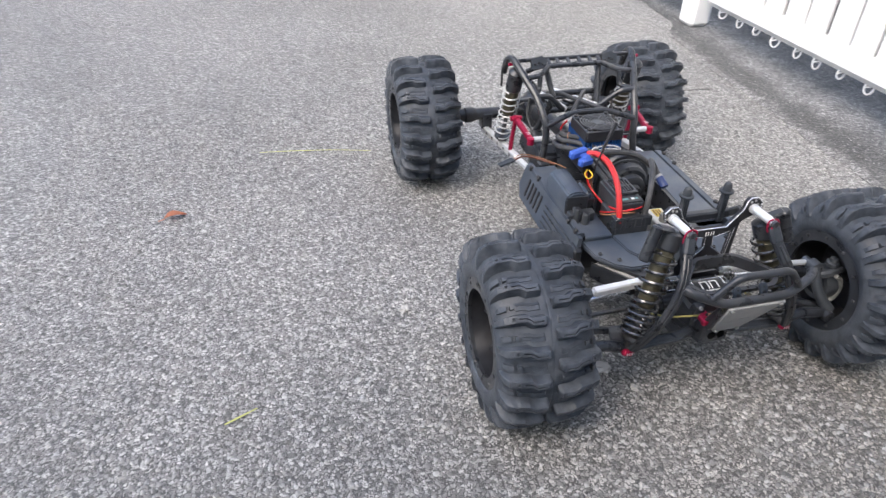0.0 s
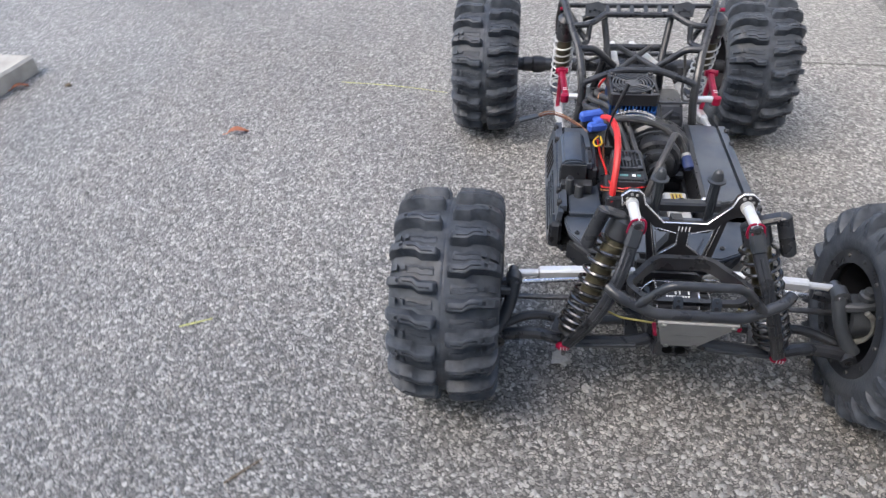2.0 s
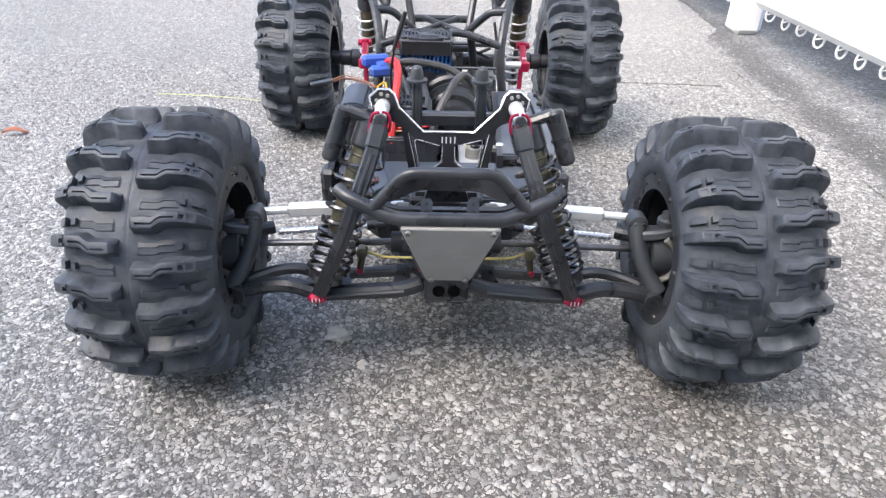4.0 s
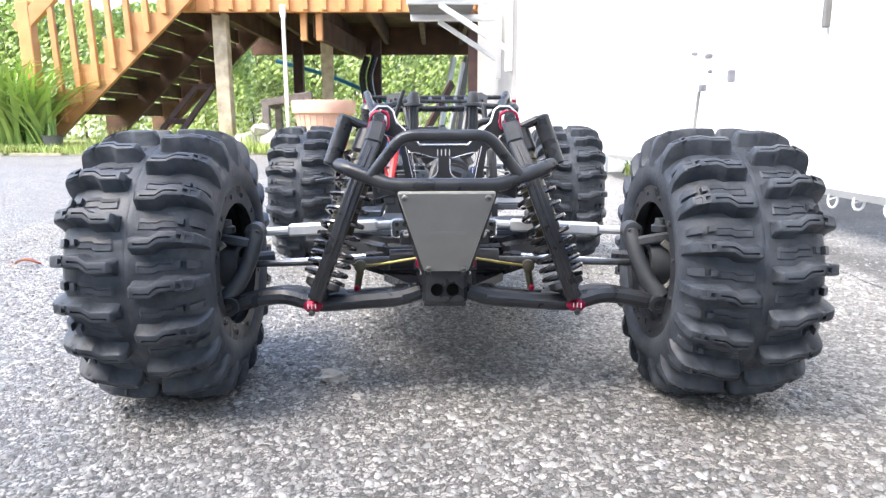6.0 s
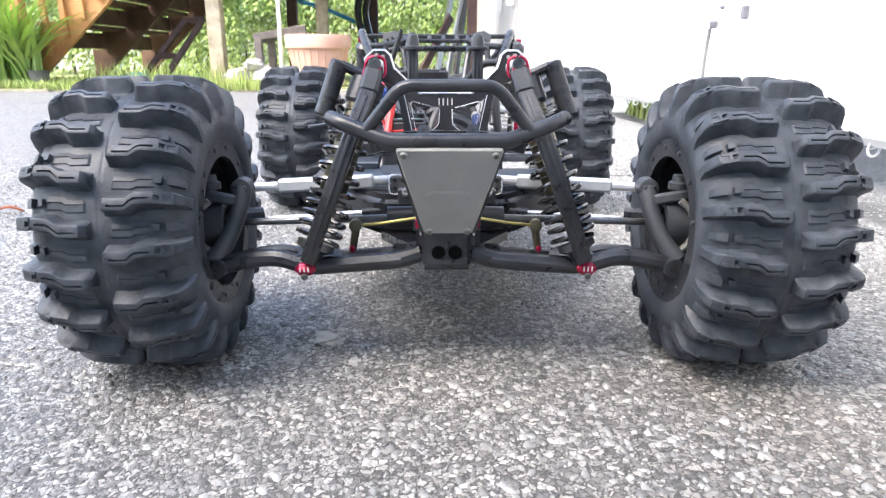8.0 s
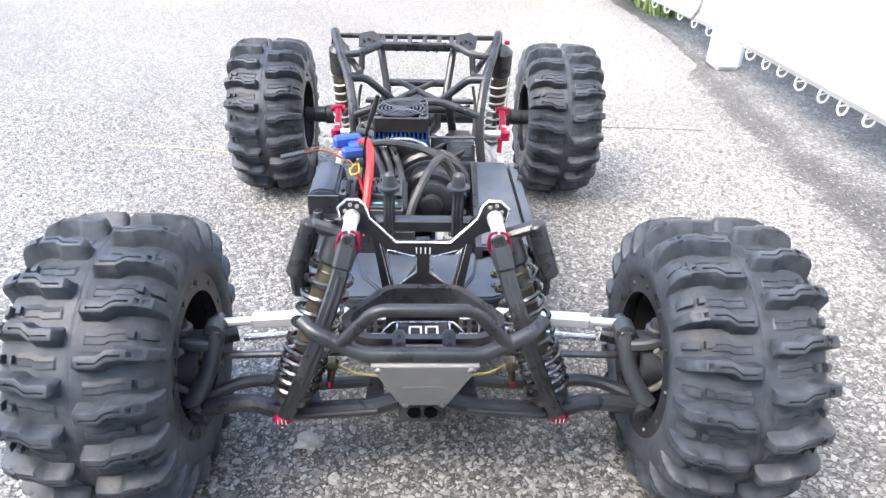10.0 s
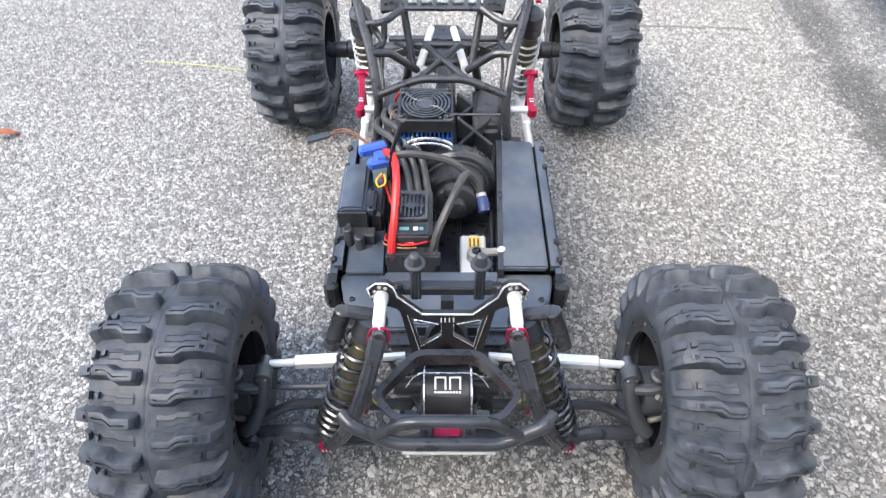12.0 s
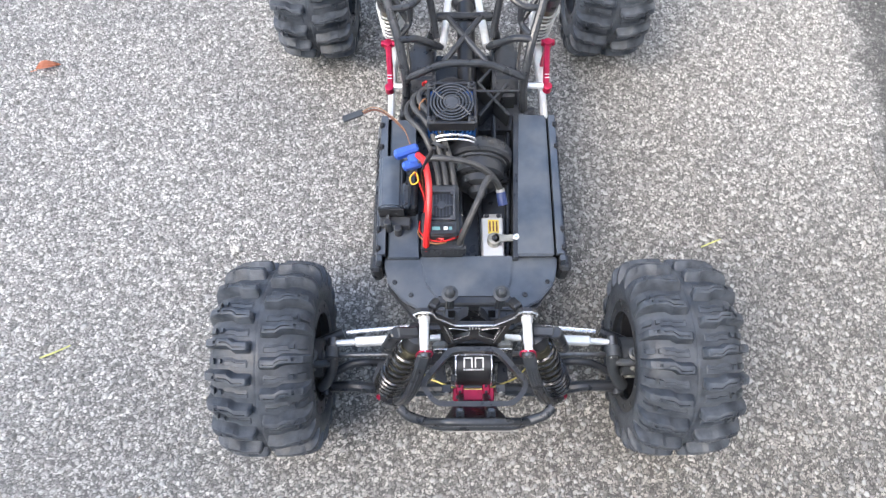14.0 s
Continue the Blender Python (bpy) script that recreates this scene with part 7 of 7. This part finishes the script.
cage_bar([(-0.066, 0.262, 0.139), (0.066, 0.262, 0.139)], 0.0014, 0.004, "cage_rod", STEEL)

# wires
def wire(pts, r, mat, name="wire", label="", parent=None):
    bm = B()
    tube(bm, curved([P(*p) for p in pts], 6), r, 8)
    return part(name, bm, mat, parent or loom, label)


loom = new("wiring")
loom.parent = truck
wire([(-0.051, 0.168, 0.170), (-0.044, 0.158, 0.1735), (-0.040, 0.135, 0.172), (-0.0405, 0.110, 0.160), (-0.043, 0.093, 0.140), (-0.0435, 0.088, 0.127)], 0.0032, WIRE_R, "battery_wire", "thick red battery wire")
wire([(-0.030, 0.146, 0.140), (-0.034, 0.172, 0.146), (-0.046, 0.200, 0.156), (-0.062, 0.222, 0.153), (-0.060, 0.240, 0.150), (-0.040, 0.246, 0.150)], 0.0030, WIRE_K, "motor_wire")
wire([(-0.023, 0.148, 0.140), (-0.028, 0.176, 0.148), (-0.040, 0.205, 0.161), (-0.056, 0.230, 0.157), (-0.054, 0.246, 0.155), (-0.036, 0.250, 0.152)], 0.0030, WIRE_K, "motor_wire")
wire([(-0.015, 0.148, 0.140), (-0.021, 0.180, 0.150), (-0.034, 0.207, 0.165), (-0.050, 0.236, 0.160), (-0.046, 0.252, 0.157), (-0.03, 0.254, 0.150)], 0.0030, WIRE_K, "motor_wire")
wire([(-0.050, 0.163, 0.168), (-0.030, 0.163, 0.172), (0.000, 0.160, 0.168), (0.016, 0.154, 0.160), (0.025, 0.148, 0.151), (0.0286, 0.142, 0.146)], 0.0032, WIRE_K, "battery_wire", "thick black battery wire")
wire([(-0.012, 0.092, 0.130), (-0.006, 0.100, 0.150), (0.006, 0.122, 0.166), (0.015, 0.143, 0.167), (0.023, 0.147, 0.157), (0.0286, 0.142, 0.146)], 0.0032, WIRE_K, "battery_wire", "thick black battery wire")
wire([(-0.054, 0.160, 0.150), (-0.050, 0.155, 0.136), (-0.045, 0.14, 0.128), (-0.045, 0.12, 0.130), (-0.040, 0.10, 0.136), (-0.026, 0.094, 0.138)], 0.0012, WIRE_R, "thin_wire", "thin red wire")
wire([(-0.048, 0.16, 0.146), (-0.046, 0.15, 0.130), (-0.043, 0.13, 0.126), (-0.046, 0.11, 0.128), (-0.03, 0.096, 0.136)], 0.0010, WIRE_B, "thin_wire")
wire([(-0.054, 0.158, 0.155), (-0.0585, 0.153, 0.152), (-0.0565, 0.147, 0.150), (-0.051, 0.149, 0.152), (-0.052, 0.157, 0.155)], 0.0009, WIRE_Y, "thin_wire", "loop of thin yellow wire")
wire([(-0.050, 0.118, 0.120), (-0.051, 0.104, 0.128), (-0.044, 0.094, 0.135), (-0.034, 0.090, 0.137), (-0.024, 0.0925, 0.135)], 0.0008, WIRE_O, "thin_wire", "thin orange wire")
wire([(-0.050, 0.120, 0.122), (-0.0495, 0.106, 0.130), (-0.042, 0.0955, 0.137), (-0.030, 0.0915, 0.139), (-0.014, 0.0960, 0.139), (-0.0085, 0.1060, 0.136)], 0.0008, WIRE_R, "thin_wire", "thin red wire")
wire([(-0.112, 0.243, 0.130), (-0.100, 0.247, 0.133), (-0.085, 0.240, 0.133), (-0.068, 0.222, 0.132), (-0.060, 0.200, 0.135)], 0.0005, WIRE_O, "thin_wire", "thin orange wire")
wire([(-0.112, 0.2425, 0.128), (-0.098, 0.245, 0.131), (-0.083, 0.237, 0.131), (-0.066, 0.22, 0.130)], 0.0011, WIRE_B, "thin_wire")
wire([(-0.048, 0.22, 0.150), (-0.050, 0.228, 0.162), (-0.044, 0.236, 0.163), (-0.042, 0.236, 0.150)], 0.0007, WIRE_O, "thin_wire", "loop of thin orange wire")
wire([(-0.043, 0.25, 0.172), (-0.047, 0.256, 0.160), (-0.044, 0.258, 0.148)], 0.0012, WIRE_R, "thin_wire", "thin red wire")
bm = B()
beam(bm, P(-0.132, 0.236, 0.127), P(-0.111, 0.243, 0.1295), 0.0075, 0.003, 0.0006)
part("plug", bm, DUSTY, loom, "flat dusty plug on loose wires")
bm = B()
block(bm, P(-0.0615, 0.1715, 0.1700), (0.024, 0.0088, 0.0098), 0.0022, Matrix.Rotation(0.35, 4, "Z"))
block(bm, P(-0.0560, 0.1610, 0.1640), (0.019, 0.0088, 0.0092), 0.0022, Matrix.Rotation(0.30, 4, "Z"))
block(bm, P(-0.0560, 0.1665, 0.1672), (0.009, 0.0140, 0.0070), 0.0015, Matrix.Rotation(0.32, 4, "Z"))
part("battery_plug", bm, BLUE_P, loom, "bright blue battery plug")
bm = B()
lathe(bm, [(0, 0.0040), (0.0012, 0.0048), (0.0125, 0.0050), (0.0130, 0.0042), (0.0115, 0.0036)], P(0.0290, 0.1405, 0.1450), P(0.0320, 0.1275, 0.1365) - P(0.0290, 0.1405, 0.1450), 12)
plug = part("battery_plug", bm, BLUE_D, loom, "dark blue plug hanging down")
bm = B()
tube(bm, [P(0.0284, 0.1430, 0.1466), P(0.0290, 0.1405, 0.1450)], 0.0043, 12)
part("plug_collar", bm, GREY, plug)
bm = B()
tube(bm, curved([P(-0.046, 0.158, 0.145), P(-0.047, 0.152, 0.165), P(-0.043, 0.147, 0.189)]), 0.0010, 6)
tube(bm, [P(-0.0445, 0.148, 0.184), P(-0.038, 0.148, 0.204), P(-0.0340, 0.148, 0.216)], [0.0014, 0.0022, 0.0017], 8)
part("antenna", bm, BLACK, loom, "short black antenna")
bm = B()
ring(bm, P(-0.030, 0.185, 0.156), (0.4, 0.9, 0.3), 0.0075, 0.0088, 0.003, 14)
part("cable_tie", bm, BLACK, loom)
